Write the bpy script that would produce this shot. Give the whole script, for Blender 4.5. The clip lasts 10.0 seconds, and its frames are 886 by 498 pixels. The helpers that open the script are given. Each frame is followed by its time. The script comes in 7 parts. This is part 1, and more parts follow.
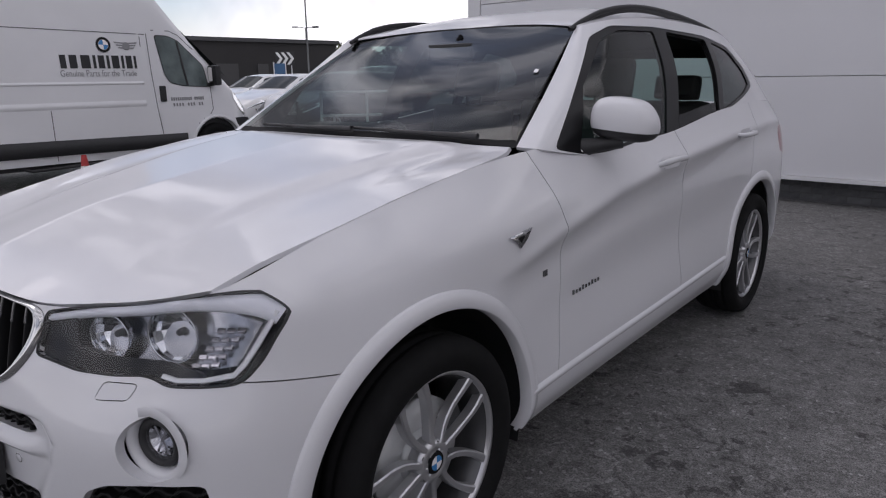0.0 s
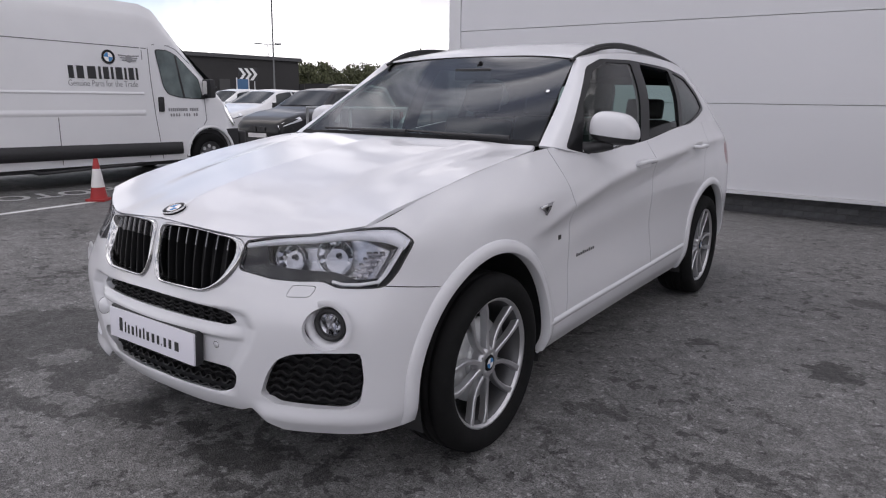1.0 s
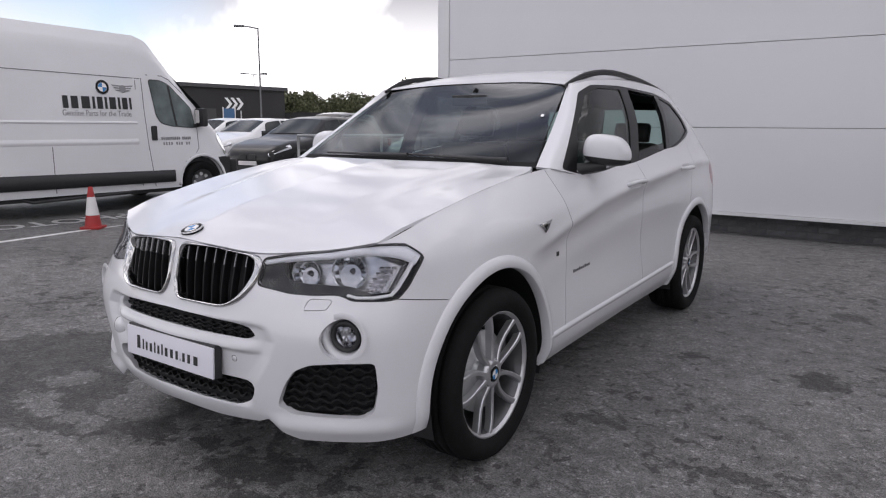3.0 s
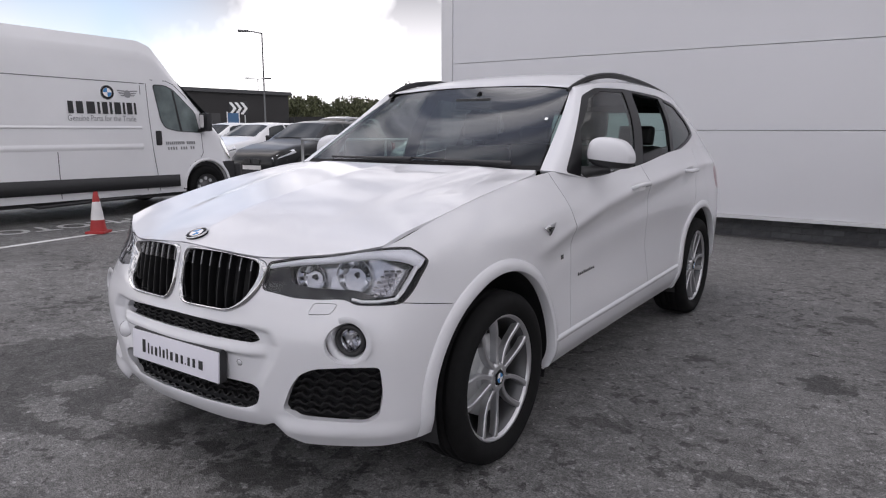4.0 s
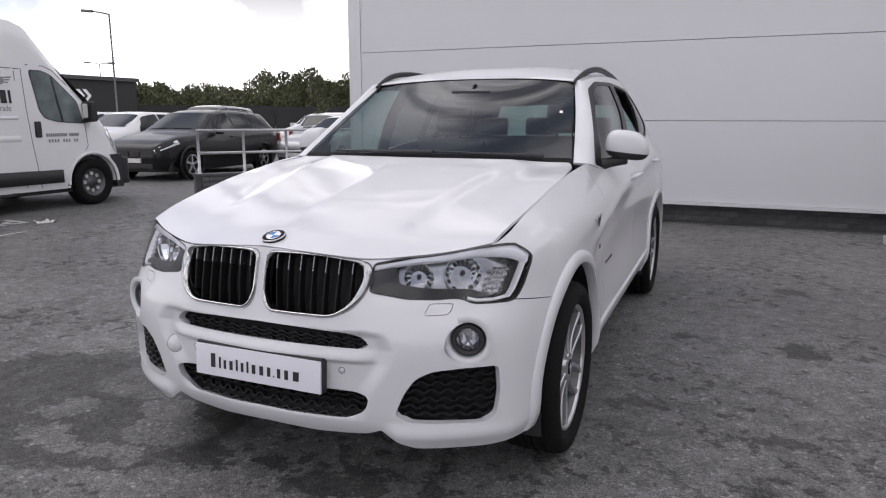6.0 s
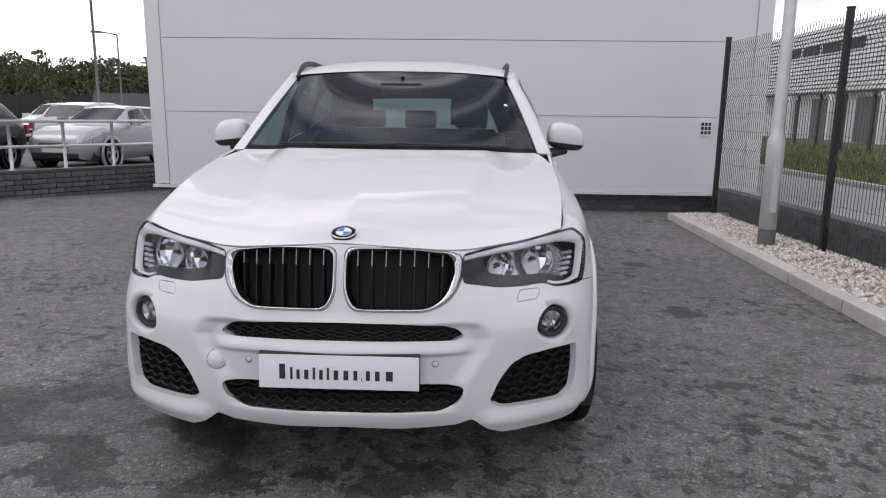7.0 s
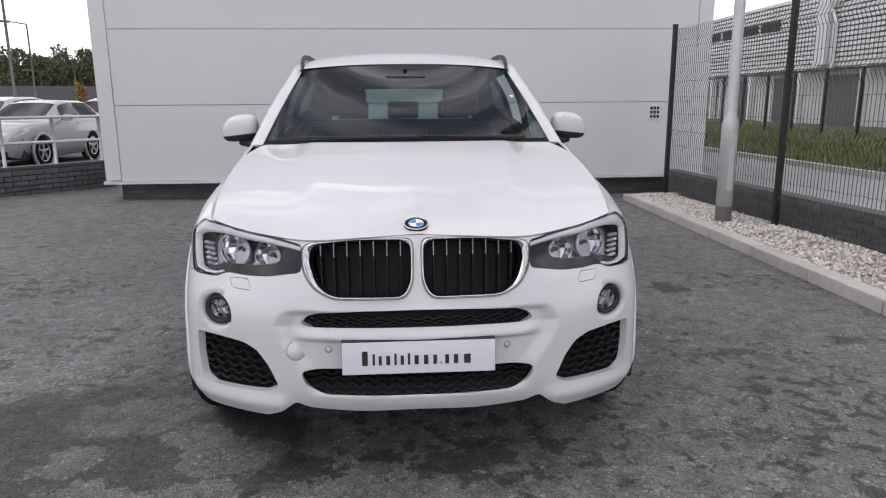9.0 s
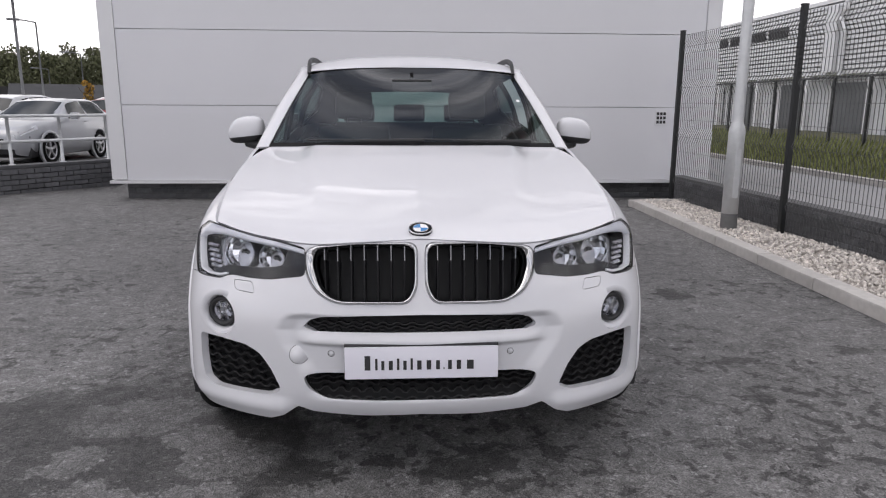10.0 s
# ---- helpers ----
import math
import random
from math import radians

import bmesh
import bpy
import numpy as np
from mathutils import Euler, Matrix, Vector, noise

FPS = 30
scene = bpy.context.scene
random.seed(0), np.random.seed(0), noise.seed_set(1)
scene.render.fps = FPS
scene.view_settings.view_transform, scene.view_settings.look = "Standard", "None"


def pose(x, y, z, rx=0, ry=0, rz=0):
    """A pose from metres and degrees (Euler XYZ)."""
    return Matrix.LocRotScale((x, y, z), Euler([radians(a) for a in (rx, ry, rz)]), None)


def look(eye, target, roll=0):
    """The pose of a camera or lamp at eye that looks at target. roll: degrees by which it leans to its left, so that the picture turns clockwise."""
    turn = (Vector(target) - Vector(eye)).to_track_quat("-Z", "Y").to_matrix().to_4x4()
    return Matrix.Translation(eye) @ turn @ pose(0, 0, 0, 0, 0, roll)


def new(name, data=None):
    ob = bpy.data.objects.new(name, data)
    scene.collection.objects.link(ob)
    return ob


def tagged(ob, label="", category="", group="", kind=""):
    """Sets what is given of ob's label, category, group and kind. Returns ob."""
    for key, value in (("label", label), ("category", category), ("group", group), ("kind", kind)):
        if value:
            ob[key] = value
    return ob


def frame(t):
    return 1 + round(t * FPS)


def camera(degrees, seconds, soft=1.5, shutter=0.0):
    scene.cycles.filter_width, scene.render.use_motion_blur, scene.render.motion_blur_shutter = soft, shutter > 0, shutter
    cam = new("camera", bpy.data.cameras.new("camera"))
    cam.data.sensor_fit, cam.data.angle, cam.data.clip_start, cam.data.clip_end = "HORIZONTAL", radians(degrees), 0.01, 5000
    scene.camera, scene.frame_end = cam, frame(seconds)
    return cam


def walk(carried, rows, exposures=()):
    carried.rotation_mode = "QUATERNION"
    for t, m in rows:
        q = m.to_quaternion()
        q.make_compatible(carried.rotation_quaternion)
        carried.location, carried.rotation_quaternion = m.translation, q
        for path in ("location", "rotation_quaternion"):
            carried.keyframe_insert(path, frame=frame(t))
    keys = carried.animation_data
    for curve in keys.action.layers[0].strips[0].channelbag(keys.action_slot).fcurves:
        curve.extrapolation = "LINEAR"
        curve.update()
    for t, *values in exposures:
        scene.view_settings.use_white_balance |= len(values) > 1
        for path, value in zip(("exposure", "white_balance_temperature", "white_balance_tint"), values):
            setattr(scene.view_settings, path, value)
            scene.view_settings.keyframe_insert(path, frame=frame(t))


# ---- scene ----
cam = camera(65.9, 10.0, soft=1.15)
PATH = [
    (0, (1.968, -1.258, 1.355), (0.737, 0.242, 0.869), -0.8),
    (0.5, (2.04, -1.759, 1.35), (0.939, -0.155, 0.889), 0.7),
    (1, (2.181, -2.109, 1.333), (1.045, -0.52, 0.903), 0.8),
    (1.5, (2.21, -2.252, 1.33), (1.127, -0.605, 0.992), 0.8),
    (2, (2.198, -2.26, 1.322), (1.089, -0.634, 0.966), 0.4),
    (2.5, (2.194, -2.256, 1.318), (1.085, -0.63, 0.961), 0.4),
    (4, (2.192, -2.258, 1.318), (1.069, -0.639, 0.975), 0.1),
    (4.5, (2.197, -2.257, 1.32), (1.089, -0.629, 0.969), 0.1),
    (5, (2.187, -2.254, 1.323), (1.097, -0.617, 0.958), -0.0),
    (5.5, (1.938, -2.417, 1.313), (0.98, -0.693, 0.979), 1.2),
    (5.7, (1.768, -2.507, 1.326), (0.855, -0.761, 0.981), 0.5),
    (6.8, (0.577, -2.885, 1.344), (0.403, -0.94, 0.916), 1.0),
    (7, (0.408, -2.911, 1.323), (0.336, -0.95, 0.936), 0.7),
    (7.5, (0.048, -2.957, 1.348), (0.157, -1.009, 0.907), 1.3),
    (8, (-0.114, -3.007, 1.354), (-0.029, -1.056, 0.925), 0.1),
    (8.5, (-0.093, -3.022, 1.358), (0.009, -1.063, 0.968), -0.1),
    (9, (-0.061, -3.03, 1.35), (0.068, -1.08, 0.927), -0.4),
    (9.5, (-0.062, -3.025, 1.354), (0.048, -1.072, 0.94), 0.1),
    (10, (-0.061, -3.022, 1.358), (0.056, -1.069, 0.942), 0.3),
]
walk(cam, [(t, look(eye, target, roll)) for t, eye, target, roll in PATH], [(0.0, -0.23, 6350, 18), (0.5, 0.02, 6350, 18), (1.0, 0.18, 6450, 17), (1.5, 0.22, 6500, 17), (5.0, 0.24, 6500, 16), (7.0, 0.30, 6550, 16), (10.0, 0.32, 6550, 15)])

# ---- light: bright broken cloud, the sun soft behind it ----
SUN_AZ, SUN_EL = radians(-96), radians(55)
world = bpy.data.worlds.new("world")
scene.world = world
world.use_nodes = True
wn, wl = world.node_tree.nodes, world.node_tree.links
wn.clear()
w_out = wn.new("ShaderNodeOutputWorld")
w_bg = wn.new("ShaderNodeBackground")
w_sky = wn.new("ShaderNodeTexSky")
w_sky.sky_type = "NISHITA"
w_sky.sun_disc = False
w_sky.sun_elevation, w_sky.sun_rotation = SUN_EL, SUN_AZ
w_co = wn.new("ShaderNodeTexCoord")
w_map = wn.new("ShaderNodeMapping")
w_map.inputs["Rotation"].default_value = (0.5, 0.35, 0.6)
w_map.inputs["Scale"].default_value = (0.7, 2.2, 1.3)
w_n1 = wn.new("ShaderNodeTexNoise")
w_n1.inputs["Scale"].default_value = 5.0
w_n1.inputs["Detail"].default_value = 4
w_n1.inputs["Roughness"].default_value = 0.55
w_r1 = wn.new("ShaderNodeValToRGB")
w_r1.color_ramp.elements[0].position, w_r1.color_ramp.elements[0].color = 0.41, (0.22, 0.23, 0.25, 1)
w_r1.color_ramp.elements[1].position, w_r1.color_ramp.elements[1].color = 0.61, (1.30, 1.30, 1.30, 1)
w_n2 = wn.new("ShaderNodeTexNoise")
w_n2.inputs["Scale"].default_value = 1.1
w_n2.inputs["Detail"].default_value = 4
w_r2 = wn.new("ShaderNodeValToRGB")
w_r2.color_ramp.elements[0].position = 0.24
w_r2.color_ramp.elements[1].position = 0.50
w_sc = wn.new("ShaderNodeVectorMath")
w_sc.operation = "SCALE"
w_sc.inputs["Scale"].default_value = 0.10
w_mix = wn.new("ShaderNodeMix")
w_mix.data_type = "RGBA"
wl.new(w_co.outputs["Generated"], w_map.inputs["Vector"])
wl.new(w_map.outputs["Vector"], w_n1.inputs["Vector"])
wl.new(w_map.outputs["Vector"], w_n2.inputs["Vector"])
wl.new(w_n1.outputs["Fac"], w_r1.inputs["Fac"])
wl.new(w_n2.outputs["Fac"], w_r2.inputs["Fac"])
wl.new(w_sky.outputs["Color"], w_sc.inputs[0])
wl.new(w_r2.outputs["Color"], w_mix.inputs["Factor"])
wl.new(w_sc.outputs["Vector"], w_mix.inputs[6])
w_sep = wn.new("ShaderNodeSeparateXYZ")
w_low = wn.new("ShaderNodeMapRange")
w_low.interpolation_type = "SMOOTHSTEP"
for key, value in (("From Min", 0.02), ("From Max", 0.24), ("To Min", 0.9), ("To Max", 0.0)):
    w_low.inputs[key].default_value = value
w_haze = wn.new("ShaderNodeMix")
w_haze.data_type = "RGBA"
w_haze.inputs[7].default_value = (1.30, 1.30, 1.30, 1)
wl.new(w_co.outputs["Generated"], w_sep.inputs[0])
wl.new(w_sep.outputs["Z"], w_low.inputs["Value"])
wl.new(w_low.outputs["Result"], w_haze.inputs["Factor"])
wl.new(w_r1.outputs["Color"], w_haze.inputs[6])
wl.new(w_haze.outputs[2], w_mix.inputs[7])
wl.new(w_mix.outputs[2], w_bg.inputs["Color"])
w_bg.inputs["Strength"].default_value = 1.2
wl.new(w_bg.outputs["Background"], w_out.inputs["Surface"])

sun = new("sun", bpy.data.lights.new("sun", "SUN"))
sun.data.energy, sun.data.angle, sun.data.color = 0.40, radians(36), (1.0, 0.96, 0.90)
sun.matrix_world = look((0, 0, 0), (math.sin(-SUN_AZ) * math.cos(SUN_EL), -math.cos(SUN_AZ) * math.cos(SUN_EL), -math.sin(SUN_EL)))
sun.location = (0, 0, 20)

# ---- materials ----
def mat(name, color, rough=0.5, metal=0.0, vary=0.0, scale=8.0, bump=0.0, bscale=60.0, coat=0.0, spec=0.5, by_object=0.0, by_island=0.0, stain=0.0, stain_scale=1.2):
    m = bpy.data.materials.new(name)
    m.use_nodes = True
    n, l = m.node_tree.nodes, m.node_tree.links
    b = n["Principled BSDF"]
    b.inputs["Base Color"].default_value = (*color, 1)
    b.inputs["Roughness"].default_value = rough
    b.inputs["Metallic"].default_value = metal
    b.inputs["Specular IOR Level"].default_value = spec
    if coat:
        b.inputs["Coat Weight"].default_value = coat
        b.inputs["Coat Roughness"].default_value = 0.02
    co = n.new("ShaderNodeTexCoord")
    last = None

    def times(src, factor_socket, low, high):
        r = n.new("ShaderNodeMapRange")
        r.inputs["To Min"].default_value, r.inputs["To Max"].default_value = low, high
        l.new(factor_socket, r.inputs["Value"])
        v = n.new("ShaderNodeVectorMath")
        v.operation = "SCALE"
        if src is None:
            v.inputs[0].default_value = color
        else:
            l.new(src, v.inputs[0])
        l.new(r.outputs["Result"], v.inputs["Scale"])
        return v.outputs["Vector"]

    if vary:
        t = n.new("ShaderNodeTexNoise")
        t.inputs["Scale"].default_value, t.inputs["Detail"].default_value = scale, 6
        l.new(co.outputs["Object"], t.inputs["Vector"])
        last = times(last, t.outputs["Fac"], 1 - 1.6 * vary, 1 + 1.6 * vary)
    if stain:
        t = n.new("ShaderNodeTexNoise")
        t.inputs["Scale"].default_value, t.inputs["Detail"].default_value = stain_scale, 5
        l.new(co.outputs["Object"], t.inputs["Vector"])
        last = times(last, t.outputs["Fac"], 1 - 1.6 * stain, 1 + 1.6 * stain)
    if by_object:
        o = n.new("ShaderNodeObjectInfo")
        last = times(last, o.outputs["Random"], 1 - by_object, 1 + by_object)
    if by_island:
        g = n.new("ShaderNodeNewGeometry")
        last = times(last, g.outputs["Random Per Island"], 1 - by_island, 1 + by_island)
    if last is not None:
        l.new(last, b.inputs["Base Color"])
    if bump:
        t = n.new("ShaderNodeTexNoise")
        t.inputs["Scale"].default_value, t.inputs["Detail"].default_value = bscale, 4
        l.new(co.outputs["Object"], t.inputs["Vector"])
        k = n.new("ShaderNodeBump")
        k.inputs["Strength"].default_value, k.inputs["Distance"].default_value = bump, 0.02
        l.new(t.outputs["Fac"], k.inputs["Height"])
        l.new(k.outputs["Normal"], b.inputs["Normal"])
    return m


def glass(name, tint, rough=0.0, clear=0.75, reflect=1.0):
    """Thin glazing: tinted see-through with a real mirror film on top."""
    m = bpy.data.materials.new(name)
    m.use_nodes = True
    n, l = m.node_tree.nodes, m.node_tree.links
    n.clear()
    out = n.new("ShaderNodeOutputMaterial")
    mix = n.new("ShaderNodeMixShader")
    tr = n.new("ShaderNodeBsdfTransparent")
    tr.inputs["Color"].default_value = (*[c * clear for c in tint], 1)
    gl = n.new("ShaderNodeBsdfGlossy")
    gl.inputs["Roughness"].default_value = rough
    fr = n.new("ShaderNodeLayerWeight")
    fr.inputs["Blend"].default_value = 0.5
    pw = n.new("ShaderNodeMath")
    pw.operation = "POWER"
    pw.inputs[1].default_value = 5.0
    l.new(fr.outputs["Facing"], pw.inputs[0])
    k = n.new("ShaderNodeMath")
    k.operation = "MULTIPLY_ADD"
    k.use_clamp = True
    k.inputs[1].default_value, k.inputs[2].default_value = 0.95 * reflect, 0.045 * reflect
    l.new(pw.outputs["Value"], k.inputs[0])
    l.new(k.outputs["Value"], mix.inputs["Fac"])
    l.new(tr.outputs["BSDF"], mix.inputs[1])
    l.new(gl.outputs["BSDF"], mix.inputs[2])
    l.new(mix.outputs["Shader"], out.inputs["Surface"])
    return m


M_PAINT = mat("white_car_paint", (0.66, 0.66, 0.69), 0.42, vary=0.015, scale=3, coat=0.8, spec=0.2)
M_VANP = mat("white_van_paint", (0.76, 0.76, 0.78), 0.4, vary=0.03, scale=2, coat=0.4, stain=0.04, stain_scale=0.7)
M_BLACKPL = mat("black_plastic", (0.022, 0.022, 0.024), 0.5, vary=0.15, scale=40, bump=0.15, bscale=400)
M_GLOSSBLK = mat("gloss_black", (0.010, 0.010, 0.011), 0.3, spec=0.22)
M_RUBBER = mat("tyre_rubber", (0.010, 0.010, 0.0105), 0.85, vary=0.2, scale=30, bump=0.1, bscale=300, spec=0.15)
M_CHROME = mat("chrome", (0.55, 0.55, 0.56), 0.08, 1.0)
M_ALLOY = mat("silver_alloy", (0.56, 0.56, 0.58), 0.32, 0.8, vary=0.04, scale=30)
M_ALLOYG = mat("grey_alloy", (0.11, 0.11, 0.115), 0.4, 0.7, vary=0.06, scale=30)
M_STEEL = mat("galvanised_steel", (0.58, 0.59, 0.60), 0.45, 0.35, vary=0.10, scale=14, bump=0.05)
M_POST = mat("black_powder_coat", (0.016, 0.017, 0.018), 0.45, vary=0.15, scale=20)
M_WIRE = mat("dark_mesh_wire", (0.085, 0.087, 0.09), 0.45, vary=0.15, scale=20)
M_CLAD = mat("white_cladding", (0.665, 0.665, 0.695), 0.42, vary=0.015, scale=1.5, stain=0.03, stain_scale=0.35)
M_CLADT = mat("white_trim_metal", (0.68, 0.68, 0.70), 0.4, vary=0.02, scale=3)
M_DARKGAP = mat("dark_joint", (0.40, 0.40, 0.41), 0.8)
M_BRICK = mat("dark_grey_brick", (0.095, 0.096, 0.102), 0.8, vary=0.25, scale=12, bump=0.5, bscale=60, by_object=0.25)
M_MORTAR = mat("mortar", (0.092, 0.092, 0.095), 0.9, vary=0.1, scale=30)
M_KERB = mat("pale_concrete", (0.48, 0.46, 0.44), 0.85, vary=0.12, scale=18, bump=0.3, bscale=120, by_object=0.07, stain=0.10, stain_scale=3)
M_STONE = mat("pale_gravel", (0.60, 0.56, 0.52), 0.85, vary=0.1, scale=60, by_island=0.35)
M_GRIT = mat("gravel_bed", (0.36, 0.33, 0.30), 0.9, vary=0.25, scale=40, bump=0.6, bscale=90)
M_WHITELINE = mat("worn_road_paint", (0.66, 0.66, 0.66), 0.8, vary=0.22, scale=25, stain=0.15, stain_scale=4)
M_CONE = mat("red_cone_plastic", (0.34, 0.020, 0.02), 0.55, vary=0.12, scale=10, stain=0.1, stain_scale=4)
M_SLEEVE = mat("white_reflective_sleeve", (0.72, 0.70, 0.70), 0.4, vary=0.06, scale=8)
M_GRASS = mat("rough_grass", (0.19, 0.21, 0.075), 0.9, by_island=0.4, vary=0.2, scale=3)
M_SOIL = mat("dark_soil", (0.09, 0.09, 0.045), 0.95, vary=0.3, scale=2, bump=0.5, bscale=8)
M_TAR = mat("grey_road", (0.30, 0.30, 0.305), 0.9, vary=0.08, scale=20, stain=0.08, stain_scale=0.4)
M_FARBLD = mat("grey_ribbed_sheet", (0.74, 0.74, 0.75), 0.5, vary=0.04, scale=2)
M_FARDARK = mat("dark_grey_sheet", (0.022, 0.021, 0.022), 0.7, vary=0.2, scale=0.4)
M_LEAF = mat("tree_leaves", (0.085, 0.092, 0.045), 0.8, by_island=0.5)
M_COLUMN = mat("weathered_lamp_column", (0.16, 0.165, 0.17), 0.6, 0.3, vary=0.1, scale=6)
M_LEAFY = mat("yellow_leaves", (0.33, 0.19, 0.03), 0.8, by_island=0.4)
M_BARK = mat("bark", (0.07, 0.055, 0.04), 0.9, vary=0.2, scale=8)
M_LENS = glass("clear_lens", (0.96, 0.97, 1.0), clear=0.95)
M_WGLASS = glass("green_tinted_glass", (0.62, 0.76, 0.72), clear=0.72, reflect=1.5)
M_RGLASS = glass("rear_glass", (0.50, 0.66, 0.62), clear=0.85)
M_SGLASS = glass("side_glass", (0.60, 0.74, 0.70), clear=0.80, reflect=1.2)
M_PGLASS = glass("privacy_glass", (0.16, 0.18, 0.18), clear=0.7, reflect=0.9)
M_CABIN = mat("black_cabin_trim", (0.016, 0.016, 0.017), 0.7, vary=0.1, scale=20)
M_LEATHER = mat("black_leather", (0.035, 0.034, 0.034), 0.45, vary=0.1, scale=20, bump=0.2, bscale=120)
M_BLUE = mat("badge_blue", (0.05, 0.22, 0.50), 0.25, coat=0.6)
M_WHITEEN = mat("badge_white", (0.80, 0.80, 0.80), 0.25, coat=0.6)
M_BLACKEN = mat("badge_black", (0.012, 0.012, 0.013), 0.5, spec=0.06)
M_PLATE = mat("white_plate_acrylic", (0.74, 0.73, 0.80), 0.3, vary=0.01, scale=4)
M_INK = mat("black_print", (0.02, 0.02, 0.022), 0.5)
M_INKG = mat("grey_print", (0.26, 0.26, 0.27), 0.5)
M_AMBER = mat("amber_reflector", (0.50, 0.20, 0.12), 0.3, coat=0.5)
M_RED = mat("red_lamp", (0.30, 0.015, 0.015), 0.25, coat=0.6)
M_REFLECT = mat("lamp_reflector", (0.75, 0.76, 0.78), 0.12, 1.0)


def asphalt():
    m = mat("weathered_asphalt", (0.085, 0.083, 0.083), 0.6, bump=0.5, bscale=160, spec=0.2)
    n, l = m.node_tree.nodes, m.node_tree.links
    b = n["Principled BSDF"]
    co = n.new("ShaderNodeTexCoord")

    def noise_tex(scale, detail, rough=0.55, distort=0.0):
        t = n.new("ShaderNodeTexNoise")
        t.inputs["Scale"].default_value, t.inputs["Detail"].default_value = scale, detail
        t.inputs["Roughness"].default_value, t.inputs["Distortion"].default_value = rough, distort
        l.new(co.outputs["Object"], t.inputs["Vector"])
        return t.outputs["Fac"]

    def rng(src, a, b2, lo, hi):
        r = n.new("ShaderNodeMapRange")
        for k, v in zip(("From Min", "From Max", "To Min", "To Max"), (a, b2, lo, hi)):
            r.inputs[k].default_value = v
        l.new(src, r.inputs["Value"])
        return r.outputs["Result"]

    def op(kind, a, c):
        k = n.new("ShaderNodeMath")
        k.operation = kind
        for i, v in enumerate((a, c)):
            if isinstance(v, (int, float)):
                k.inputs[i].default_value = v
            else:
                l.new(v, k.inputs[i])
        return k.outputs["Value"]

    fine = rng(noise_tex(150, 4, 0.75), 0.36, 0.64, 0.30, 1.72)
    grains = n.new("ShaderNodeTexVoronoi")
    grains.inputs["Scale"].default_value = 75
    l.new(co.outputs["Object"], grains.inputs["Vector"])
    tint = n.new("ShaderNodeSeparateColor")
    l.new(grains.outputs["Color"], tint.inputs[0])
    fine = op("MULTIPLY", fine, rng(tint.outputs[0], 0.0, 1.0, 0.72, 1.28))
    fine = op("ADD", fine, rng(tint.outputs[1], 0.955, 0.965, 0.0, 0.75))
    mid = rng(noise_tex(9, 8, 0.7), 0.32, 0.68, 0.68, 1.32)
    big = rng(noise_tex(0.55, 5, 0.6), 0.35, 0.65, 0.86, 1.14)
    total = op("MULTIPLY", op("MULTIPLY", fine, mid), big)
    # damp and oily patches of the yard, each with a ragged rim
    warp = n.new("ShaderNodeTexNoise")
    warp.inputs["Scale"].default_value, warp.inputs["Detail"].default_value = 6.0, 12
    warp.inputs["Roughness"].default_value = 0.68
    l.new(co.outputs["Object"], warp.inputs["Vector"])
    sub = n.new("ShaderNodeVectorMath")
    sub.operation = "SUBTRACT"
    l.new(warp.outputs["Color"], sub.inputs[0])
    sub.inputs[1].default_value = (0.5, 0.5, 0.5)
    sc = n.new("ShaderNodeVectorMath")
    sc.operation = "SCALE"
    sc.inputs["Scale"].default_value = 0.5
    l.new(sub.outputs["Vector"], sc.inputs[0])
    add = n.new("ShaderNodeVectorMath")
    l.new(co.outputs["Object"], add.inputs[0])
    l.new(sc.outputs["Vector"], add.inputs[1])
    def patches(rows, pick):
        found = None
        for x, y, rx, ry, tone in rows:
            mp = n.new("ShaderNodeMapping")
            mp.vector_type = "POINT"
            mp.inputs["Location"].default_value = (-x / rx, -y / ry, 0)
            mp.inputs["Scale"].default_value = (1 / rx, 1 / ry, 0)
            l.new(add.outputs["Vector"], mp.inputs["Vector"])
            ln = n.new("ShaderNodeVectorMath")
            ln.operation = "LENGTH"
            l.new(mp.outputs["Vector"], ln.inputs[0])
            f = rng(ln.outputs["Value"], 0.96, 1.02, tone, 1.0)
            found = f if found is None else op(pick, found, f)
        return found

    sep = n.new("ShaderNodeSeparateXYZ")
    l.new(add.outputs["Vector"], sep.inputs[0])
    wet = patches(STAINS, "MINIMUM")
    for line in CRACKS:
        for (x0, y0), (x1, y1) in zip(line, line[1:]):
            d = math.hypot(x1 - x0, y1 - y0)
            ux, uy = (x1 - x0) / d, (y1 - y0) / d
            px, py = op("SUBTRACT", sep.outputs[0], x0), op("SUBTRACT", sep.outputs[1], y0)
            along = op("ADD", op("MULTIPLY", px, ux), op("MULTIPLY", py, uy))
            across = op("ABSOLUTE", op("SUBTRACT", op("MULTIPLY", px, uy), op("MULTIPLY", py, ux)), 0)
            past = op("ABSOLUTE", op("SUBTRACT", along, d / 2), 0)
            out = op("MAXIMUM", op("SUBTRACT", past, d / 2), 0.0)
            wet = op("MINIMUM", wet, rng(op("ADD", across, out), 0.004, 0.022, 0.52, 1.0))
    here = rng(noise_tex(0.8, 3), 0.45, 0.62, 0.0, 0.10)
    drips = rng(op("ADD", noise_tex(11, 6, 0.6, 0.5), here), 0.635, 0.66, 1.0, 0.45)
    total = op("MULTIPLY", op("MULTIPLY", total, op("MINIMUM", wet, drips)), patches(PALE, "MAXIMUM"))
    crack = n.new("ShaderNodeTexVoronoi")
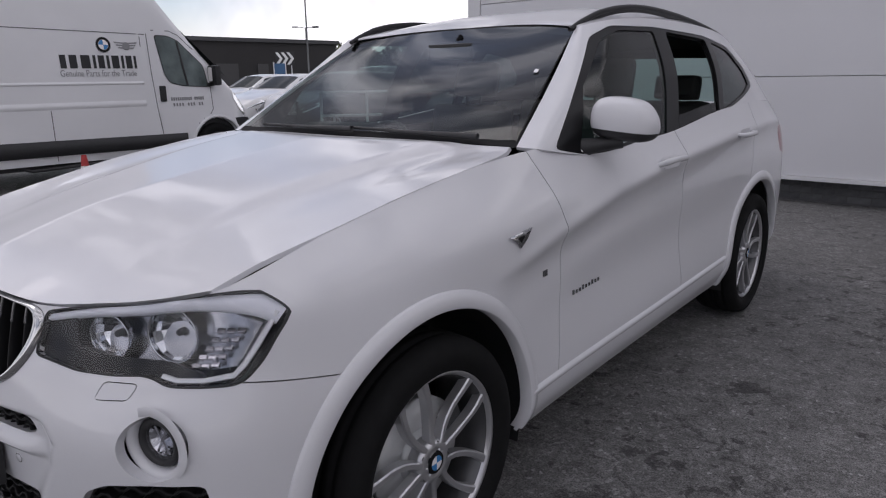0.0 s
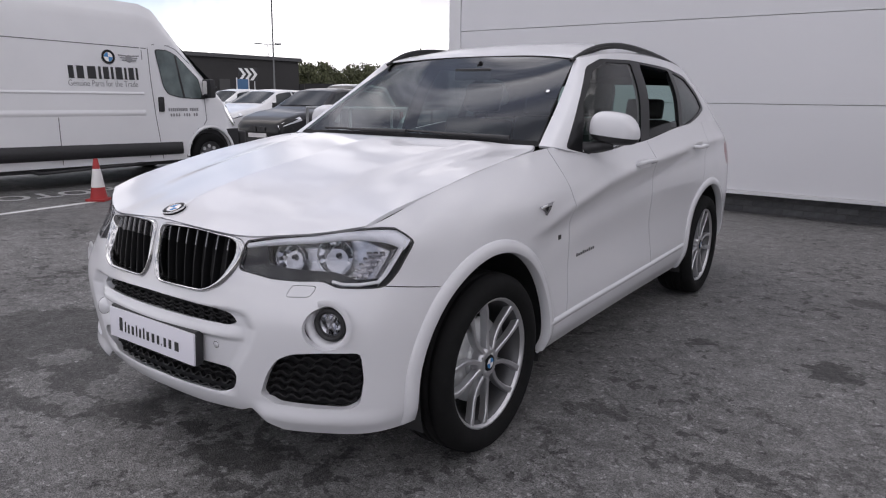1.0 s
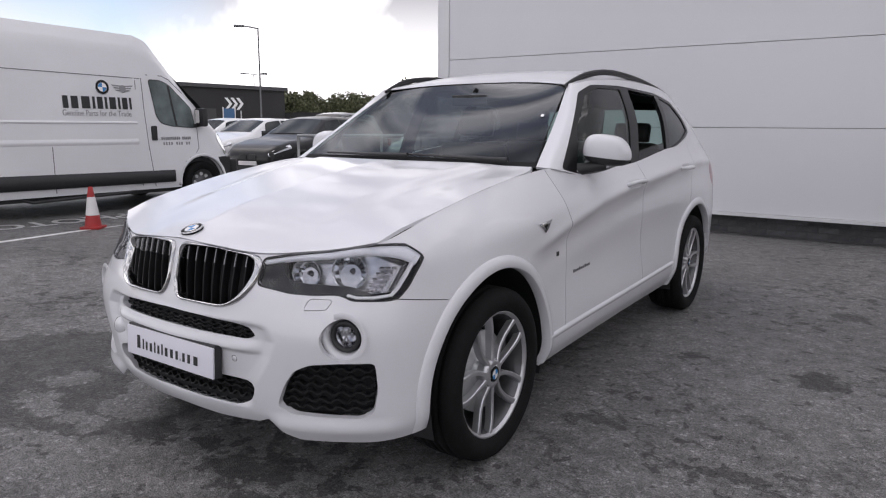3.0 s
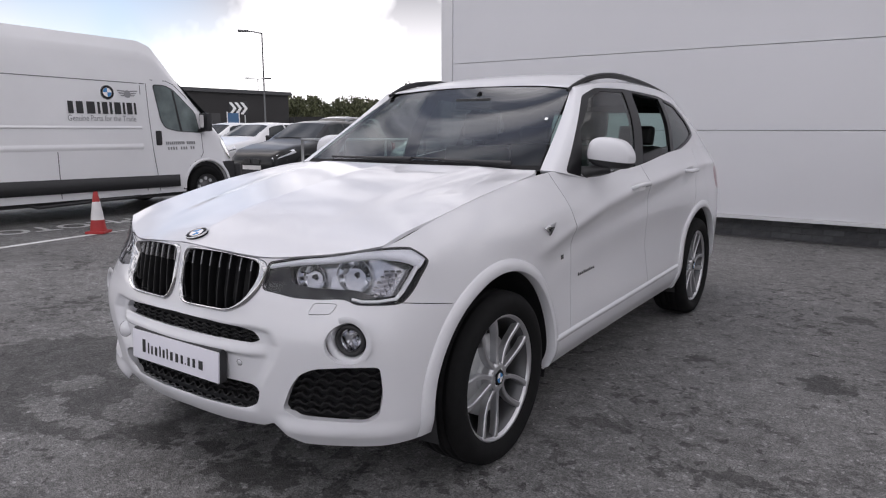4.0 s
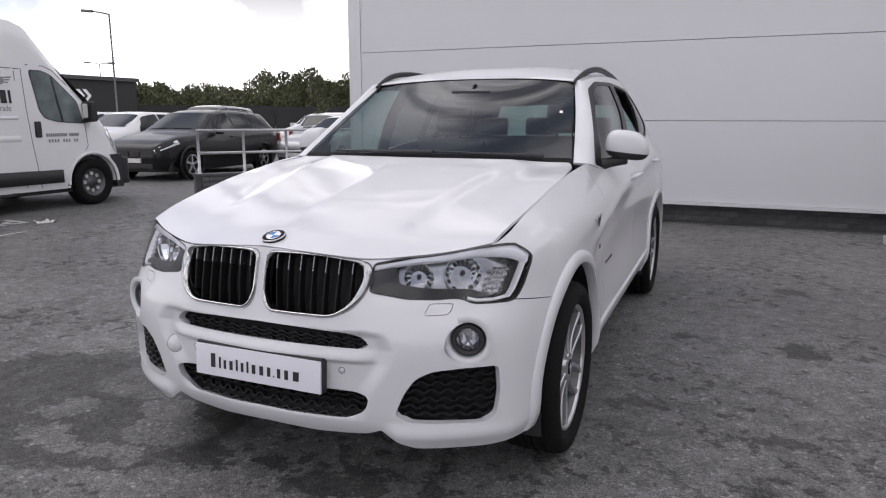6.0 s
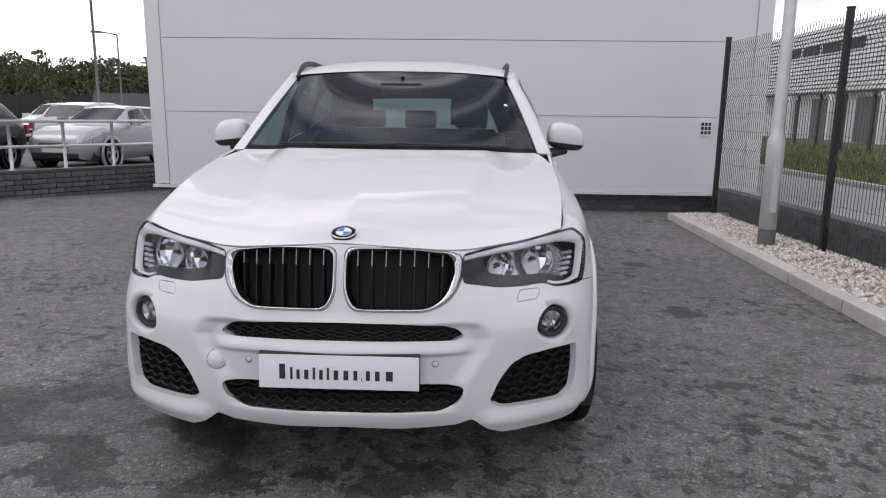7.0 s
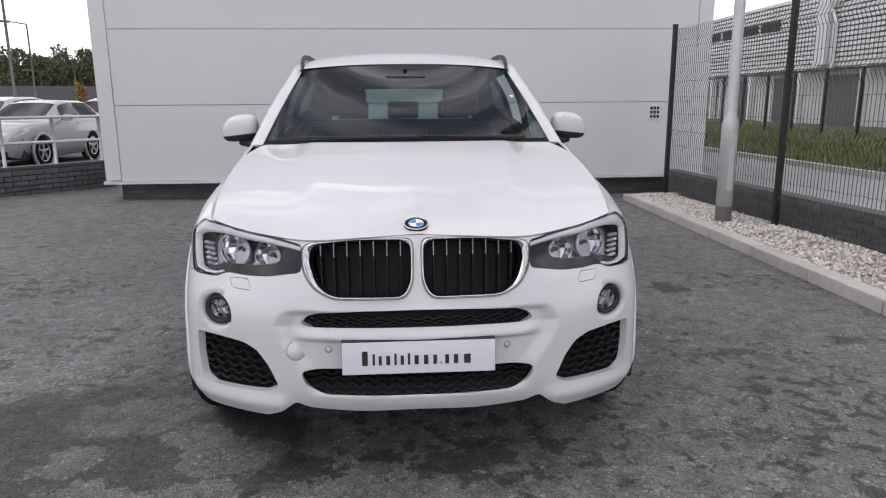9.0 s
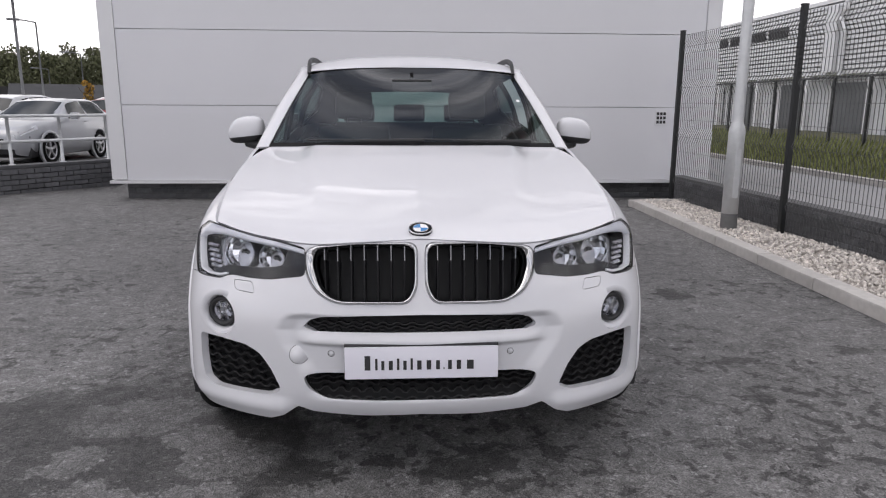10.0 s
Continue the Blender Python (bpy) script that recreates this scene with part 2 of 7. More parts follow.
    crack.feature = "DISTANCE_TO_EDGE"
    crack.inputs["Scale"].default_value = 0.42
    l.new(add.outputs["Vector"], crack.inputs["Vector"])
    total = op("MULTIPLY", total, rng(crack.outputs["Distance"], 0.0, 0.009, 0.6, 1.0))
    v = n.new("ShaderNodeVectorMath")
    v.operation = "SCALE"
    v.inputs[0].default_value = (0.152, 0.150, 0.150)
    l.new(total, v.inputs["Scale"])
    l.new(v.outputs["Vector"], b.inputs["Base Color"])
    return m


# oil and water marks on the yard, pale dried patches: place, half-sizes, tone; and the lines of old cracks
STAINS = [
    (-0.55, -0.40, 0.12, 0.20, 0.34), (-0.70, -0.24, 0.14, 0.12, 0.4), (-0.48, -0.66, 0.17, 0.10, 0.36), (-0.13, -0.60, 0.08, 0.06, 0.36),
    (0.02, -0.70, 0.05, 0.04, 0.4), (0.62, -0.72, 0.06, 0.04, 0.45), (0.30, -0.50, 0.07, 0.04, 0.45), (0.20, -0.64, 0.17, 0.10, 0.45), (0.35, -0.65, 0.06, 0.05, 0.5), (0.54, -0.53, 0.10, 0.06, 0.45),
    (1.67, 0.35, 0.10, 0.05, 0.5), (2.50, 0.51, 0.10, 0.05, 0.5), (1.60, -0.08, 0.11, 0.07, 0.5), (1.68, -0.52, 0.07, 0.04, 0.5),
    (1.24, 1.73, 0.09, 0.10, 0.5), (1.90, 1.71, 0.14, 0.15, 0.42), (1.92, 3.23, 0.13, 0.12, 0.5), (1.73, 0.39, 0.13, 0.05, 0.5),
    (1.52, 0.33, 0.09, 0.04, 0.55), (-1.35, -0.45, 0.98, 0.62, 0.52), (-1.1, 0.5, 0.5, 0.7, 0.8), (1.10, 0.55, 0.14, 0.05, 0.55),
]
PALE = [(-1.23, -0.15, 0.27, 0.20, 1.6), (-1.33, -0.54, 0.13, 0.14, 2.0), (-0.91, -0.34, 0.14, 0.11, 2.0), (-0.72, -0.52, 0.20, 0.17, 2.0), (-1.15, -0.78, 0.2, 0.08, 2.0), (-0.77, -0.77, 0.14, 0.07, 2.0), (-1.85, 0.4, 0.5, 0.4, 1.1)]
CRACKS = [
    [(1.06, 1.33), (1.32, 1.17), (1.56, 1.01), (1.73, 0.95), (1.89, 0.77)],
    [(0.95, 0.91), (1.14, 0.72), (1.33, 0.52), (1.46, 0.39)],
    [(0.92, 0.34), (1.10, 0.21), (1.22, 0.06), (1.32, -0.08)],
    [(0.80, -0.54), (1.08, -0.52), (1.36, -0.54), (1.54, -0.58)],
    [(1.20, -0.06), (1.39, -0.16), (1.71, -0.28)],
]
M_ASPHALT = asphalt()

# ---- mesh helpers ----
def mesh_of(bm, name, material, smooth=False, angle=None):
    me = bpy.data.meshes.new(name)
    if angle is not None:
        for e in bm.edges:
            e.smooth = len(e.link_faces) == 2 and e.calc_face_angle(0) < radians(angle)
        smooth = True
    if smooth:
        for f in bm.faces:
            f.smooth = True
    bm.to_mesh(me)
    bm.free()
    for m in material if isinstance(material, (list, tuple)) else [material]:
        me.materials.append(m)
    return me


def part(name, bm, material, parent, label="", smooth=False, angle=None, matrix=None):
    """One mesh object of its own under a thing or a part."""
    ob = new(name, mesh_of(bm, name, material, smooth, angle) if isinstance(bm, bmesh.types.BMesh) else bm)
    ob.parent = parent
    if matrix is not None:
        ob.matrix_basis = matrix
    return tagged(ob, label)


def thing(name, label, category, m=None, group="", kind=""):
    ob = new(name)
    ob.empty_display_size = 0.2
    if m is not None:
        ob.matrix_basis = m
    return tagged(ob, label, category, group, kind)


def solid(name, bm, material, label, category="", kind="", group="", smooth=False, angle=None, m=None):
    ob = new(name, mesh_of(bm, name, material, smooth, angle))
    if m is not None:
        ob.matrix_basis = m
    return tagged(ob, label, category, group, kind)


def box(bm, x0, x1, y0, y1, z0, z1, bevel=0.0, m=None):
    r = bmesh.ops.create_cube(bm, size=1.0)
    for v in r["verts"]:
        v.co = Vector((x0 + (v.co.x + 0.5) * (x1 - x0), y0 + (v.co.y + 0.5) * (y1 - y0), z0 + (v.co.z + 0.5) * (z1 - z0)))
    if bevel:
        es = {e for v in r["verts"] for e in v.link_edges}
        g = bmesh.ops.bevel(bm, geom=list(es), offset=bevel, segments=2, profile=0.7, affect="EDGES")
        vs = {v for f in g["faces"] for v in f.verts} | {v for v in r["verts"] if v.is_valid}
    else:
        vs = r["verts"]
    if m is not None:
        for v in vs:
            v.co = m @ v.co
    return bm


def grid(bm, pts, closed_u=False, closed_v=False, mi=0):
    """Faces over a 2D array of points."""
    nu, nv = len(pts), len(pts[0])
    vs = [[bm.verts.new(p) for p in row] for row in pts]
    for i in range(nu - (0 if closed_u else 1)):
        for j in range(nv - (0 if closed_v else 1)):
            a, b = (i + 1) % nu, (j + 1) % nv
            f = bm.faces.new((vs[i][j], vs[a][j], vs[a][b], vs[i][b]))
            f.material_index = mi
    return vs


def tube(bm, pts, r, n=8, caps=True, closed=False):
    """A round bar along points; r is one radius or one for each point."""
    pts = [Vector(p) for p in pts]
    rs = r if isinstance(r, (list, tuple)) else [r] * len(pts)
    rows, ref = [], None
    for i, p in enumerate(pts):
        a = pts[i - 1] if (i or closed) else p
        b = pts[(i + 1) % len(pts)] if (i < len(pts) - 1 or closed) else p
        d = (b - a).normalized()
        if ref is None:
            ref = Vector((0, 0, 1)) if abs(d.z) < 0.9 else Vector((1, 0, 0))
        u = d.cross(ref).normalized()
        w = u.cross(d).normalized()
        ref = w
        rows.append([p + rs[i] * (math.cos(2 * math.pi * k / n) * u + math.sin(2 * math.pi * k / n) * w) for k in range(n)])
    vs = grid(bm, rows, closed_u=closed, closed_v=True)
    if caps and not closed:
        bm.faces.new(vs[0][::-1])
        bm.faces.new(vs[-1])
    return bm


def lathe(bm, prof, n=32, m=None):
    """Turn a profile of (radius, height) round the z axis; m places it."""
    m = m or Matrix()
    rows = [[m @ Vector((r * math.cos(2 * math.pi * k / n), r * math.sin(2 * math.pi * k / n), z)) for k in range(n)] for r, z in prof]
    return grid(bm, rows, closed_v=True)


def prism(bm, outline, depth, m=None):
    """A flat outline (x, y) given depth along z; m places it."""
    m = m or Matrix()
    lo = [bm.verts.new(m @ Vector((x, y, 0))) for x, y in outline]
    hi = [bm.verts.new(m @ Vector((x, y, depth))) for x, y in outline]
    bm.faces.new(lo[::-1])
    bm.faces.new(hi)
    for i in range(len(lo)):
        j = (i + 1) % len(lo)
        bm.faces.new((lo[i], lo[j], hi[j], hi[i]))
    return bm


def spline(pts, n):
    """n points of a smooth curve through the given ones (each a tuple)."""
    p = np.array(pts, float)
    d = np.r_[0, np.cumsum(np.maximum(np.linalg.norm(np.diff(p, axis=0), axis=1), 1e-6) ** 0.5)]
    return hermite(d, p, np.linspace(0, d[-1], n))


def hermite(x, y, q):
    """Smooth values through (x, y) at q, without overshoot beyond the neighbours' trend."""
    x, y, q = np.asarray(x, float), np.asarray(y, float), np.asarray(q, float)
    if y.ndim == 1:
        return hermite(x, y[:, None], q)[..., 0]
    h = np.diff(x)[:, None]
    s = np.diff(y, axis=0) / h
    m = np.empty_like(y)
    m[0], m[-1] = s[0], s[-1]
    if len(x) > 2:
        m[1:-1] = (s[:-1] * h[1:] + s[1:] * h[:-1]) / (h[1:] + h[:-1])
    i = np.clip(np.searchsorted(x, q) - 1, 0, len(x) - 2)
    t = ((q - x[i]) / (x[i + 1] - x[i]))[..., None]
    hh = h[i]
    return (2 * t**3 - 3 * t**2 + 1) * y[i] + (t**3 - 2 * t**2 + t) * hh * m[i] + (3 * t**2 - 2 * t**3) * y[i + 1] + (t**3 - t**2) * hh * m[i + 1]


def rise(x, y=0.0):
    """Height of the yard: level round the car, rising a hand's width towards the parking bays."""
    t = min(max((-1.8 - x) / 5.2, 0.0), 1.0)
    k = min(max((y - 5.0) / 3.5, 0.0), 1.0)
    return 0.08 * t * t * (3 - 2 * t) * (1 - 0.55 * k * k * (3 - 2 * k) * min(max((x + 9.5) / 2.5, 0), 1))


def text_mesh(bm, words, size, m, depth=0.002, width=None, bold=0.0):
    """Lettering in the built-in font, as a thin solid; width squeezes or stretches it to length."""
    cu = bpy.data.curves.new("lettering", "FONT")
    cu.body, cu.size, cu.extrude, cu.align_x, cu.offset, cu.resolution_u = words, size, depth / 2, "CENTER", bold, 3
    ob = bpy.data.objects.new("lettering", cu)
    scene.collection.objects.link(ob)
    me = ob.to_mesh()
    xs = [v.co.x for v in me.vertices]
    k = width / (max(xs) - min(xs)) if width else 1.0
    mid = (max(xs) + min(xs)) / 2
    for v in me.vertices:
        v.co = m @ Vector(((v.co.x - mid) * k, v.co.y, v.co.z))
    bm.from_mesh(me)
    ob.to_mesh_clear()
    bpy.data.objects.remove(ob)
    bpy.data.curves.remove(cu)
    return bm

# ---- ground ----
bm = bmesh.new()
xs = [-1500, -400, -120, -40, -20, -12, -10, -9.5, -9, -8.5, -8, -7.5, -7, -6.5, -6, -5.5, -5, -4.5, -4, -3.5, -3, -2, 0, 2, 4, 8, 14, 40, 120, 400, 1500]
ys = [-1500, -300, -60, -15, -6, -3, 0, 3, 5, 5.7, 6.4, 7.1, 7.8, 8.5, 11, 14, 25, 60, 150, 500, 1500]
grid(bm, [[(x, y, rise(x, y)) for y in ys] for x in xs])
solid("ground", bm, M_ASPHALT, "worn dark asphalt yard with damp marks and cracks", "ground", "structure", smooth=True)

# ---- showroom wall ----
WALL_A, WALL_B = Vector((-4.10, 6.77, 0.0)), Vector((4.42, 6.77, 0.0))
wdir = (WALL_B - WALL_A).normalized()
WALL_M = Matrix.Translation(WALL_A) @ Matrix.Rotation(math.atan2(wdir.y, wdir.x), 4, "Z")
WLEN, WTOP = (WALL_B - WALL_A).length, 5.3
bm = bmesh.new()
box(bm, 0.03, WLEN - 0.03, 0.05, 12, 0.30, WTOP)
wall = solid("wall_north", bm, M_DARKGAP, "white panel-clad showroom wall above a dark brick plinth", "wall", "structure", m=WALL_M)
seams = [0.285, 1.32, 2.32, 3.32, 4.32, WTOP]
for a, b in zip(seams, seams[1:]):
    bm = bmesh.new()
    box(bm, 0.21, WLEN - 0.21, 0.0, 0.06, a + 0.0035, b - 0.0035, 0.004)
    part("panel", bm, M_CLAD, wall)
    bm = bmesh.new()
    box(bm, -0.01, 0.045, 0.22, 11.9, a + 0.0035, b - 0.0035, 0.004)
    part("panel", bm, M_CLAD, wall)
for x in (0.0, WLEN - 0.204):
    bm = bmesh.new()
    box(bm, x, x + 0.204, -0.012, 0.22, 0.30, WTOP, 0.004)
    part("corner_flashing", bm, M_CLADT, wall)
bm = bmesh.new()
box(bm, -0.03, WLEN + 0.03, -0.035, 0.05, 0.245, 0.285, 0.004)
box(bm, -0.03, 0.05, 0.05, 11.9, 0.245, 0.285)
part("drip_flashing", bm, M_CLADT, wall, "white drip flashing")
bm = bmesh.new()
box(bm, -0.02, WLEN + 0.02, 0, 12.0, WTOP, WTOP + 0.12, 0.01)
part("coping", bm, M_CLADT, wall)
bm = bmesh.new()
box(bm, 0.14, WLEN - 0.1, 0.155, 11.8, -0.3, 0.245)
part("plinth", bm, M_MORTAR, wall)
# air vent on the wall
vent = thing("wall_vent", "small white louvred vent grille on the cladding", "vent", WALL_M @ pose(7.75, 0, 1.18))
bm = bmesh.new()
box(bm, -0.085, 0.085, -0.018, 0, -0.11, 0.11, 0.004)
part("backing", bm, M_CLADT, vent)
for r in range(3):
    for c in range(3):
        bm = bmesh.new()
        box(bm, -0.07 + c * 0.048, -0.07 + c * 0.048 + 0.036, -0.024, -0.016, -0.085 + r * 0.058, -0.085 + r * 0.058 + 0.042, 0.003)
        part("opening", bm, M_BLACKPL, vent)

# ---- kerb, gravel strip, lamp post, fence ----
KERB_A, KERB_B = Vector((3.04, 5.93, 0)), Vector((2.98, -3.2, 0))
kerb = thing("kerb", "pale concrete kerb edging the gravel strip", "kerb", kind="structure")
n_k = 11
for i in range(n_k):
    a, b = KERB_A.lerp(KERB_B, i / n_k), KERB_A.lerp(KERB_B, (i + 1) / n_k)
    bm = bmesh.new()
    box(bm, 0, (b - a).length - 0.008, 0, 0.15, -0.15, 0.095 + 0.003 * (i % 2), 0.018)
    part("kerbstone", bm, M_KERB, kerb, matrix=Matrix.Translation(a) @ Matrix.Rotation(math.atan2((b - a).y, (b - a).x), 4, "Z"))
bm = bmesh.new()
box(bm, 0, 1.05, 0, 0.15, -0.15, 0.093, 0.018)
part("kerbstone", bm, M_KERB, kerb, matrix=Matrix.Translation((3.04, 5.93, 0)) @ Matrix.Rotation(radians(10), 4, "Z"))


def fence_x(y):
    return 3.635 + 0.066 * (6.15 - y)


bm = bmesh.new()
grid(bm, [[(3.05 + (fence_x(y) + 0.15 - 3.05) * k / 4, y, 0.065 + 0.02 * noise.noise((y * 2, k, 0))) for k in range(5)] for y in np.linspace(6.2, -3.2, 30)])
bed = solid("gravel_bed", bm, M_GRIT, "bed of pale gravel between kerb and fence", "gravel", "stuff", smooth=True)
bm = bmesh.new()
rg = random.Random(3)
verts, faces = [], []
for i in range(7000):
    y = 6.1 - 9.1 * (i / 7000) + rg.uniform(-0.02, 0.02)
    x = rg.uniform(3.125, fence_x(y) + 0.06)
    r = rg.uniform(0.010, 0.024)
    c, k = Vector((x, y, 0.075 + rg.uniform(0, 0.012))), len(verts)
    rot = Euler((rg.uniform(0, 6), rg.uniform(0, 6), rg.uniform(0, 6))).to_matrix()
    for d in ((1, 0, 0), (-1, 0, 0), (0, 1, 0), (0, -1, 0), (0, 0, 1), (0, 0, -1)):
        verts.append(c + rot @ (Vector(d) * r * rg.uniform(0.65, 1.25)))
    faces += [[k + a for a in f] for f in ((0, 2, 4), (2, 1, 4), (1, 3, 4), (3, 0, 4), (2, 0, 5), (1, 2, 5), (3, 1, 5), (0, 3, 5))]
me = bpy.data.meshes.new("gravel")
me.from_pydata(verts, [], faces)
me.materials.append(M_STONE)
tagged(new("gravel", me), "loose pale angular gravel chippings", "gravel", kind="stuff")

lamp = thing("lamp_post", "galvanised steel lamp post standing in the gravel", "lamp post", pose(3.395, 3.95, 0.06))
bm = bmesh.new()
lathe(bm, [(0.0, 0), (0.082, 0), (0.082, 1.02), (0.078, 1.06), (0.058, 1.12), (0.056, 1.14), (0.050, 4.0), (0.04, 8.0), (0, 8.0)], 24)
part("column", bm, M_STEEL, lamp, angle=40)
bm = bmesh.new()
lathe(bm, [(0.0835, -0.02), (0.0835, 0.17), (0.082, 0.18)], 24)
part("base_coating", bm, mat("grey_base_paint", (0.13, 0.13, 0.13), 0.7, vary=0.15, scale=15), lamp, "dark grey protective band", angle=40)
bm = bmesh.new()
box(bm, -0.03, 0.03, -0.084, -0.06, 0.35, 0.85, 0.004)
part("access_door", bm, M_STEEL, lamp)
bm = bmesh.new()
tube(bm, [(0, 0, 7.95), (-0.25, 0, 8.05), (-0.7, 0, 8.08)], 0.03)
box(bm, -1.2, -0.65, -0.13, 0.13, 8.03, 8.13, 0.03)
part("lantern", bm, M_STEEL, lamp)

fence = thing("mesh_fence", "black welded mesh security fence with folded wires", "fence", kind="structure")
FTOP = 2.25
post_ys = [6.15 - 2.5 * i for i in range(5)]
for y in post_ys:
    bm = bmesh.new()
    box(bm, -0.028, 0.028, -0.024, 0.024, -0.1, FTOP + 0.05, 0.006)
    box(bm, -0.031, 0.031, -0.027, 0.027, FTOP + 0.05, FTOP + 0.065, 0.004)
    part("post", bm, M_POST, fence, matrix=pose(fence_x(y), y, 0.0, 0, 0, 7.3))
folds = (0.35, 0.96, 1.58, 2.09)
zl = [0.09]
for f in folds:
    zl += [f - 0.10, f, f + 0.10]
zl += [FTOP]
for ya, yb in zip(post_ys, post_ys[1:]):
    verts, faces = [], []
    n = 50
    for i in range(n):
        y = ya + (yb - ya) * (i + 0.5) / n
        x, k0 = fence_x(y) + 0.045, len(verts)
        for z in zl:
            o = 0.042 if any(abs(z - f) < 0.01 for f in folds) else 0.0
            verts += [(x - o - 0.004, y, z), (x - o, y - 0.0045, z), (x - o + 0.004, y, z), (x - o, y + 0.0045, z)]
        for a in range(len(zl) - 1):
            for b in range(4):
                p, q = k0 + 4 * a, k0 + 4 * a + 4
                faces.append((p + b, p + (b + 1) % 4, q + (b + 1) % 4, q + b))
    for z in [0.12, 0.32, 0.52, 0.74, 0.94, 1.16, 1.38, 1.58, 1.80, 2.02, 2.10, 2.26]:
        o = 0.042 * max(0, 1 - min(abs(z - f) for f in folds) / 0.1)
        k0 = len(verts)
        for y in (ya - 0.03, yb + 0.03):
            x = fence_x(y) + 0.051 - o
            verts += [(x, y, z - 0.002), (x + 0.002, y, z), (x, y, z + 0.002), (x - 0.002, y, z)]
        faces += [(k0 + b, k0 + (b + 1) % 4, k0 + 4 + (b + 1) % 4, k0 + 4 + b) for b in range(4)]
    me = bpy.data.meshes.new("mesh_panel")
    me.from_pydata(verts, [], faces)
    me.materials.append(M_WIRE)
    part("mesh_panel", me, None, fence)

# low dark wall behind the fence
bm = bmesh.new()
FW_M = Matrix.Translation((fence_x(6.6) + 0.17, 6.6, 0)) @ Matrix.Rotation(math.atan2(-1, 0.066), 4, "Z")
box(bm, 0, 9.6, 0.012, 0.2, -0.2, 0.37)
fence_wall = solid("low_wall", bm, M_MORTAR, "low dark brick wall behind the mesh fence", "wall", "structure", m=FW_M)

# ---- beyond the fence: road, kerb, grass bank, steel-clad building ----
bm = bmesh.new()
box(bm, 4.9, 8.0, -10, 45, -0.1, 0.012)
solid("road", bm, M_TAR, "pale grey service road beyond the fence", "road", "structure")
bm = bmesh.new()
box(bm, 8.0, 8.15, -10, 45, -0.1, 0.12, 0.01)
solid("far_kerb", bm, M_KERB, "pale concrete kerb along the service road", "kerb", "structure")
bm = bmesh.new()
bank = lambda x, y: 0.10 + 0.42 * min(1, max(0, (x - 8.15) / 1.8)) + 0.05 * noise.noise((x, y, 0))
grid(bm, [[(x, y, bank(x, y)) for y in np.linspace(-10, 45, 60)] for x in (8.15, 8.5, 9, 9.6, 10.1, 11, 13.9)])
solid("grass_bank", bm, M_SOIL, "low grass bank beyond the service road", "bank", "structure", smooth=True)
verts, faces = [], []
for i in range(16000):
    x, y = rg.uniform(8.17, 10.2), rg.uniform(5, 30)
    z, h, a, k = bank(x, y) - 0.02, rg.uniform(0.06, 0.2), rg.uniform(0, 6.3), len(verts)
    w = 0.03
    verts += [(x - w * math.cos(a), y - w * math.sin(a), z), (x + w * math.cos(a), y + w * math.sin(a), z), (x + rg.uniform(-0.08, 0.08), y + rg.uniform(-0.08, 0.08), z + h)]
    faces.append((k, k + 1, k + 2))
me = bpy.data.meshes.new("grass")
me.from_pydata(verts, [], faces)
me.materials.append(M_GRASS)
tagged(new("grass", me), "rough green grass tufts on the bank", "grass", kind="stuff")

M_FARWIN = mat("grey_window_glass", (0.13, 0.135, 0.14), 0.3, vary=0.2, scale=0.8)
hall = thing("industrial_building", "grey steel-clad industrial building with ribbed upper storey", "building", pose(13.8, -0.8, 0))
bm = bmesh.new()
box(bm, 0.6, 10, -5, 34, 0, 2.3)
part("lower_wall", bm, M_FARBLD, hall)
bm = bmesh.new()
box(bm, 0.25, 10, -5, 34, 2.3, 4.78)
part("upper_wall", bm, M_FARBLD, hall, "horizontally ribbed steel cladding")
for k in range(16):
    bm = bmesh.new()
    box(bm, 0.0, 0.25, -5, 34, 2.34 + k * 0.15, 2.34 + k * 0.15 + 0.10)
    part("rib", bm, M_FARBLD, hall)
for k in range(9):
    bm = bmesh.new()
    y = 2 + 3.3 * k
    box(bm, 0.45, 0.61, y, y + 1.7, 0.5, 2.1, 0.02)
    part("window", bm, M_FARWIN, hall)
    bm = bmesh.new()
    box(bm, -0.1, 0.12, y + 2.4, y + 2.62, 0.5, 2.3, 0.02)
    part("column", bm, M_FARBLD, hall)
for k in range(4):
    bm = bmesh.new()
    box(bm, -0.03, 0.03, 22.6 + k * 1.55, 23.9 + k * 1.55, 3.75, 4.1, 0.01)
    part("window", bm, M_FARDARK, hall)
bm = bmesh.new()
tube(bm, [(-0.12, 19.2, 2.3), (-0.12, 19.2, 3.7), (-0.12, 19.45, 4.1), (-0.12, 19.2, 4.3), (-0.12, 19.2, 4.78)], 0.07)
box(bm, -0.2, 0.0, 19.5, 20.1, 2.4, 4.4, 0.02)
part("downpipe", bm, M_FARBLD, hall)
rail_f = thing("bank_railing", "dark steel railing along the top of the bank", "railing")
for k in range(13):
    bm = bmesh.new()
    box(bm, 9.9, 9.96, 6.3 + k * 1.27, 6.36 + k * 1.27, 0.42, 2.02)
    part("post", bm, M_POST, rail_f)
bm = bmesh.new()
box(bm, 9.91, 9.95, 6.3, 21.6, 1.97, 2.02)
part("top_rail", bm, M_POST, rail_f)

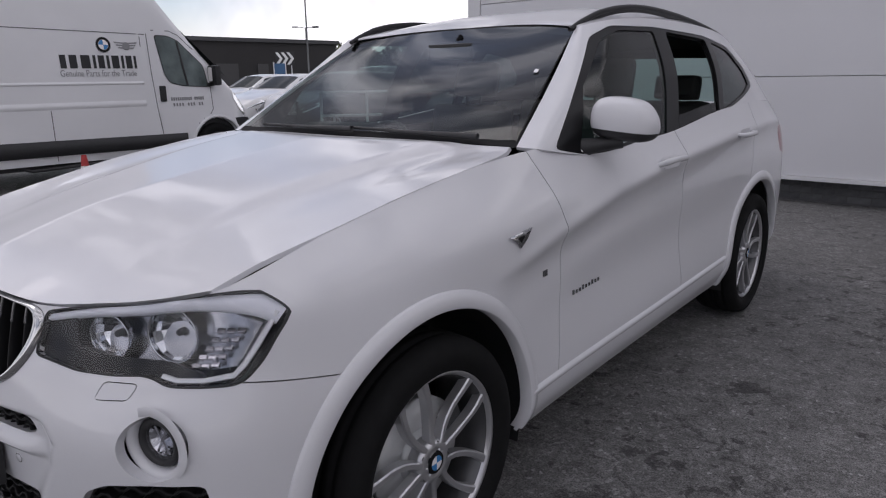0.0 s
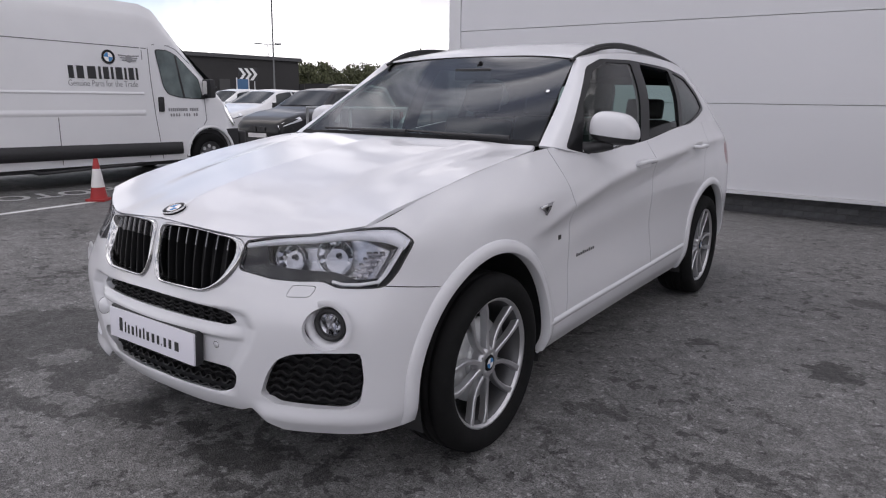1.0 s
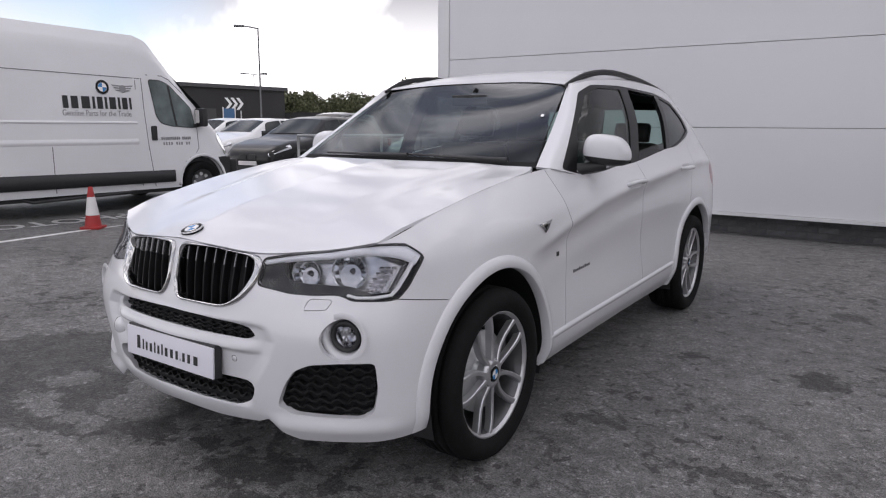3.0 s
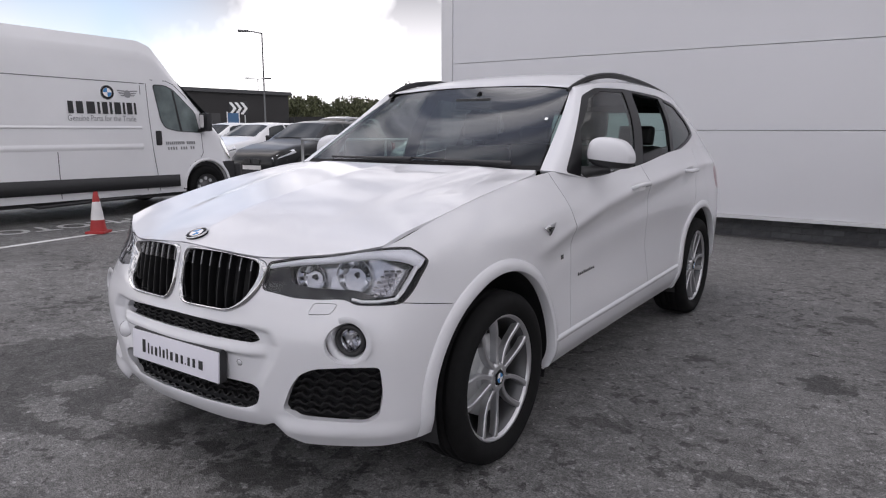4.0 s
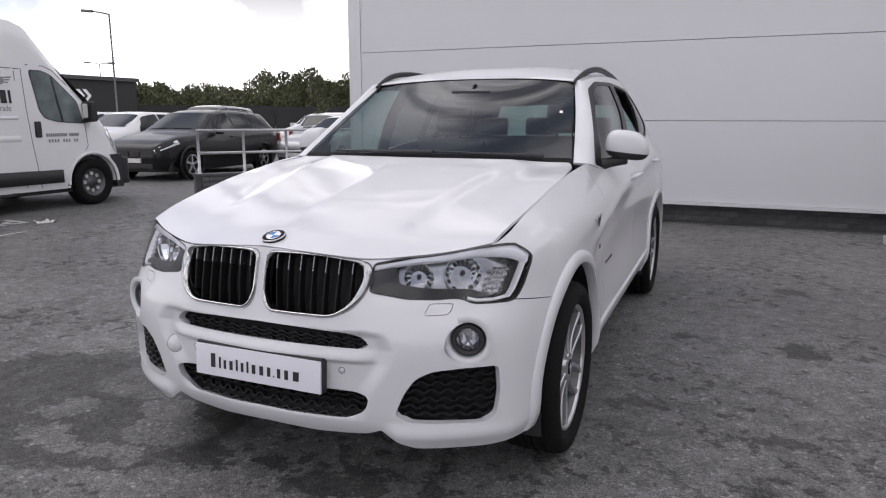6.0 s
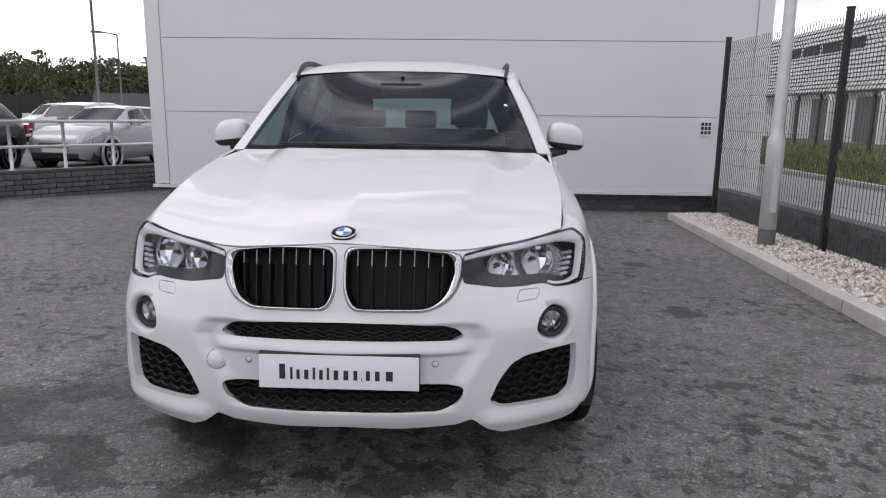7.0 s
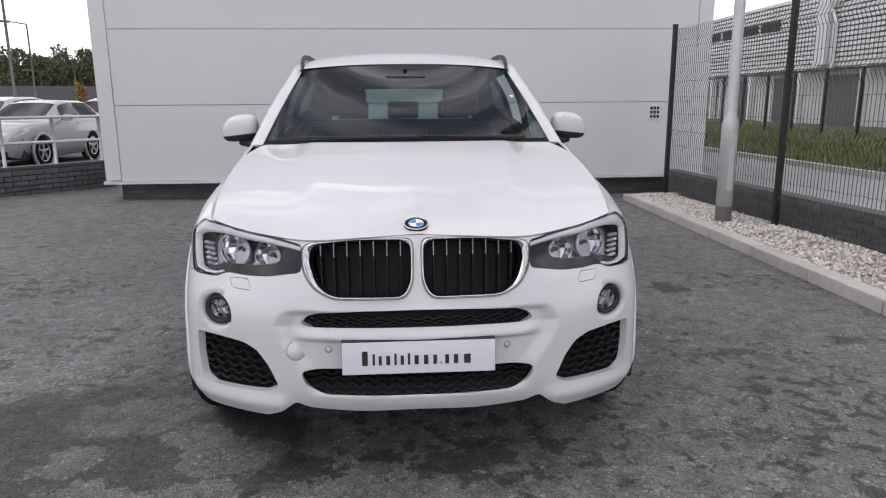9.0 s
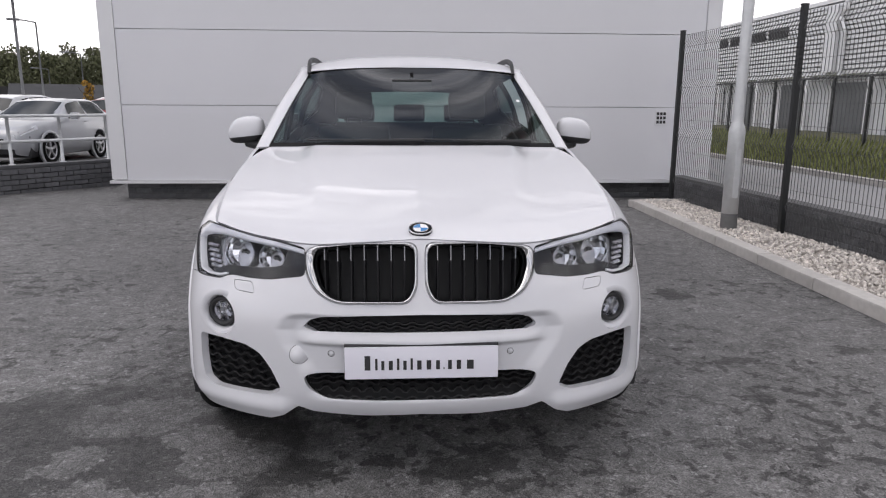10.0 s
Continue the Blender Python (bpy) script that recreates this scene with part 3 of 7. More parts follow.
# ---- sculpted sheet surfaces: smooth sheets through guide curves, trimmed by outlines into panels ----
class Sheet:
    """A smooth sheet through guide curves (levels), each given at the same stations. dent(p, u, v) may press it."""

    def __init__(self, levels, dent=None, twin=False):
        self.c = np.array(levels, float)
        mid = self.c[len(self.c) // 2]
        self.ku = np.r_[0, np.cumsum(np.linalg.norm(np.diff(mid, axis=0), axis=1) ** 0.7)]
        self.ku /= self.ku[-1]
        self.kv = np.linspace(0, 1, len(self.c))
        self.dent, self.twin = dent, twin

    def raw(self, u, v):
        u, v = np.broadcast_arrays(np.asarray(u, float), np.asarray(v, float))
        ku, cs = self.ku, self.c
        if self.twin:
            # the sheet goes on as its own mirror image past both ends
            flip = np.array([-1.0, 1, 1])
            ku = np.r_[-ku[1], ku, 2 - ku[-2]]
            cs = np.concatenate([cs[:, 1:2] * flip, cs, cs[:, -2:-1] * flip], axis=1)
        rows = np.stack([hermite(ku, lev, u) for lev in cs])
        k, kv = len(self.kv), self.kv
        h = kv[1]
        m = np.empty_like(rows)
        m[1:-1] = (rows[2:] - rows[:-2]) / (2 * h)
        m[0], m[-1] = (rows[1] - rows[0]) / h, (rows[-1] - rows[-2]) / h
        i = np.clip((v / h).astype(int), 0, k - 2)
        t = ((v - kv[i]) / h)[..., None]
        pick = lambda a, j: np.take_along_axis(a, j[None, ..., None], 0)[0]
        return (2 * t**3 - 3 * t**2 + 1) * pick(rows, i) + (t**3 - 2 * t**2 + t) * h * pick(m, i) + (3 * t**2 - 2 * t**3) * pick(rows, i + 1) + (t**3 - t**2) * h * pick(m, i + 1)

    def at(self, u, v):
        p = self.raw(u, v)
        if self.dent is not None:
            p = self.dent(p)
        return p

    def normal(self, u, v, e=1e-3):
        u, v = np.asarray(u, float), np.asarray(v, float)
        a = self.at(np.minimum(u + e, 1), v) - self.at(np.maximum(u - e, 0), v)
        b = self.at(u, np.minimum(v + e, 1)) - self.at(u, np.maximum(v - e, 0))
        n = np.cross(a, b)
        return n / np.maximum(np.linalg.norm(n, axis=-1, keepdims=True), 1e-9)

    def find_all(self, axes, wants, u0=(0.0, 1.0)):
        """The sheet's u, v at which two coordinates have the wanted values, for many at once."""
        axes, wants = list(axes), np.asarray(wants, float)
        uu, vv = np.meshgrid(np.linspace(*u0, 160), np.linspace(0, 1, 50), indexing="ij")
        p = self.at(uu, vv)[..., axes].reshape(-1, 2)
        k = np.array([np.argmin(((p - w) ** 2).sum(-1)) for w in wants])
        u, v = uu.ravel()[k].copy(), vv.ravel()[k].copy()
        e = 1e-4
        for _ in range(10):
            f = self.at(u, v)[:, axes] - wants
            a = (self.at(u + e, v)[:, axes] - self.at(u - e, v)[:, axes]) / (2 * e)
            b = (self.at(u, v + e)[:, axes] - self.at(u, v - e)[:, axes]) / (2 * e)
            det = a[:, 0] * b[:, 1] - a[:, 1] * b[:, 0]
            det = np.where(np.abs(det) < 1e-6, 1e-6, det)
            du, dv = (f[:, 0] * b[:, 1] - f[:, 1] * b[:, 0]) / det, (a[:, 0] * f[:, 1] - a[:, 1] * f[:, 0]) / det
            u, v = np.clip(u - np.clip(du, -0.02, 0.02), 0, 1), np.clip(v - np.clip(dv, -0.05, 0.05), 0, 1)
        return u, v

    def find(self, axes, want, u0=(0.0, 1.0)):
        u, v = self.find_all(axes, [want], u0)
        return float(u[0]), float(v[0])

    def spots(self, axes, wants, u0=(0.0, 1.0)):
        """Places and outward normals where two coordinates have the wanted values."""
        u, v = self.find_all(axes, wants, u0)
        return self.at(u, v), self.normal(u, v)

    def spot(self, axes, want, u0=(0.0, 1.0)):
        """Place and outward normal where two coordinates have the wanted values."""
        u, v = self.find(list(axes), want, u0)
        return Vector(self.at(u, v)), Vector(self.normal(u, v))


class Cutter:
    """A sheet as a fine mesh that can be split along outlines; each outline is a function of places, negative inside."""

    def __init__(self, sheet, us, vs):
        self.s = sheet
        self.bm = bmesh.new()
        self.lu, self.lv = self.bm.verts.layers.float.new("u"), self.bm.verts.layers.float.new("v")
        uu, vv = np.meshgrid(us, vs, indexing="ij")
        p = sheet.at(uu, vv)
        vs2 = grid(self.bm, [[tuple(q) for q in row] for row in p])
        for i, row in enumerate(vs2):
            for j, w in enumerate(row):
                w[self.lu], w[self.lv] = us[i], vs[j]

    def split(self, f):
        bm, lu, lv = self.bm, self.lu, self.lv
        vs = list(bm.verts)
        val = f(np.array([w.co for w in vs]))
        val = np.where(np.abs(val) < 2e-5, 0.0, val)
        for w, x in zip(vs, val):
            w.tag = False
        d = dict(zip(vs, val))
        cross = [e for e in bm.edges if d[e.verts[0]] * d[e.verts[1]] < 0]
        if not cross:
            return
        for w, x in d.items():
            w.tag = bool(x == 0.0)
        a = np.array([(e.verts[0][lu], e.verts[0][lv]) for e in cross])
        b = np.array([(e.verts[1][lu], e.verts[1][lv]) for e in cross])
        fa = np.array([d[e.verts[0]] for e in cross])
        fb = np.array([d[e.verts[1]] for e in cross])
        lo, hi = np.zeros(len(cross)), np.ones(len(cross))
        t = fa / (fa - fb)
        for _ in range(9):
            q = a + (b - a) * t[:, None]
            fm = f(self.s.at(q[:, 0], q[:, 1]))
            same = fm * fa > 0
            lo, hi = np.where(same, t, lo), np.where(same, hi, t)
            t = 0.5 * (lo + hi)
        q = a + (b - a) * t[:, None]
        p = self.s.at(q[:, 0], q[:, 1])
        faces = set()
        for k, e in enumerate(cross):
            faces.update(e.link_faces)
            _, w = bmesh.utils.edge_split(e, e.verts[0], 0.5)
            w.co, w[lu], w[lv], w.tag = p[k], q[k, 0], q[k, 1], True
        todo = list(faces)
        while todo:
            fc = todo.pop()
            vs, n = list(fc.verts), len(fc.verts)
            z = [i for i, w in enumerate(vs) if w.tag]
            for i, j in ((i, j) for i in z for j in z):
                run = [(i + k) % n for k in range(1, (j - i) % n)]
                if not run or (i - j) % n == 1 or any(vs[k].tag for k in run):
                    continue
                r = bmesh.utils.face_split(fc, vs[i], vs[j])
                if r and r[0] is not None and len(z) > 2:
                    todo += [x for x in (fc, r[0]) if sum(w.tag for w in x.verts) > 2]
                break

    def gap(self, f, w=0.0022):
        self.split(lambda p: f(p) - w)
        self.split(lambda p: f(p) + w)

    def centres(self):
        return np.array([f.calc_center_median() for f in self.bm.faces])

    def piece(self, keep, flange=0.012, mirror=False, both=False, offset=0.0, edge_x0=True):
        """A panel of the faces where keep is true, with a folded edge; mirror flips it to the other side, both joins the two halves."""
        bm = bmesh.new()
        nl = bm.verts.layers.float_vector.new("n")
        faces = [f for f, k in zip(self.bm.faces, keep) if k]
        used = list(dict.fromkeys(w for f in faces for w in f.verts))
        if not used:
            return bm
        nrm = self.s.normal(np.array([w[self.lu] for w in used]), np.array([w[self.lv] for w in used]))
        for sx in (1, -1) if both else ((-1,) if mirror else (1,)):
            mp = {}
            for w, n in zip(used, nrm):
                q = bm.verts.new(((w.co.x + n[0] * offset) * sx, w.co.y + n[1] * offset, w.co.z + n[2] * offset))
                q[nl] = (n[0] * sx, n[1], n[2])
                mp[w] = q
            for f in faces:
                vs = [mp[w] for w in f.verts]
                bm.faces.new(vs if sx > 0 else vs[::-1])
        if both:
            bmesh.ops.remove_doubles(bm, verts=[w for w in bm.verts if abs(w.co.x) < 1e-3], dist=0.002)
        if flange:
            rim = [e for e in bm.edges if len(e.link_faces) == 1 and not (edge_x0 and abs(e.verts[0].co.x) < 1e-3 and abs(e.verts[1].co.x) < 1e-3)]
            ring = {w for e in rim for w in e.verts}
            low = {}
            for w in ring:
                q = bm.verts.new(w.co - Vector(w[nl]) * flange)
                q[nl] = w[nl]
                low[w] = q
            for e in rim:
                a, b = e.verts
                if e.link_loops[0].vert is not a:
                    a, b = b, a
                e.smooth = False
                bm.faces.new((b, a, low[a], low[b]))
        return bm


def panel_mesh(bm, name, material):
    """Mesh of a panel, shaded by the sheet's own normals on its face side."""
    me = bpy.data.meshes.new(name)
    nl = bm.verts.layers.float_vector["n"]
    bm.normal_update()
    bm.verts.index_update()
    norm = []
    for f in bm.faces:
        f.smooth = True
        for lp in f.loops:
            n = Vector(lp.vert[nl])
            norm.append(tuple(n) if n.dot(f.normal) > 0.6 else tuple(f.normal))
    bm.to_mesh(me)
    bm.free()
    me.materials.append(material)
    me.normals_split_custom_set(norm)
    return me


def panel(name, bm, material, parent, label=""):
    return part(name, panel_mesh(bm, name, material), None, parent, label)


def poly_f(pts, i, j, rnd=0.0):
    """Signed distance to a closed outline in two of the coordinates, negative inside, corners eased by rnd."""
    q = np.array(pts, float)

    def f(p):
        a = p[:, [i, j]]
        best, inside = np.full(len(a), 1e9), np.zeros(len(a), bool)
        for k in range(len(q)):
            s, e = q[k], q[(k + 1) % len(q)]
            d = e - s
            t = np.clip(((a - s) @ d) / (d @ d), 0, 1)
            best = np.minimum(best, np.linalg.norm(a - s - t[:, None] * d, axis=1))
            c = (s[1] > a[:, 1]) != (e[1] > a[:, 1])
            with np.errstate(divide="ignore", invalid="ignore"):
                inside ^= c & (a[:, 0] < d[0] * (a[:, 1] - s[1]) / (d[1] if d[1] else 1e-12) + s[0])
        return np.where(inside, -best, best) - rnd

    return f


def curvy(pts, n=6, closed=True):
    """An outline through the given points, rounded between them."""
    p = np.array(pts, float)
    if closed:
        p = np.vstack([p[-2:], p, p[:2]])
    out = []
    rng = range(1, len(p) - 2) if not closed else range(2, len(p) - 2)
    for k in rng:
        a, b, c, d = p[k - 1], p[k], p[k + 1], p[k + 2]
        for t in np.linspace(0, 1, n, endpoint=False):
            out.append(tuple(0.5 * (2 * b + (c - a) * t + (2 * a - 5 * b + 4 * c - d) * t**2 + (3 * b - 3 * c + d - a) * t**3)))
    return out


def rounded(pts, r, n=5):
    """A polygon with its corners rounded by r."""
    p, out = [Vector(a) for a in pts], []
    for k, b in enumerate(p):
        a, c = p[k - 1], p[(k + 1) % len(p)]
        d1, d2 = (a - b), (c - b)
        rr = min(r, 0.45 * d1.length, 0.45 * d2.length)
        s, e = b + d1.normalized() * rr, b + d2.normalized() * rr
        for t in np.linspace(0, 1, n):
            out.append(tuple((1 - t) ** 2 * s + 2 * t * (1 - t) * b + t * t * e))
    return out


def smooth01(x, a, b):
    t = np.clip((x - a) / (b - a), 0, 1)
    return t * t * (3 - 2 * t)

# ================= the white sport utility car =================
suv = thing("suv_car", "white five-door sport utility car with chrome twin grille on the asphalt", "car")
HUBS = (0.0, 2.81)
HUBZ = 0.348
M_SEAL = mat("matt_black_seal", (0.012, 0.012, 0.013), 0.7, spec=0.15)


def nose_dent(p):
    """Sculpting of the body: hollow round the number plate, pinched door skins, brow over the arches."""
    q = p.copy()
    x, y, z = p[..., 0], p[..., 1], p[..., 2]
    front = smooth01(-y, 0.40, 0.55)
    lim = np.interp(z, [0.33, 0.40, 0.452, 0.544, 0.602, 0.675], [0.40, 0.405, 0.42, 0.482, 0.502, 0.455])
    hollow = front * (1 - smooth01(x, lim - 0.075, lim + 0.006)) * smooth01(z, 0.34, 0.39) * (1 - smooth01(z, 0.635, 0.665))
    q[..., 1] += 0.028 * hollow
    # ledge below the upper slot
    q[..., 1] -= 0.020 * front * (1 - smooth01(x, 0.36, 0.45)) * smooth01(z, 0.545, 0.56) * (1 - smooth01(z, 0.575, 0.60))
    # outer air dam leans out at its foot
    q[..., 1] -= 0.026 * front * smooth01(x, 0.425, 0.50) * (1 - smooth01(z, 0.29, 0.36))
    side = smooth01(y, 0.15, 0.5) * (1 - smooth01(y, 3.2, 3.5))
    line = np.interp(y, [.2, .44, .67, 1.04, 1.5, 2.36, 3.0], [.80, .837, .886, .955, 1.0, 1.062, 1.08])
    q[..., 0] += side * (0.011 * np.exp(-((z - line) / 0.032) ** 2) - 0.011 * np.exp(-((z - line + 0.09) / 0.065) ** 2))
    return q


# guide curves from the front middle round the corner and along the flank to the rear middle, foot to shoulder
W = Sheet([
    [(0, -0.772, 0.265), (0.37, -0.728, 0.255), (0.62, -0.645, 0.246), (0.81, -0.515, 0.255), (0.885, -0.23, 0.262), (0.9, 0.200, 0.260), (0.885, 0.600, 0.262), (0.88, 1.500, 0.272), (0.88, 2.300, 0.276), (0.88, 2.950, 0.284), (0.85, 3.400, 0.330), (0.72, 3.660, 0.340), (0, 3.740, 0.340)],
    [(0, -0.815, 0.335), (0.37, -0.776, 0.335), (0.66, -0.683, 0.330), (0.833, -0.552, 0.335), (0.908, -0.25, 0.340), (0.933, 0.200, 0.340), (0.922, 0.600, 0.342), (0.918, 1.500, 0.350), (0.918, 2.300, 0.360), (0.925, 2.950, 0.370), (0.89, 3.400, 0.400), (0.76, 3.700, 0.420), (0, 3.790, 0.420)],
    [(0, -0.834, 0.440), (0.375, -0.796, 0.440), (0.665, -0.694, 0.450), (0.828, -0.566, 0.450), (0.914, -0.262, 0.460), (0.935, 0.200, 0.460), (0.924, 0.600, 0.455), (0.926, 1.500, 0.455), (0.926, 2.300, 0.465), (0.934, 2.950, 0.480), (0.9, 3.400, 0.500), (0.78, 3.720, 0.521), (0, 3.800, 0.521)],
    [(0, -0.842, 0.607), (0.375, -0.804, 0.607), (0.67, -0.700, 0.628), (0.822, -0.570, 0.628), (0.913, -0.262, 0.628), (0.932, 0.200, 0.628), (0.906, 0.600, 0.638), (0.9, 1.500, 0.652), (0.912, 2.300, 0.672), (0.936, 2.950, 0.682), (0.905, 3.400, 0.702), (0.78, 3.730, 0.702), (0, 3.800, 0.702)],
    [(0, -0.818, 0.700), (0.375, -0.785, 0.710), (0.675, -0.648, 0.740), (0.808, -0.528, 0.756), (0.901, -0.25, 0.768), (0.924, 0.200, 0.778), (0.912, 0.600, 0.783), (0.908, 1.500, 0.822), (0.92, 2.300, 0.862), (0.93, 2.950, 0.882), (0.895, 3.400, 0.902), (0.77, 3.700, 0.902), (0, 3.780, 0.902)],
    [(0, -0.786, 0.828), (0.38, -0.738, 0.815), (0.672, -0.598, 0.828), (0.806, -0.478, 0.863), (0.862, -0.23, 0.913), (0.904, 0.200, 0.938), (0.912, 0.600, 0.948), (0.914, 1.500, 0.992), (0.914, 2.300, 1.047), (0.895, 2.950, 1.067), (0.86, 3.400, 1.062), (0.74, 3.660, 1.062), (0, 3.740, 1.062)],
    [(0, -0.762, 0.908), (0.38, -0.712, 0.883), (0.64, -0.583, 0.908), (0.74, -0.513, 0.930), (0.774, -0.224, 1.008), (0.788, 0.200, 1.086), (0.812, 0.580, 1.130), (0.852, 1.500, 1.110), (0.852, 2.300, 1.184), (0.83, 2.950, 1.202), (0.79, 3.380, 1.190), (0.7, 3.600, 1.170), (0, 3.680, 1.170)],
], nose_dent, twin=True)

u_front = W.ku[4]
us = np.r_[np.linspace(0, u_front, 150)[:-1], np.linspace(u_front, W.ku[10], 170)[:-1], np.linspace(W.ku[10], 1, 40)]
cut = Cutter(W, us, np.linspace(0, 1, 80))

# outlines; (x, z) seen from ahead, (y, z) seen from the side
ahead = lambda f: (lambda p: np.maximum(f(p), p[:, 1] + 0.30))
KID_IN = rounded([(.024, .889), (.026, .760), (.050, .711), (.285, .712), (.338, .748), (.368, .825), (.358, .868), (.22, .890)], 0.034, 6)
KID_OUT = rounded([(.011, .902), (.012, .750), (.040, .699), (.285, .698), (.352, .728), (.393, .785), (.398, .871), (.33, .888), (.20, .900)], 0.036, 6)
f_kid = ahead(poly_f(KID_IN, 0, 2))
f_kido = ahead(poly_f(KID_OUT, 0, 2))
SLOT = rounded([(-0.43, 0.634), (-0.40, 0.599), (0, 0.599), (0.37, 0.598), (0.405, 0.610), (0.383, 0.634), (0.335, 0.654), (0.19, 0.663), (0, 0.666), (-0.4, 0.660)], 0.012, 4)
f_slot = ahead(poly_f(SLOT, 0, 2))
LOWG = rounded([(-0.5, 0.450), (0.3, 0.448), (0.410, 0.440), (0.392, 0.386), (0.330, 0.353), (0.15, 0.352), (0, 0.355), (-0.5, 0.355)], 0.028, 5)
f_low = ahead(poly_f(LOWG, 0, 2))
DUCT = rounded([(0.796, 0.548), (0.800, 0.450), (0.789, 0.372), (0.755, 0.351), (0.630, 0.353), (0.535, 0.353), (0.488, 0.377), (0.522, 0.457), (0.560, 0.512), (0.612, 0.538), (0.700, 0.547)], 0.018, 5)
f_duct = ahead(poly_f(DUCT, 0, 2))
FOG = (0.710, 0.632)
f_fog = ahead(lambda p: np.hypot(p[:, 0] - FOG[0], (p[:, 2] - FOG[1] + 0.006) * 0.92) - 0.064)
lamp_xz = rounded([(0.396, 0.871), (0.396, 0.785), (0.457, 0.776), (0.515, 0.766), (0.600, 0.764), (0.655, 0.768), (0.680, 0.764), (0.710, 0.750), (0.775, 0.748), (0.818, 0.748), (0.832, 0.790), (0.841, 0.860), (0.836, 0.892), (0.805, 0.918), (0.766, 0.926), (0.725, 0.924), (0.640, 0.907), (0.558, 0.897), (0.473, 0.886)], 0.014, 4)
f_lamp = lambda p: np.maximum.reduce([poly_f(lamp_xz, 0, 2)(p), p[:, 1] + 0.37, np.where(p[:, 0] > 0.70, p[:, 1] + 0.485 - 0.74 * (p[:, 0] - 0.724), -1.0)])
f_arch = lambda p: np.minimum.reduce([np.hypot(p[:, 1] - h + 0.01, p[:, 2] - HUBZ - 0.008) for h in HUBS]) - 0.428 + 10 * (p[:, 0] < 0.5)
f_seam = lambda p: p[:, 2] - 0.754 + 0.16 * np.clip(p[:, 1] + 0.54, 0, 1)
f_door1 = lambda p: p[:, 1] - (0.642 - 0.30 * np.clip(p[:, 2] - 0.88, 0, 1) - 0.14 * np.clip(0.66 - p[:, 2], 0, 1))
f_door2 = lambda p: p[:, 1] - (1.69 - 0.02 * (p[:, 2] - 0.8))
f_door3 = lambda p: p[:, 1] - np.where(p[:, 2] > 0.80, 2.62 + 0.42 * np.clip(p[:, 2] - 0.80, 0, 1), 2.62 - 0.35 * np.clip(0.80 - p[:, 2], 0, 1))
f_sill = lambda p: p[:, 2] - (0.374 + 0.02 * p[:, 1]) + 10 * ((p[:, 1] < 0.3) | (p[:, 1] > 2.7))
TAIL = rounded([(3.28, 1.05), (3.25, .90), (3.45, .86), (3.9, .86), (3.9, 1.05)], 0.03, 4)
f_tail = lambda p: np.maximum(poly_f(TAIL, 1, 2)(p), 0.35 - p[:, 0])
f_gate = lambda p: np.where(p[:, 1] > 3.3, p[:, 2] - 0.62, 1.0)
WASH = [(0.585, 0.750), (0.655, 0.750), (0.645, 0.720), (0.575, 0.716)]
f_wash = ahead(poly_f(rounded(WASH, .008, 3), 0, 2))

# lower rim of the bumper: a shallow lip in the middle, a notch, then the deeper corner blade
f_foot = lambda p: np.where(p[:, 1] < -0.25, np.interp(p[:, 0], [0, .2, .31, .38, .424, .436, .485, .54, .75, .86], [.289, .279, .285, .291, .310, .312, .275, .250, .251, .262]) - p[:, 2], -1.0)

for f in (f_foot, f_arch, f_kido, f_kid, f_slot, f_low, f_duct, f_fog, f_tail):
    cut.split(f)
cut.split(f_lamp)
cut.split(lambda p: f_lamp(p) - 0.003)
BOWL = rounded([(.47, .800), (.56, .800), (.66, .792), (.86, .77), (.86, .94), (.70, .91), (.56, .886), (.47, .872)], 0.02, 4)
f_bowl = ahead(poly_f(BOWL, 0, 2))
cut.split(f_bowl)
SHROUD = rounded([(.385, .89), (.455, .885), (.482, .812), (.56, .800), (.69, .797), (.735, .782), (.76, .772), (.76, .73), (.385, .73)], 0.015, 4)
f_shroud = ahead(poly_f(SHROUD, 0, 2))
cut.split(f_shroud)
front_only = lambda f: (lambda p: np.where((p[:, 1] < -0.15) & (p[:, 0] > 0.78), f(p), np.sign(f(p)) + 0.5))
cut.gap(front_only(f_seam), 0.0015)
for f in (f_door1, f_door2, f_door3):
    cut.gap(lambda p, f=f: np.where(p[:, 2] > 0.350 + 0.02 * p[:, 1], f(p), np.sign(f(p)) * 0.5), 0.0022)
cut.gap(lambda p: np.where((p[:, 1] > 0.3) & (p[:, 1] < 2.7), f_sill(p), 1.0), 0.002)
cut.gap(f_gate, 0.002)
cut.split(f_wash)
cut.split(lambda p: f_wash(p) - 0.002)

C = cut.centres()
val = {k: f(C) for k, f in dict(arch=f_arch, kid=f_kido, kin=f_kid, slot=f_slot, low=f_low, duct=f_duct, fog=f_fog, tail=f_tail, lamp=f_lamp, seam=lambda p: np.where(p[:, 1] < -0.15, front_only(f_seam)(p), f_seam(p)), d1=f_door1, d2=f_door2, d3=f_door3, sill=f_sill, gate=f_gate, wash=f_wash, bowl=f_bowl, shroud=f_shroud).items()}
solid_skin = (f_foot(C) < 0) & (val["arch"] > 0) & (val["kid"] > 0) & (val["slot"] > 0) & (val["low"] > 0) & (val["duct"] > 0) & (val["fog"] > 0) & (val["tail"] > 0) & (val["lamp"] > 0.003)
nose = C[:, 1] < 0.2
bumper = solid_skin & (C[:, 1] < 0) & (val["seam"] < -0.0014) & ~((val["wash"] > 0) & (val["wash"] < 0.002))
fender = solid_skin & (((C[:, 1] < 0) & (val["seam"] > 0.0014)) | (C[:, 1] >= 0)) & (val["d1"] < -0.002) & ~((C[:, 1] < -0.45) & (C[:, 0] < 0.58)) & ((C[:, 2] > 0.36))
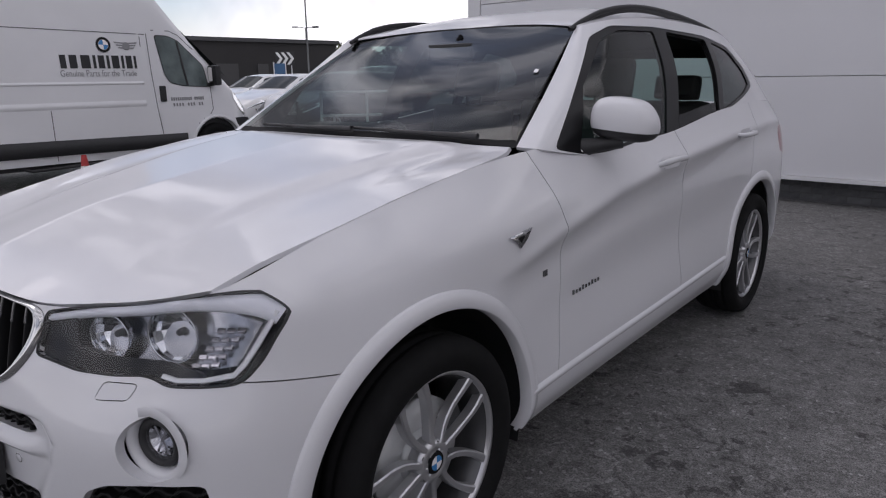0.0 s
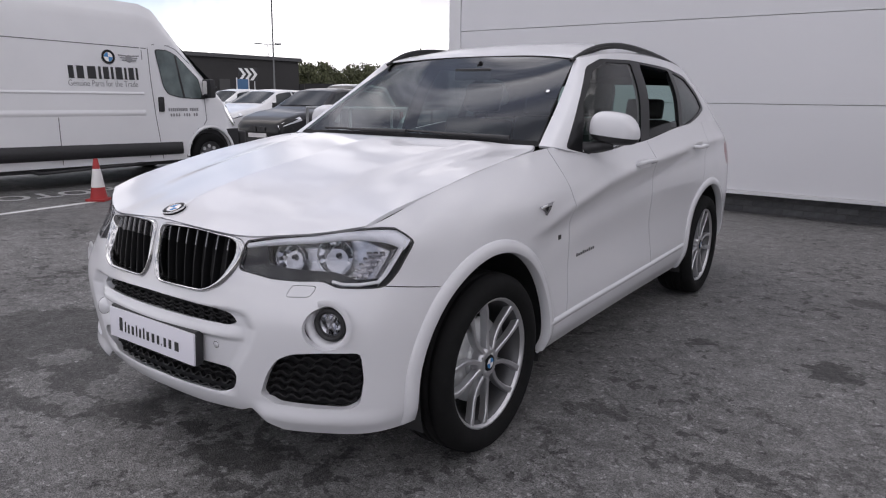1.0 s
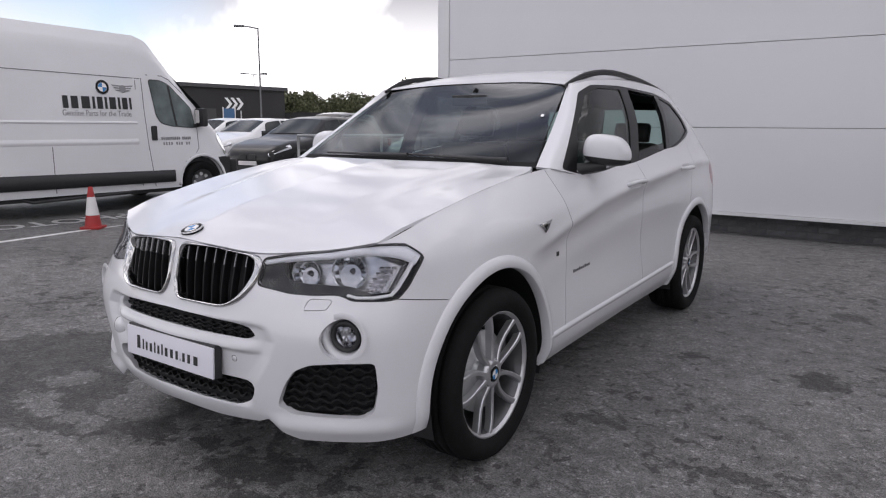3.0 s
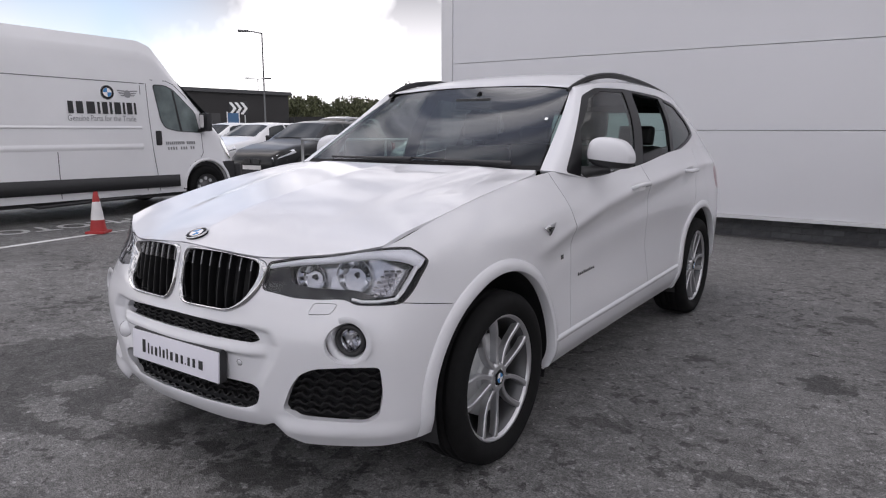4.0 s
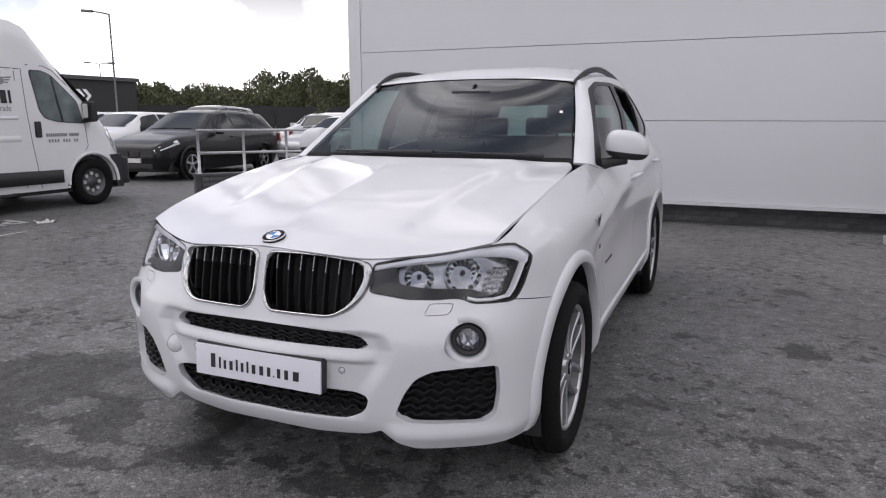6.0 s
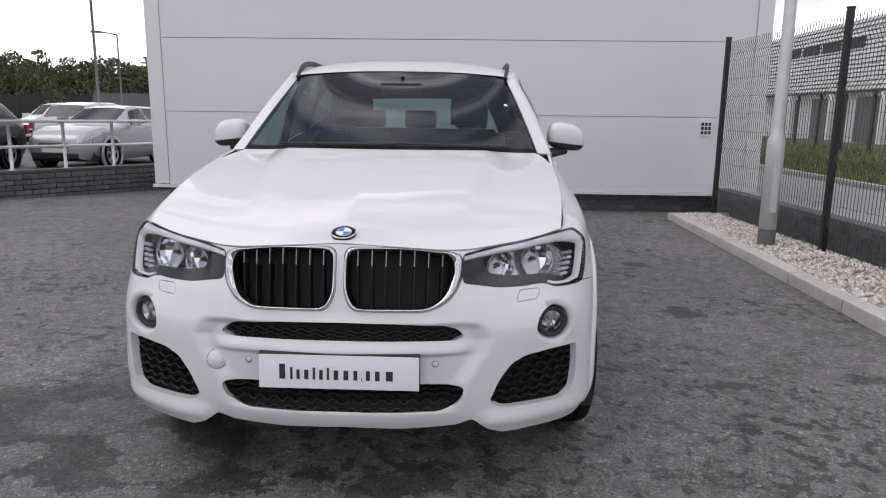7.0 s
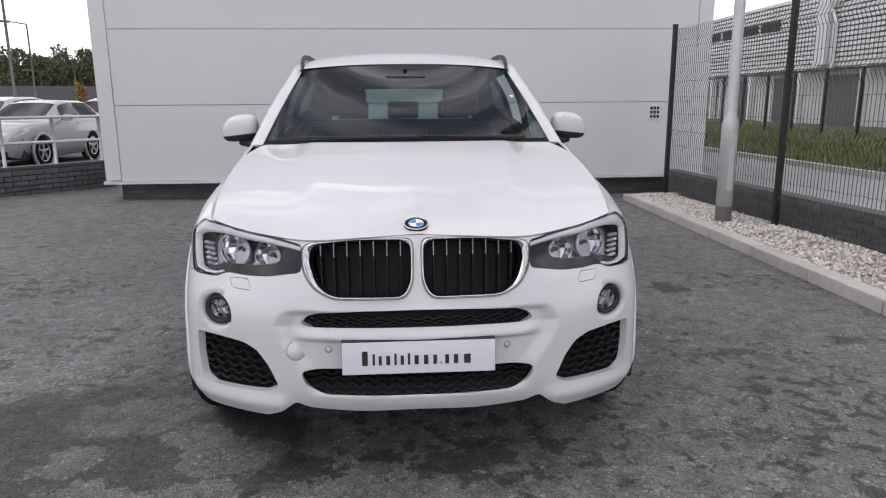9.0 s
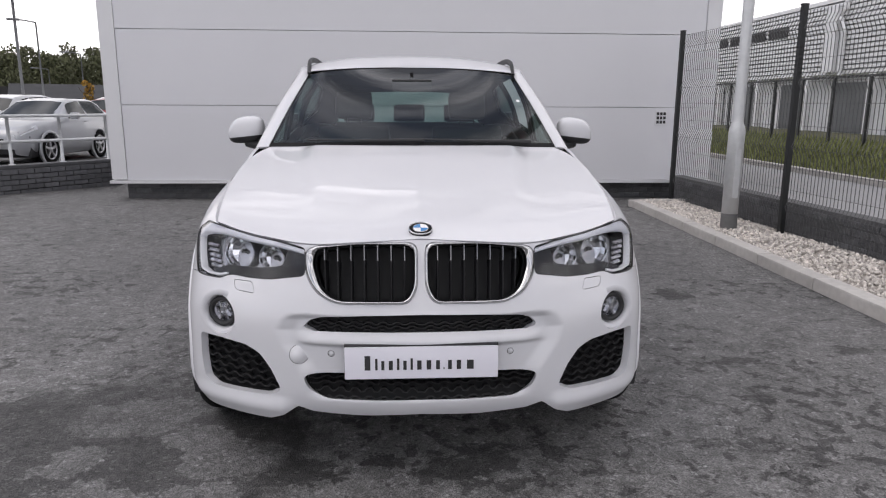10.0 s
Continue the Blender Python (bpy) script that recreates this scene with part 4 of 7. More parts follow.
fender_low = solid_skin & (C[:, 1] >= 0) & (C[:, 1] < 0.62) & (C[:, 2] <= 0.36) & (val["d1"] < -0.002)
grille_frame_skin = solid_skin & (C[:, 1] < -0.45) & (C[:, 0] < 0.58) & (val["seam"] > 0.0014)
doorsill = (C[:, 1] > 0.3) & (C[:, 1] < 2.7)
front_door = solid_skin & (val["d1"] > 0.002) & (val["d2"] < -0.002) & (val["sill"] > 0.0018)
rear_door = solid_skin & (val["d2"] > 0.002) & (val["d3"] < -0.002) & (val["sill"] > 0.0018)
rocker = solid_skin & (val["sill"] < -0.0018) & doorsill & (val["d1"] > -0.5)
quarter = solid_skin & (val["d3"] > 0.002) & ((C[:, 1] < 3.3) | (val["gate"] > 0.0018)) & (C[:, 1] > 2.3) & ~((C[:, 1] > 3.3) & (val["gate"] <= 0.0018))
rear_low = solid_skin & (C[:, 1] > 3.3) & (val["gate"] < -0.0018)
rocker &= ~quarter & ~fender

panel("front_bumper", cut.piece(bumper | grille_frame_skin, 0.028, both=True), M_PAINT, suv, "white sculpted front bumper")
for mir in (False, True):
    panel("front_wing", cut.piece(fender | fender_low, 0.012, mirror=mir), M_PAINT, suv)
    panel("front_door", cut.piece(front_door, 0.012, mirror=mir), M_PAINT, suv)
    panel("rear_door", cut.piece(rear_door, 0.012, mirror=mir), M_PAINT, suv)
    panel("side_skirt", cut.piece(rocker & ~fender_low, 0.012, mirror=mir), M_PAINT, suv)
    panel("rear_quarter", cut.piece(quarter, 0.012, mirror=mir), M_PAINT, suv)
    panel("tail_lamp", cut.piece(val["tail"] < 0, 0.012, mirror=mir), M_RED, suv, "red tail lamp")
panel("rear_bumper", cut.piece(rear_low, 0.02, both=True), M_PAINT, suv)

# ---- bonnet ----
CENTRE = [(-0.762, 0.913), (-0.615, 0.962), (-0.385, 1.018), (0.000, 1.078), (0.330, 1.119), (0.545, 1.143)]
EDGE = [(0.737, -0.516, 0.934), (0.753, -0.396, 0.972), (0.772, -0.213, 1.012), (0.785, 0.030, 1.061), (0.788, 0.250, 1.094), (0.772, 0.490, 1.121), (0.738, 0.590, 1.136)]
FRONT = []
for x in (0, 0.19, 0.38, 0.55, 0.645, 0.737):
    brim = W.at(np.linspace(0, W.ku[4], 400), np.ones(400))
    k = int(np.argmin(np.abs(brim[:, 0] - x)))
    FRONT.append((x, brim[k, 1] + 0.001, brim[k, 2] + 0.005))


def bonnet_pt(s, t):
    c = np.array([0, *hermite(np.linspace(0, 1, 6), np.array(CENTRE), np.array([t]))[0]])
    e = hermite(np.linspace(0, 1, 7), np.array(EDGE), np.array([t]))[0]
    f = hermite(np.linspace(0, 1, 6), np.array(FRONT), np.array([s]))[0]
    f0, f1 = np.array(FRONT[0]), np.array(FRONT[-1])
    k = (f[0] - f0[0]) / (f1[0] - f0[0])
    lin = f0 + (f1 - f0) * k
    fade = (1 - smooth01(t, 0, 0.55)) ** 1.2
    p = c + (e - c) * (k * fade + s * (1 - fade)) + (f - lin) * np.array([0, 1, 1]) * fade
    p[2] += (e[2] - c[2]) * (s**2.2 - s) * (1 - fade)
    up = smooth01(t, 0.06, 0.95)
    ridge = 0.34 + 0.36 * t**0.8
    inner = 1 - smooth01(s, ridge - 0.03, ridge + 0.09)
    p[2] += up * (1 - 0.85 * smooth01(t, 0.84, 1.0)) * (0.027 * inner - 0.007 * math.exp(-(((s - ridge - 0.17) / 0.10) ** 2)))
    p[1] -= 0.02 * (1 - s * s) * t
    return p


bm = bmesh.new()
S_ = np.linspace(-1, 1, 121)
rows = []
for t in np.linspace(0, 1, 48):
    rows.append([tuple(bonnet_pt(abs(s) * 0.997, t) * np.array([1 if s >= 0 else -1, 1, 1])) for s in S_])
vs = grid(bm, rows)
rim = [e for e in bm.edges if len(e.link_faces) == 1]
low = {}
for w in {w for e in rim for w in e.verts}:
    low[w] = bm.verts.new(w.co + Vector((0, 0.012, -0.010)))
for e in rim:
    a, b = e.verts
    if e.link_loops[0].vert is not a:
        a, b = b, a
    bm.faces.new((b, a, low[a], low[b]))
bmesh.ops.recalc_face_normals(bm, faces=bm.faces)
part("bonnet", bm, M_PAINT, suv, "white ridged bonnet", angle=35)

# ---- glasshouse: side, windscreen, roof ----
G = Sheet([
    [(0.754, 0.600, 1.136), (0.815, 0.620, 1.132), (0.85, 0.870, 1.092), (0.852, 1.500, 1.110), (0.852, 2.300, 1.184), (0.83, 2.950, 1.202), (0.79, 3.380, 1.190), (0.7, 3.600, 1.170)],
    [(0.686, 0.925, 1.342), (0.738, 0.945, 1.342), (0.785, 1.100, 1.347), (0.798, 1.550, 1.362), (0.794, 2.300, 1.387), (0.752, 2.900, 1.387), (0.698, 3.300, 1.362), (0.62, 3.500, 1.342)],
    [(0.607, 1.232, 1.540), (0.64, 1.200, 1.540), (0.672, 1.330, 1.564), (0.69, 1.650, 1.590), (0.682, 2.300, 1.594), (0.645, 2.800, 1.574), (0.59, 3.150, 1.547), (0.52, 3.380, 1.522)],
])
gcut = Cutter(G, np.r_[np.linspace(0, G.ku[2], 40)[:-1], np.linspace(G.ku[2], 1, 110)], np.linspace(0, 1, 40))
DLO = rounded([(.70, 1.124), (.94, 1.082), (1.51, 1.106), (2.18, 1.150), (2.55, 1.203), (2.78, 1.243), (2.99, 1.290), (2.95, 1.39), (2.77, 1.50), (2.36, 1.543), (1.73, 1.558), (1.35, 1.547), (1.19, 1.500), (.93, 1.305)], 0.03, 4)
f_dlo = poly_f(DLO, 1, 2)
PANES = {
    "front_door_window": [(.86, 1.100), (1.615, 1.118), (1.725, 1.540), (1.40, 1.533), (1.235, 1.488), (.985, 1.318)],
    "rear_door_window": [(1.745, 1.125), (2.275, 1.168), (2.375, 1.526), (1.855, 1.543)],
    "quarter_window": [(2.345, 1.182), (2.54, 1.215), (2.76, 1.255), (2.93, 1.300), (2.90, 1.37), (2.74, 1.480), (2.46, 1.518)],
}
gcut.split(f_dlo)
pane_f = {k: poly_f(rounded(v, 0.02, 4), 1, 2) for k, v in PANES.items()}
for f in pane_f.values():
    gcut.split(f)
GC = gcut.centres()
dlo = f_dlo(GC) < 0
in_pane = {k: f(GC) < 0 for k, f in pane_f.items()}
for mir in (False, True):
    panel("pillar_frame", gcut.piece(~dlo, 0.012, mirror=mir), M_PAINT, suv, "white roof pillars and cant rail")
    panel("window_surround", gcut.piece(dlo & ~np.any(list(in_pane.values()), axis=0), 0.014, mirror=mir, offset=-0.003), M_GLOSSBLK, suv, "gloss black window surround")
    for k, m in in_pane.items():
        if k == "rear_door_window" and not mir:
            # the pane is wound down to a low strip
            strip = m & (GC[:, 2] < 1.178 + 0.09 * (GC[:, 1] - 1.74))
            ob = panel(k, gcut.piece(strip, 0, offset=-0.012), M_PGLASS, suv, "tinted window wound down")
        else:
            ob = panel(k, gcut.piece(m, 0, mirror=mir, offset=-0.008), M_SGLASS if k.startswith("front") else M_PGLASS, suv, "tinted side window glass")
        ob.visible_shadow = False


def screen_pt(s, t):
    b = np.array([.750 * s, .545 + .057 * s * s, 1.148 - .012 * s * s])
    e = np.array([.604 * s, 1.395 - .145 * s * s, 1.576 - .032 * s * s])
    p = b + (e - b) * t
    return p + np.array([0, -.009, .012]) * 4 * t * (1 - t) * (1 - 0.3 * s * s)


def sheet_bm(fn, ns, nt, a=-1.0, b=1.0, t0=0.0, t1=1.0):
    bm = bmesh.new()
    grid(bm, [[tuple(fn(s, t)) for s in np.linspace(a, b, ns)] for t in np.linspace(t0, t1, nt)])
    if sum((f.normal.z for f in (bm.normal_update() or bm.faces))) < 0:
        bmesh.ops.reverse_faces(bm, faces=bm.faces)
    return bm


ob = part("windscreen", sheet_bm(screen_pt, 41, 20, -.992, .992, .035, .985), M_WGLASS, suv, "tinted windscreen glass", smooth=True)
ob.visible_shadow = False
bm = bmesh.new()
band = [(-1, -.992, 0, 1), (.992, 1, 0, 1), (-.992, .992, .985, 1.0), (-.992, .992, 0, .035)]
for a, b, t0, t1 in band:
    grid(bm, [[tuple(screen_pt(s, t)) for s in np.linspace(a, b, 3 if b - a < 0.1 else 41)] for t in np.linspace(t0, t1, 20 if t1 - t0 > 0.5 else 3)])
bmesh.ops.remove_doubles(bm, verts=bm.verts, dist=1e-4)
part("windscreen_seal", bm, M_SEAL, suv, "black windscreen border", smooth=True)

ROOF_C = [(1.400, 1.578), (1.72, 1.660), (2.3, 1.696), (2.9, 1.670), (3.35, 1.59), (3.56, 1.545)]
g_top = G.c[2]


def roof_pt(s, t):
    c = np.array([0, *hermite(np.linspace(0, 1, 6), np.array(ROOF_C), np.array([t]))[0]])
    e = G.at(np.array([t]), np.array([1.0]))[0]
    a = abs(s)
    p = np.array([e[0] * a, c[1] + (e[1] - c[1]) * a * a, c[2] + (e[2] - c[2]) * a**2.6])
    p[0] *= 1 if s >= 0 else -1
    return p


bm = sheet_bm(roof_pt, 49, 50)
part("roof", bm, M_PAINT, suv, "white roof panel", smooth=True)
bm = sheet_bm(lambda s, t: np.array([(.68 - .15 * t) * s, 3.675 - .16 * t - .12 * s * s * (1 - .3 * t), 1.172 + (.365 - .02 * s * s) * t]), 21, 10)
ob = part("rear_window", bm, M_RGLASS, suv, "green tinted rear window", smooth=True)
ob.visible_shadow = False

# ---- wheel arch trims and liners ----
TRIM = ((0.424, -0.03), (0.424, 0.010), (0.427, 0.013), (0.469, 0.009), (0.473, 0.0), (0.473, -0.01))
zc = HUBZ + 0.008
for hub in HUBS:
    angles = np.linspace(radians(-11), radians(191), 60)
    yz = np.array([(hub - 0.01 + r * math.cos(a), max(zc + r * math.sin(a), 0.262)) for a in angles for r, o in TRIM])
    flank = W.spots((1, 2), yz, (W.ku[2], W.ku[11]))[0][:, 0].reshape(60, 6)
    for sx in (1, -1):
        bm = bmesh.new()
        rows = [[(sx * (flank[i, k] + o), yz[6 * i + k, 0], yz[6 * i + k, 1]) for k, (r, o) in enumerate(TRIM)][::sx] for i in range(60)]
        grid(bm, rows)
        part("arch_trim", bm, M_PAINT, suv, "white wheel arch trim", angle=50)
        bm = bmesh.new()
        rows = [[(sx * x, hub + r * math.cos(a), zc + r * math.sin(a)) for x, r in ((.895, .430), (.80, .436), (.58, .436), (.56, .41), (.56, .10))] for a in np.linspace(radians(-18), radians(198), 30)]
        grid(bm, rows)
        part("arch_liner", bm, M_BLACKPL, suv, "black wheel arch liner", smooth=True)
# floor pan and sealed bulkheads
bm = bmesh.new()
box(bm, -.84, .84, .42, 2.38, .27, .36, .02)
box(bm, -.56, .56, -.66, 3.62, .27, .44, .02)
part("underbody", bm, M_BLACKPL, suv, "black underbody")
bm = bmesh.new()
box(bm, -.74, .74, .42, .50, .30, 1.0)
box(bm, -.50, .50, -.50, .45, .44, .80)
part("bulkhead", bm, M_BLACKPL, suv)

# ---- car: grille, air intakes, lamps ----
M_DEEP = mat("deep_black_grille", (0.008, 0.008, 0.009), 0.55, spec=0.25)
M_SLAT = mat("black_chrome_slat", (0.010, 0.010, 0.011), 0.35, spec=0.2)
# brighter metal that stands for light caught by the slat tops
M_SLATGLINT = mat("slat_glint_metal", (0.20, 0.20, 0.21), 0.25, 0.9)
M_FOGREF = mat("fog_reflector", (0.60, 0.60, 0.62), 0.12, 1.0)
M_LREF = mat("headlamp_reflector", (0.68, 0.69, 0.71), 0.10, 1.0)
M_MESH = mat("black_mesh_plastic", (0.014, 0.014, 0.015), 0.4, spec=0.35)
M_LAMPBOX = mat("dark_lamp_housing", (0.016, 0.016, 0.018), 0.4, vary=0.1, scale=30, spec=0.2)
M_BROW = mat("satin_silver", (0.86, 0.86, 0.90), 0.3, coat=0.5)
M_BOWL = mat("satin_reflector", (0.38, 0.38, 0.40), 0.2, 1.0, vary=0.3, scale=30)
M_PRISM = mat("ribbed_reflector", (0.45, 0.44, 0.46), 0.22, 0.9, by_object=0.5)
M_RAIL = mat("satin_black_rail", (0.012, 0.012, 0.013), 0.4, spec=0.3)
M_DKCHROME = mat("dark_chrome", (0.04, 0.04, 0.043), 0.3, 0.6)
M_LETTER = mat("grey_chrome_letter", (0.22, 0.22, 0.23), 0.25, 0.8)


def strip(axes_pts, offset, half, depth, bend=0):
    """A thin bar lying along the nose: points (x, z), pushed out by offset; half is its half width, depth how far it goes in."""
    p, n = W.spots((0, 2), axes_pts, (0, W.ku[5]))
    rows = []
    for i in range(len(p)):
        a, b = p[max(i - 1, 0)], p[min(i + 1, len(p) - 1)]
        d = (b - a) / np.linalg.norm(b - a)
        w = np.cross(n[i], d)
        q = p[i] + n[i] * (offset if bend == 0 else offset - bend * (1 - i / (len(p) - 1)) ** 1.5)
        rows.append([tuple(q - w * half), tuple(q - w * half * 0.6 + n[i] * half * 0.7), tuple(q + w * half * 0.6 + n[i] * half * 0.7), tuple(q + w * half), tuple(q + w * half - n[i] * depth), tuple(q - w * half - n[i] * depth)])
    return rows


def strip_bm(rows, sx=1):
    bm = bmesh.new()
    vs = grid(bm, [[(p[0] * sx, p[1], p[2]) for p in r] for r in rows], closed_v=True)
    bm.faces.new(vs[0])
    bm.faces.new(vs[-1][::-1])
    bmesh.ops.recalc_face_normals(bm, faces=bm.faces)
    return bm


def span(outline, c, axis):
    """Where an outline is crossed at the value c of one axis: lowest and highest of the other."""
    o = np.array(outline)
    out = []
    for a, b in zip(o, np.roll(o, -1, axis=0)):
        if (a[axis] - c) * (b[axis] - c) < 0:
            t = (c - a[axis]) / (b[axis] - a[axis])
            out.append(a[1 - axis] + t * (b[1 - axis] - a[1 - axis]))
    return (min(out), max(out)) if len(out) > 1 else None


def around(outline, n=72):
    """An outline resampled at even angles round its middle."""
    o = np.array(outline)
    c = np.array([0.19, 0.80])
    out = []
    for a in np.linspace(0, 2 * math.pi, n, endpoint=False):
        d, best = np.array([math.cos(a), math.sin(a)]), 0.0
        for p, q in zip(o, np.roll(o, -1, axis=0)):
            e = q - p
            det = d[0] * -e[1] + d[1] * e[0]
            if abs(det) < 1e-12:
                continue
            r = p - c
            t, w = (r[0] * -e[1] + r[1] * e[0]) / det, (d[0] * r[1] - d[1] * r[0]) / det
            if t > best and -1e-9 <= w <= 1 + 1e-9:
                best = t
        out.append(tuple(c + d * best))
    return out


for mir in (False, True):
    sx = -1 if mir else 1
    pi, ni = W.spots((0, 2), around(KID_IN), (0, W.ku[5]))
    po, no = W.spots((0, 2), around(KID_OUT), (0, W.ku[5]))
    rows = []
    for a, b, n in zip(pi, po, no):
        row = [a - n * 0.030] + [a + (b - a) * w + n * (-0.002 + 0.013 * math.sin(math.pi * w) ** 0.8) for w in np.linspace(0, 1, 8)] + [b - n * 0.014]
        rows.append([(q[0] * sx, q[1], q[2]) for q in row])
    bm = bmesh.new()
    grid(bm, rows, closed_u=True)
    bmesh.ops.recalc_face_normals(bm, faces=bm.faces)
    if sum(f.normal.y * f.calc_area() for f in bm.faces) > 0:
        bmesh.ops.reverse_faces(bm, faces=bm.faces)
    gr = part("kidney_grille", bm, M_CHROME, suv, "chrome grille surround with dark vertical slats", smooth=True)
    panel("grille_backing", cut.piece(val["kin"] < 0, 0, mirror=mir, offset=-0.06), M_DEEP, gr)
    for k in range(7):
        x = 0.056 + 0.0455 * k
        lo, hi = span(KID_IN, x, 0)
        rows = strip([(x, z) for z in np.linspace(lo - 0.002, hi + 0.002, 12)], -0.006, 0.0030, 0.03, 0.026)
        part("slat", strip_bm(rows, sx), M_SLAT, gr, angle=40)
        # upper third of the slat again in brighter metal, a painted highlight
        tip = [[tuple(np.array(q) + np.array([0, -0.0012, 0])) for q in r] for r in rows[8:]]
        part("slat_tip", strip_bm(tip, sx), M_SLATGLINT, gr, "brighter slat top, its highlight put into the colour", angle=40)
    # outer air duct
    du = panel("air_duct", cut.piece(val["duct"] < 0, 0, mirror=mir, offset=-0.045), M_DEEP, suv, "black honeycomb side air intake")
    for k in range(7):
        z = 0.345 + 0.028 * k
        s = span(DUCT, z, 1)
        if s and s[1] - s[0] > 0.04:
            n = int((s[1] - s[0]) / 0.012)
            pts = [(x, z + 0.0055 * (1 if (i // 2) % 2 else -1)) for i, x in enumerate(np.linspace(s[0] + 0.004, s[1] - 0.004, n))]
            part("slat", strip_bm(strip(pts, -0.026, 0.0035, 0.018), sx), M_MESH, du)
    # fog lamp in its white dish
    p0, n0 = W.spot((0, 2), FOG, (0, W.ku[5]))
    fm = Matrix.Translation((p0.x * sx, p0.y, p0.z)) @ Vector((0.30 * sx, -1, 0.0)).to_track_quat("Z", "Y").to_matrix().to_4x4()
    bm = bmesh.new()
    lathe(bm, [(0.084, -0.016), (0.067, -0.010), (0.061, -0.022), (0.056, -0.042), (0.052, -0.065), (0.0, -0.07)], 36, fm)
    fog = part("fog_lamp", bm, M_PAINT, suv, "round fog lamp in a white dished recess", smooth=True)
    bm = bmesh.new()
    lathe(bm, [(0.054, -0.06), (0.054, -0.026), (0.050, -0.021), (0.040, -0.025), (0.037, -0.036)], 32, fm)
    part("bezel", bm, M_BLACKPL, fog, "black bezel", smooth=True)
    bm = bmesh.new()
    lathe(bm, [(0.042, -0.028), (0.040, -0.04), (0.028, -0.055), (0.012, -0.06), (0.0, -0.06)], 28, fm)
    for a in (-0.5, 0.5):
        box(bm, -0.003, 0.003, -0.034, 0.034, -0.056, -0.036, m=fm @ Matrix.Rotation(a, 4, "Z"))
    part("reflector", bm, M_FOGREF, fog, smooth=False)
    bm = bmesh.new()
    lathe(bm, [(0.0, -0.020), (0.022, -0.022), (0.042, -0.028)], 28, fm)
    part("lens", bm, M_LENS, fog, smooth=True).visible_shadow = False
    # headlamp
    hl = panel("headlamp", cut.piece(val["lamp"] < 0.003, -0.078, mirror=mir, offset=-0.082), M_LAMPBOX, suv, "clear headlamp with twin reflectors and light bracket")
    panel("reflector_bowl", cut.piece((val["lamp"] < -0.006) & (val["bowl"] < 0), 0.0, mirror=mir, offset=-0.070), M_BOWL, hl, "ribbed chrome reflector bowl")
    panel("lamp_shroud", cut.piece((val["lamp"] < -0.002) & (val["shroud"] < 0), 0.03, mirror=mir, offset=-0.016), M_LAMPBOX, hl, "dark lamp shroud")
    panel("lens", cut.piece(val["lamp"] < 0, 0, mirror=mir, offset=0.0), M_LENS, hl).visible_shadow = False
    panel("seal", cut.piece((val["lamp"] > 0) & (val["lamp"] < 0.003), 0.006, mirror=mir, offset=0.0005), M_BLACKPL, hl, "black rubber seal")
    for cx, cz, r in ((0.537, 0.832, 0.050), (0.668, 0.842, 0.061)):
        p0, n0 = W.spot((0, 2), (cx, cz), (0, W.ku[5]))
        q = p0 - n0 * 0.034
        hm = Matrix.Translation((q.x * sx, q.y, q.z)) @ Vector((0.42 * sx, -1, 0.05)).to_track_quat("Z", "Y").to_matrix().to_4x4()
        bm = bmesh.new()
        lathe(bm, [(r, 0.0), (r * 0.97, -0.01), (r * 0.8, -0.026), (r * 0.5, -0.04), (r * 0.22, -0.046), (0, -0.046)], 14, hm)
        part("reflector", bm, M_LREF, hl, "faceted chrome reflector")
        bm = bmesh.new()
        lathe(bm, [(r * 1.0, -0.004), (r * 1.025, 0.0), (r * 1.02, 0.003), (r * 0.985, 0.0)], 30, hm)
        part("ring", bm, M_LREF, hl, smooth=True)
        bm = bmesh.new()
        lathe(bm, [(0.0, -0.018), (0.006, -0.019), (0.008, -0.024), (0.008, -0.045)], 14, hm)
        part("bulb_shield", bm, M_DKCHROME, hl, smooth=True)
    top = [(.400, .868), (.50, .888), (.60, .900), (.70, .917), (.766, .925), (.805, .917), (.835, .891)]
    a = [(x, z - 0.001) for x, z in top]
    b = [(x, z - d) for (x, z), d in zip(top, (.012, .014, .017, .023, .030, .031, .029))]
    pa, na = W.spots((0, 2), a, (0, W.ku[5]))
    pb, nb = W.spots((0, 2), b, (0, W.ku[5]))
    bm = bmesh.new()
    sa, sb = spline(pa - na * 0.010, 30), spline(pb - nb * 0.004, 30)
    sc = spline(pb - nb * 0.02 - np.array([0, 0, 0.006]), 30)
    grid(bm, [[(q[0] * sx, q[1], q[2]) for q in r] for r in zip(sa, sb, sc)][::sx])
    part("brow", bm, M_BROW, hl, "silver brow strip", angle=40)
    rows = strip([(.828, .885), (.830, .86), (.824, .82), (.816, .785), (.806, .764), (.765, .759), (.720, .760), (.690, .768)], -0.010, 0.0055, 0.02)
    part("light_bracket", strip_bm(rows, sx), M_WHITEEN, hl, "white light bracket", angle=50)
    for k in range(5):
        for j in range(3):
            p0, n0 = W.spot((0, 2), (0.738 + 0.017 * j + 0.006 * k, 0.788 + 0.016 * k), (0, W.ku[5]))
            q = p0 - n0 * 0.030
            bm = bmesh.new()
            box(bm, -0.0085, 0.0085, -0.006, 0.006, -0.0035, 0.0045, 0.0015)
            part("prism", bm, M_PRISM, hl, matrix=Matrix.Translation((q.x * sx, q.y, q.z)) @ Matrix.Rotation(radians(35 * sx), 4, "Z") @ Matrix.Rotation(radians(30), 4, "X"))
    # parking sensor
    p0, n0 = W.spot((0, 2), (0.309, 0.519), (0, W.ku[5]))
    bm = bmesh.new()
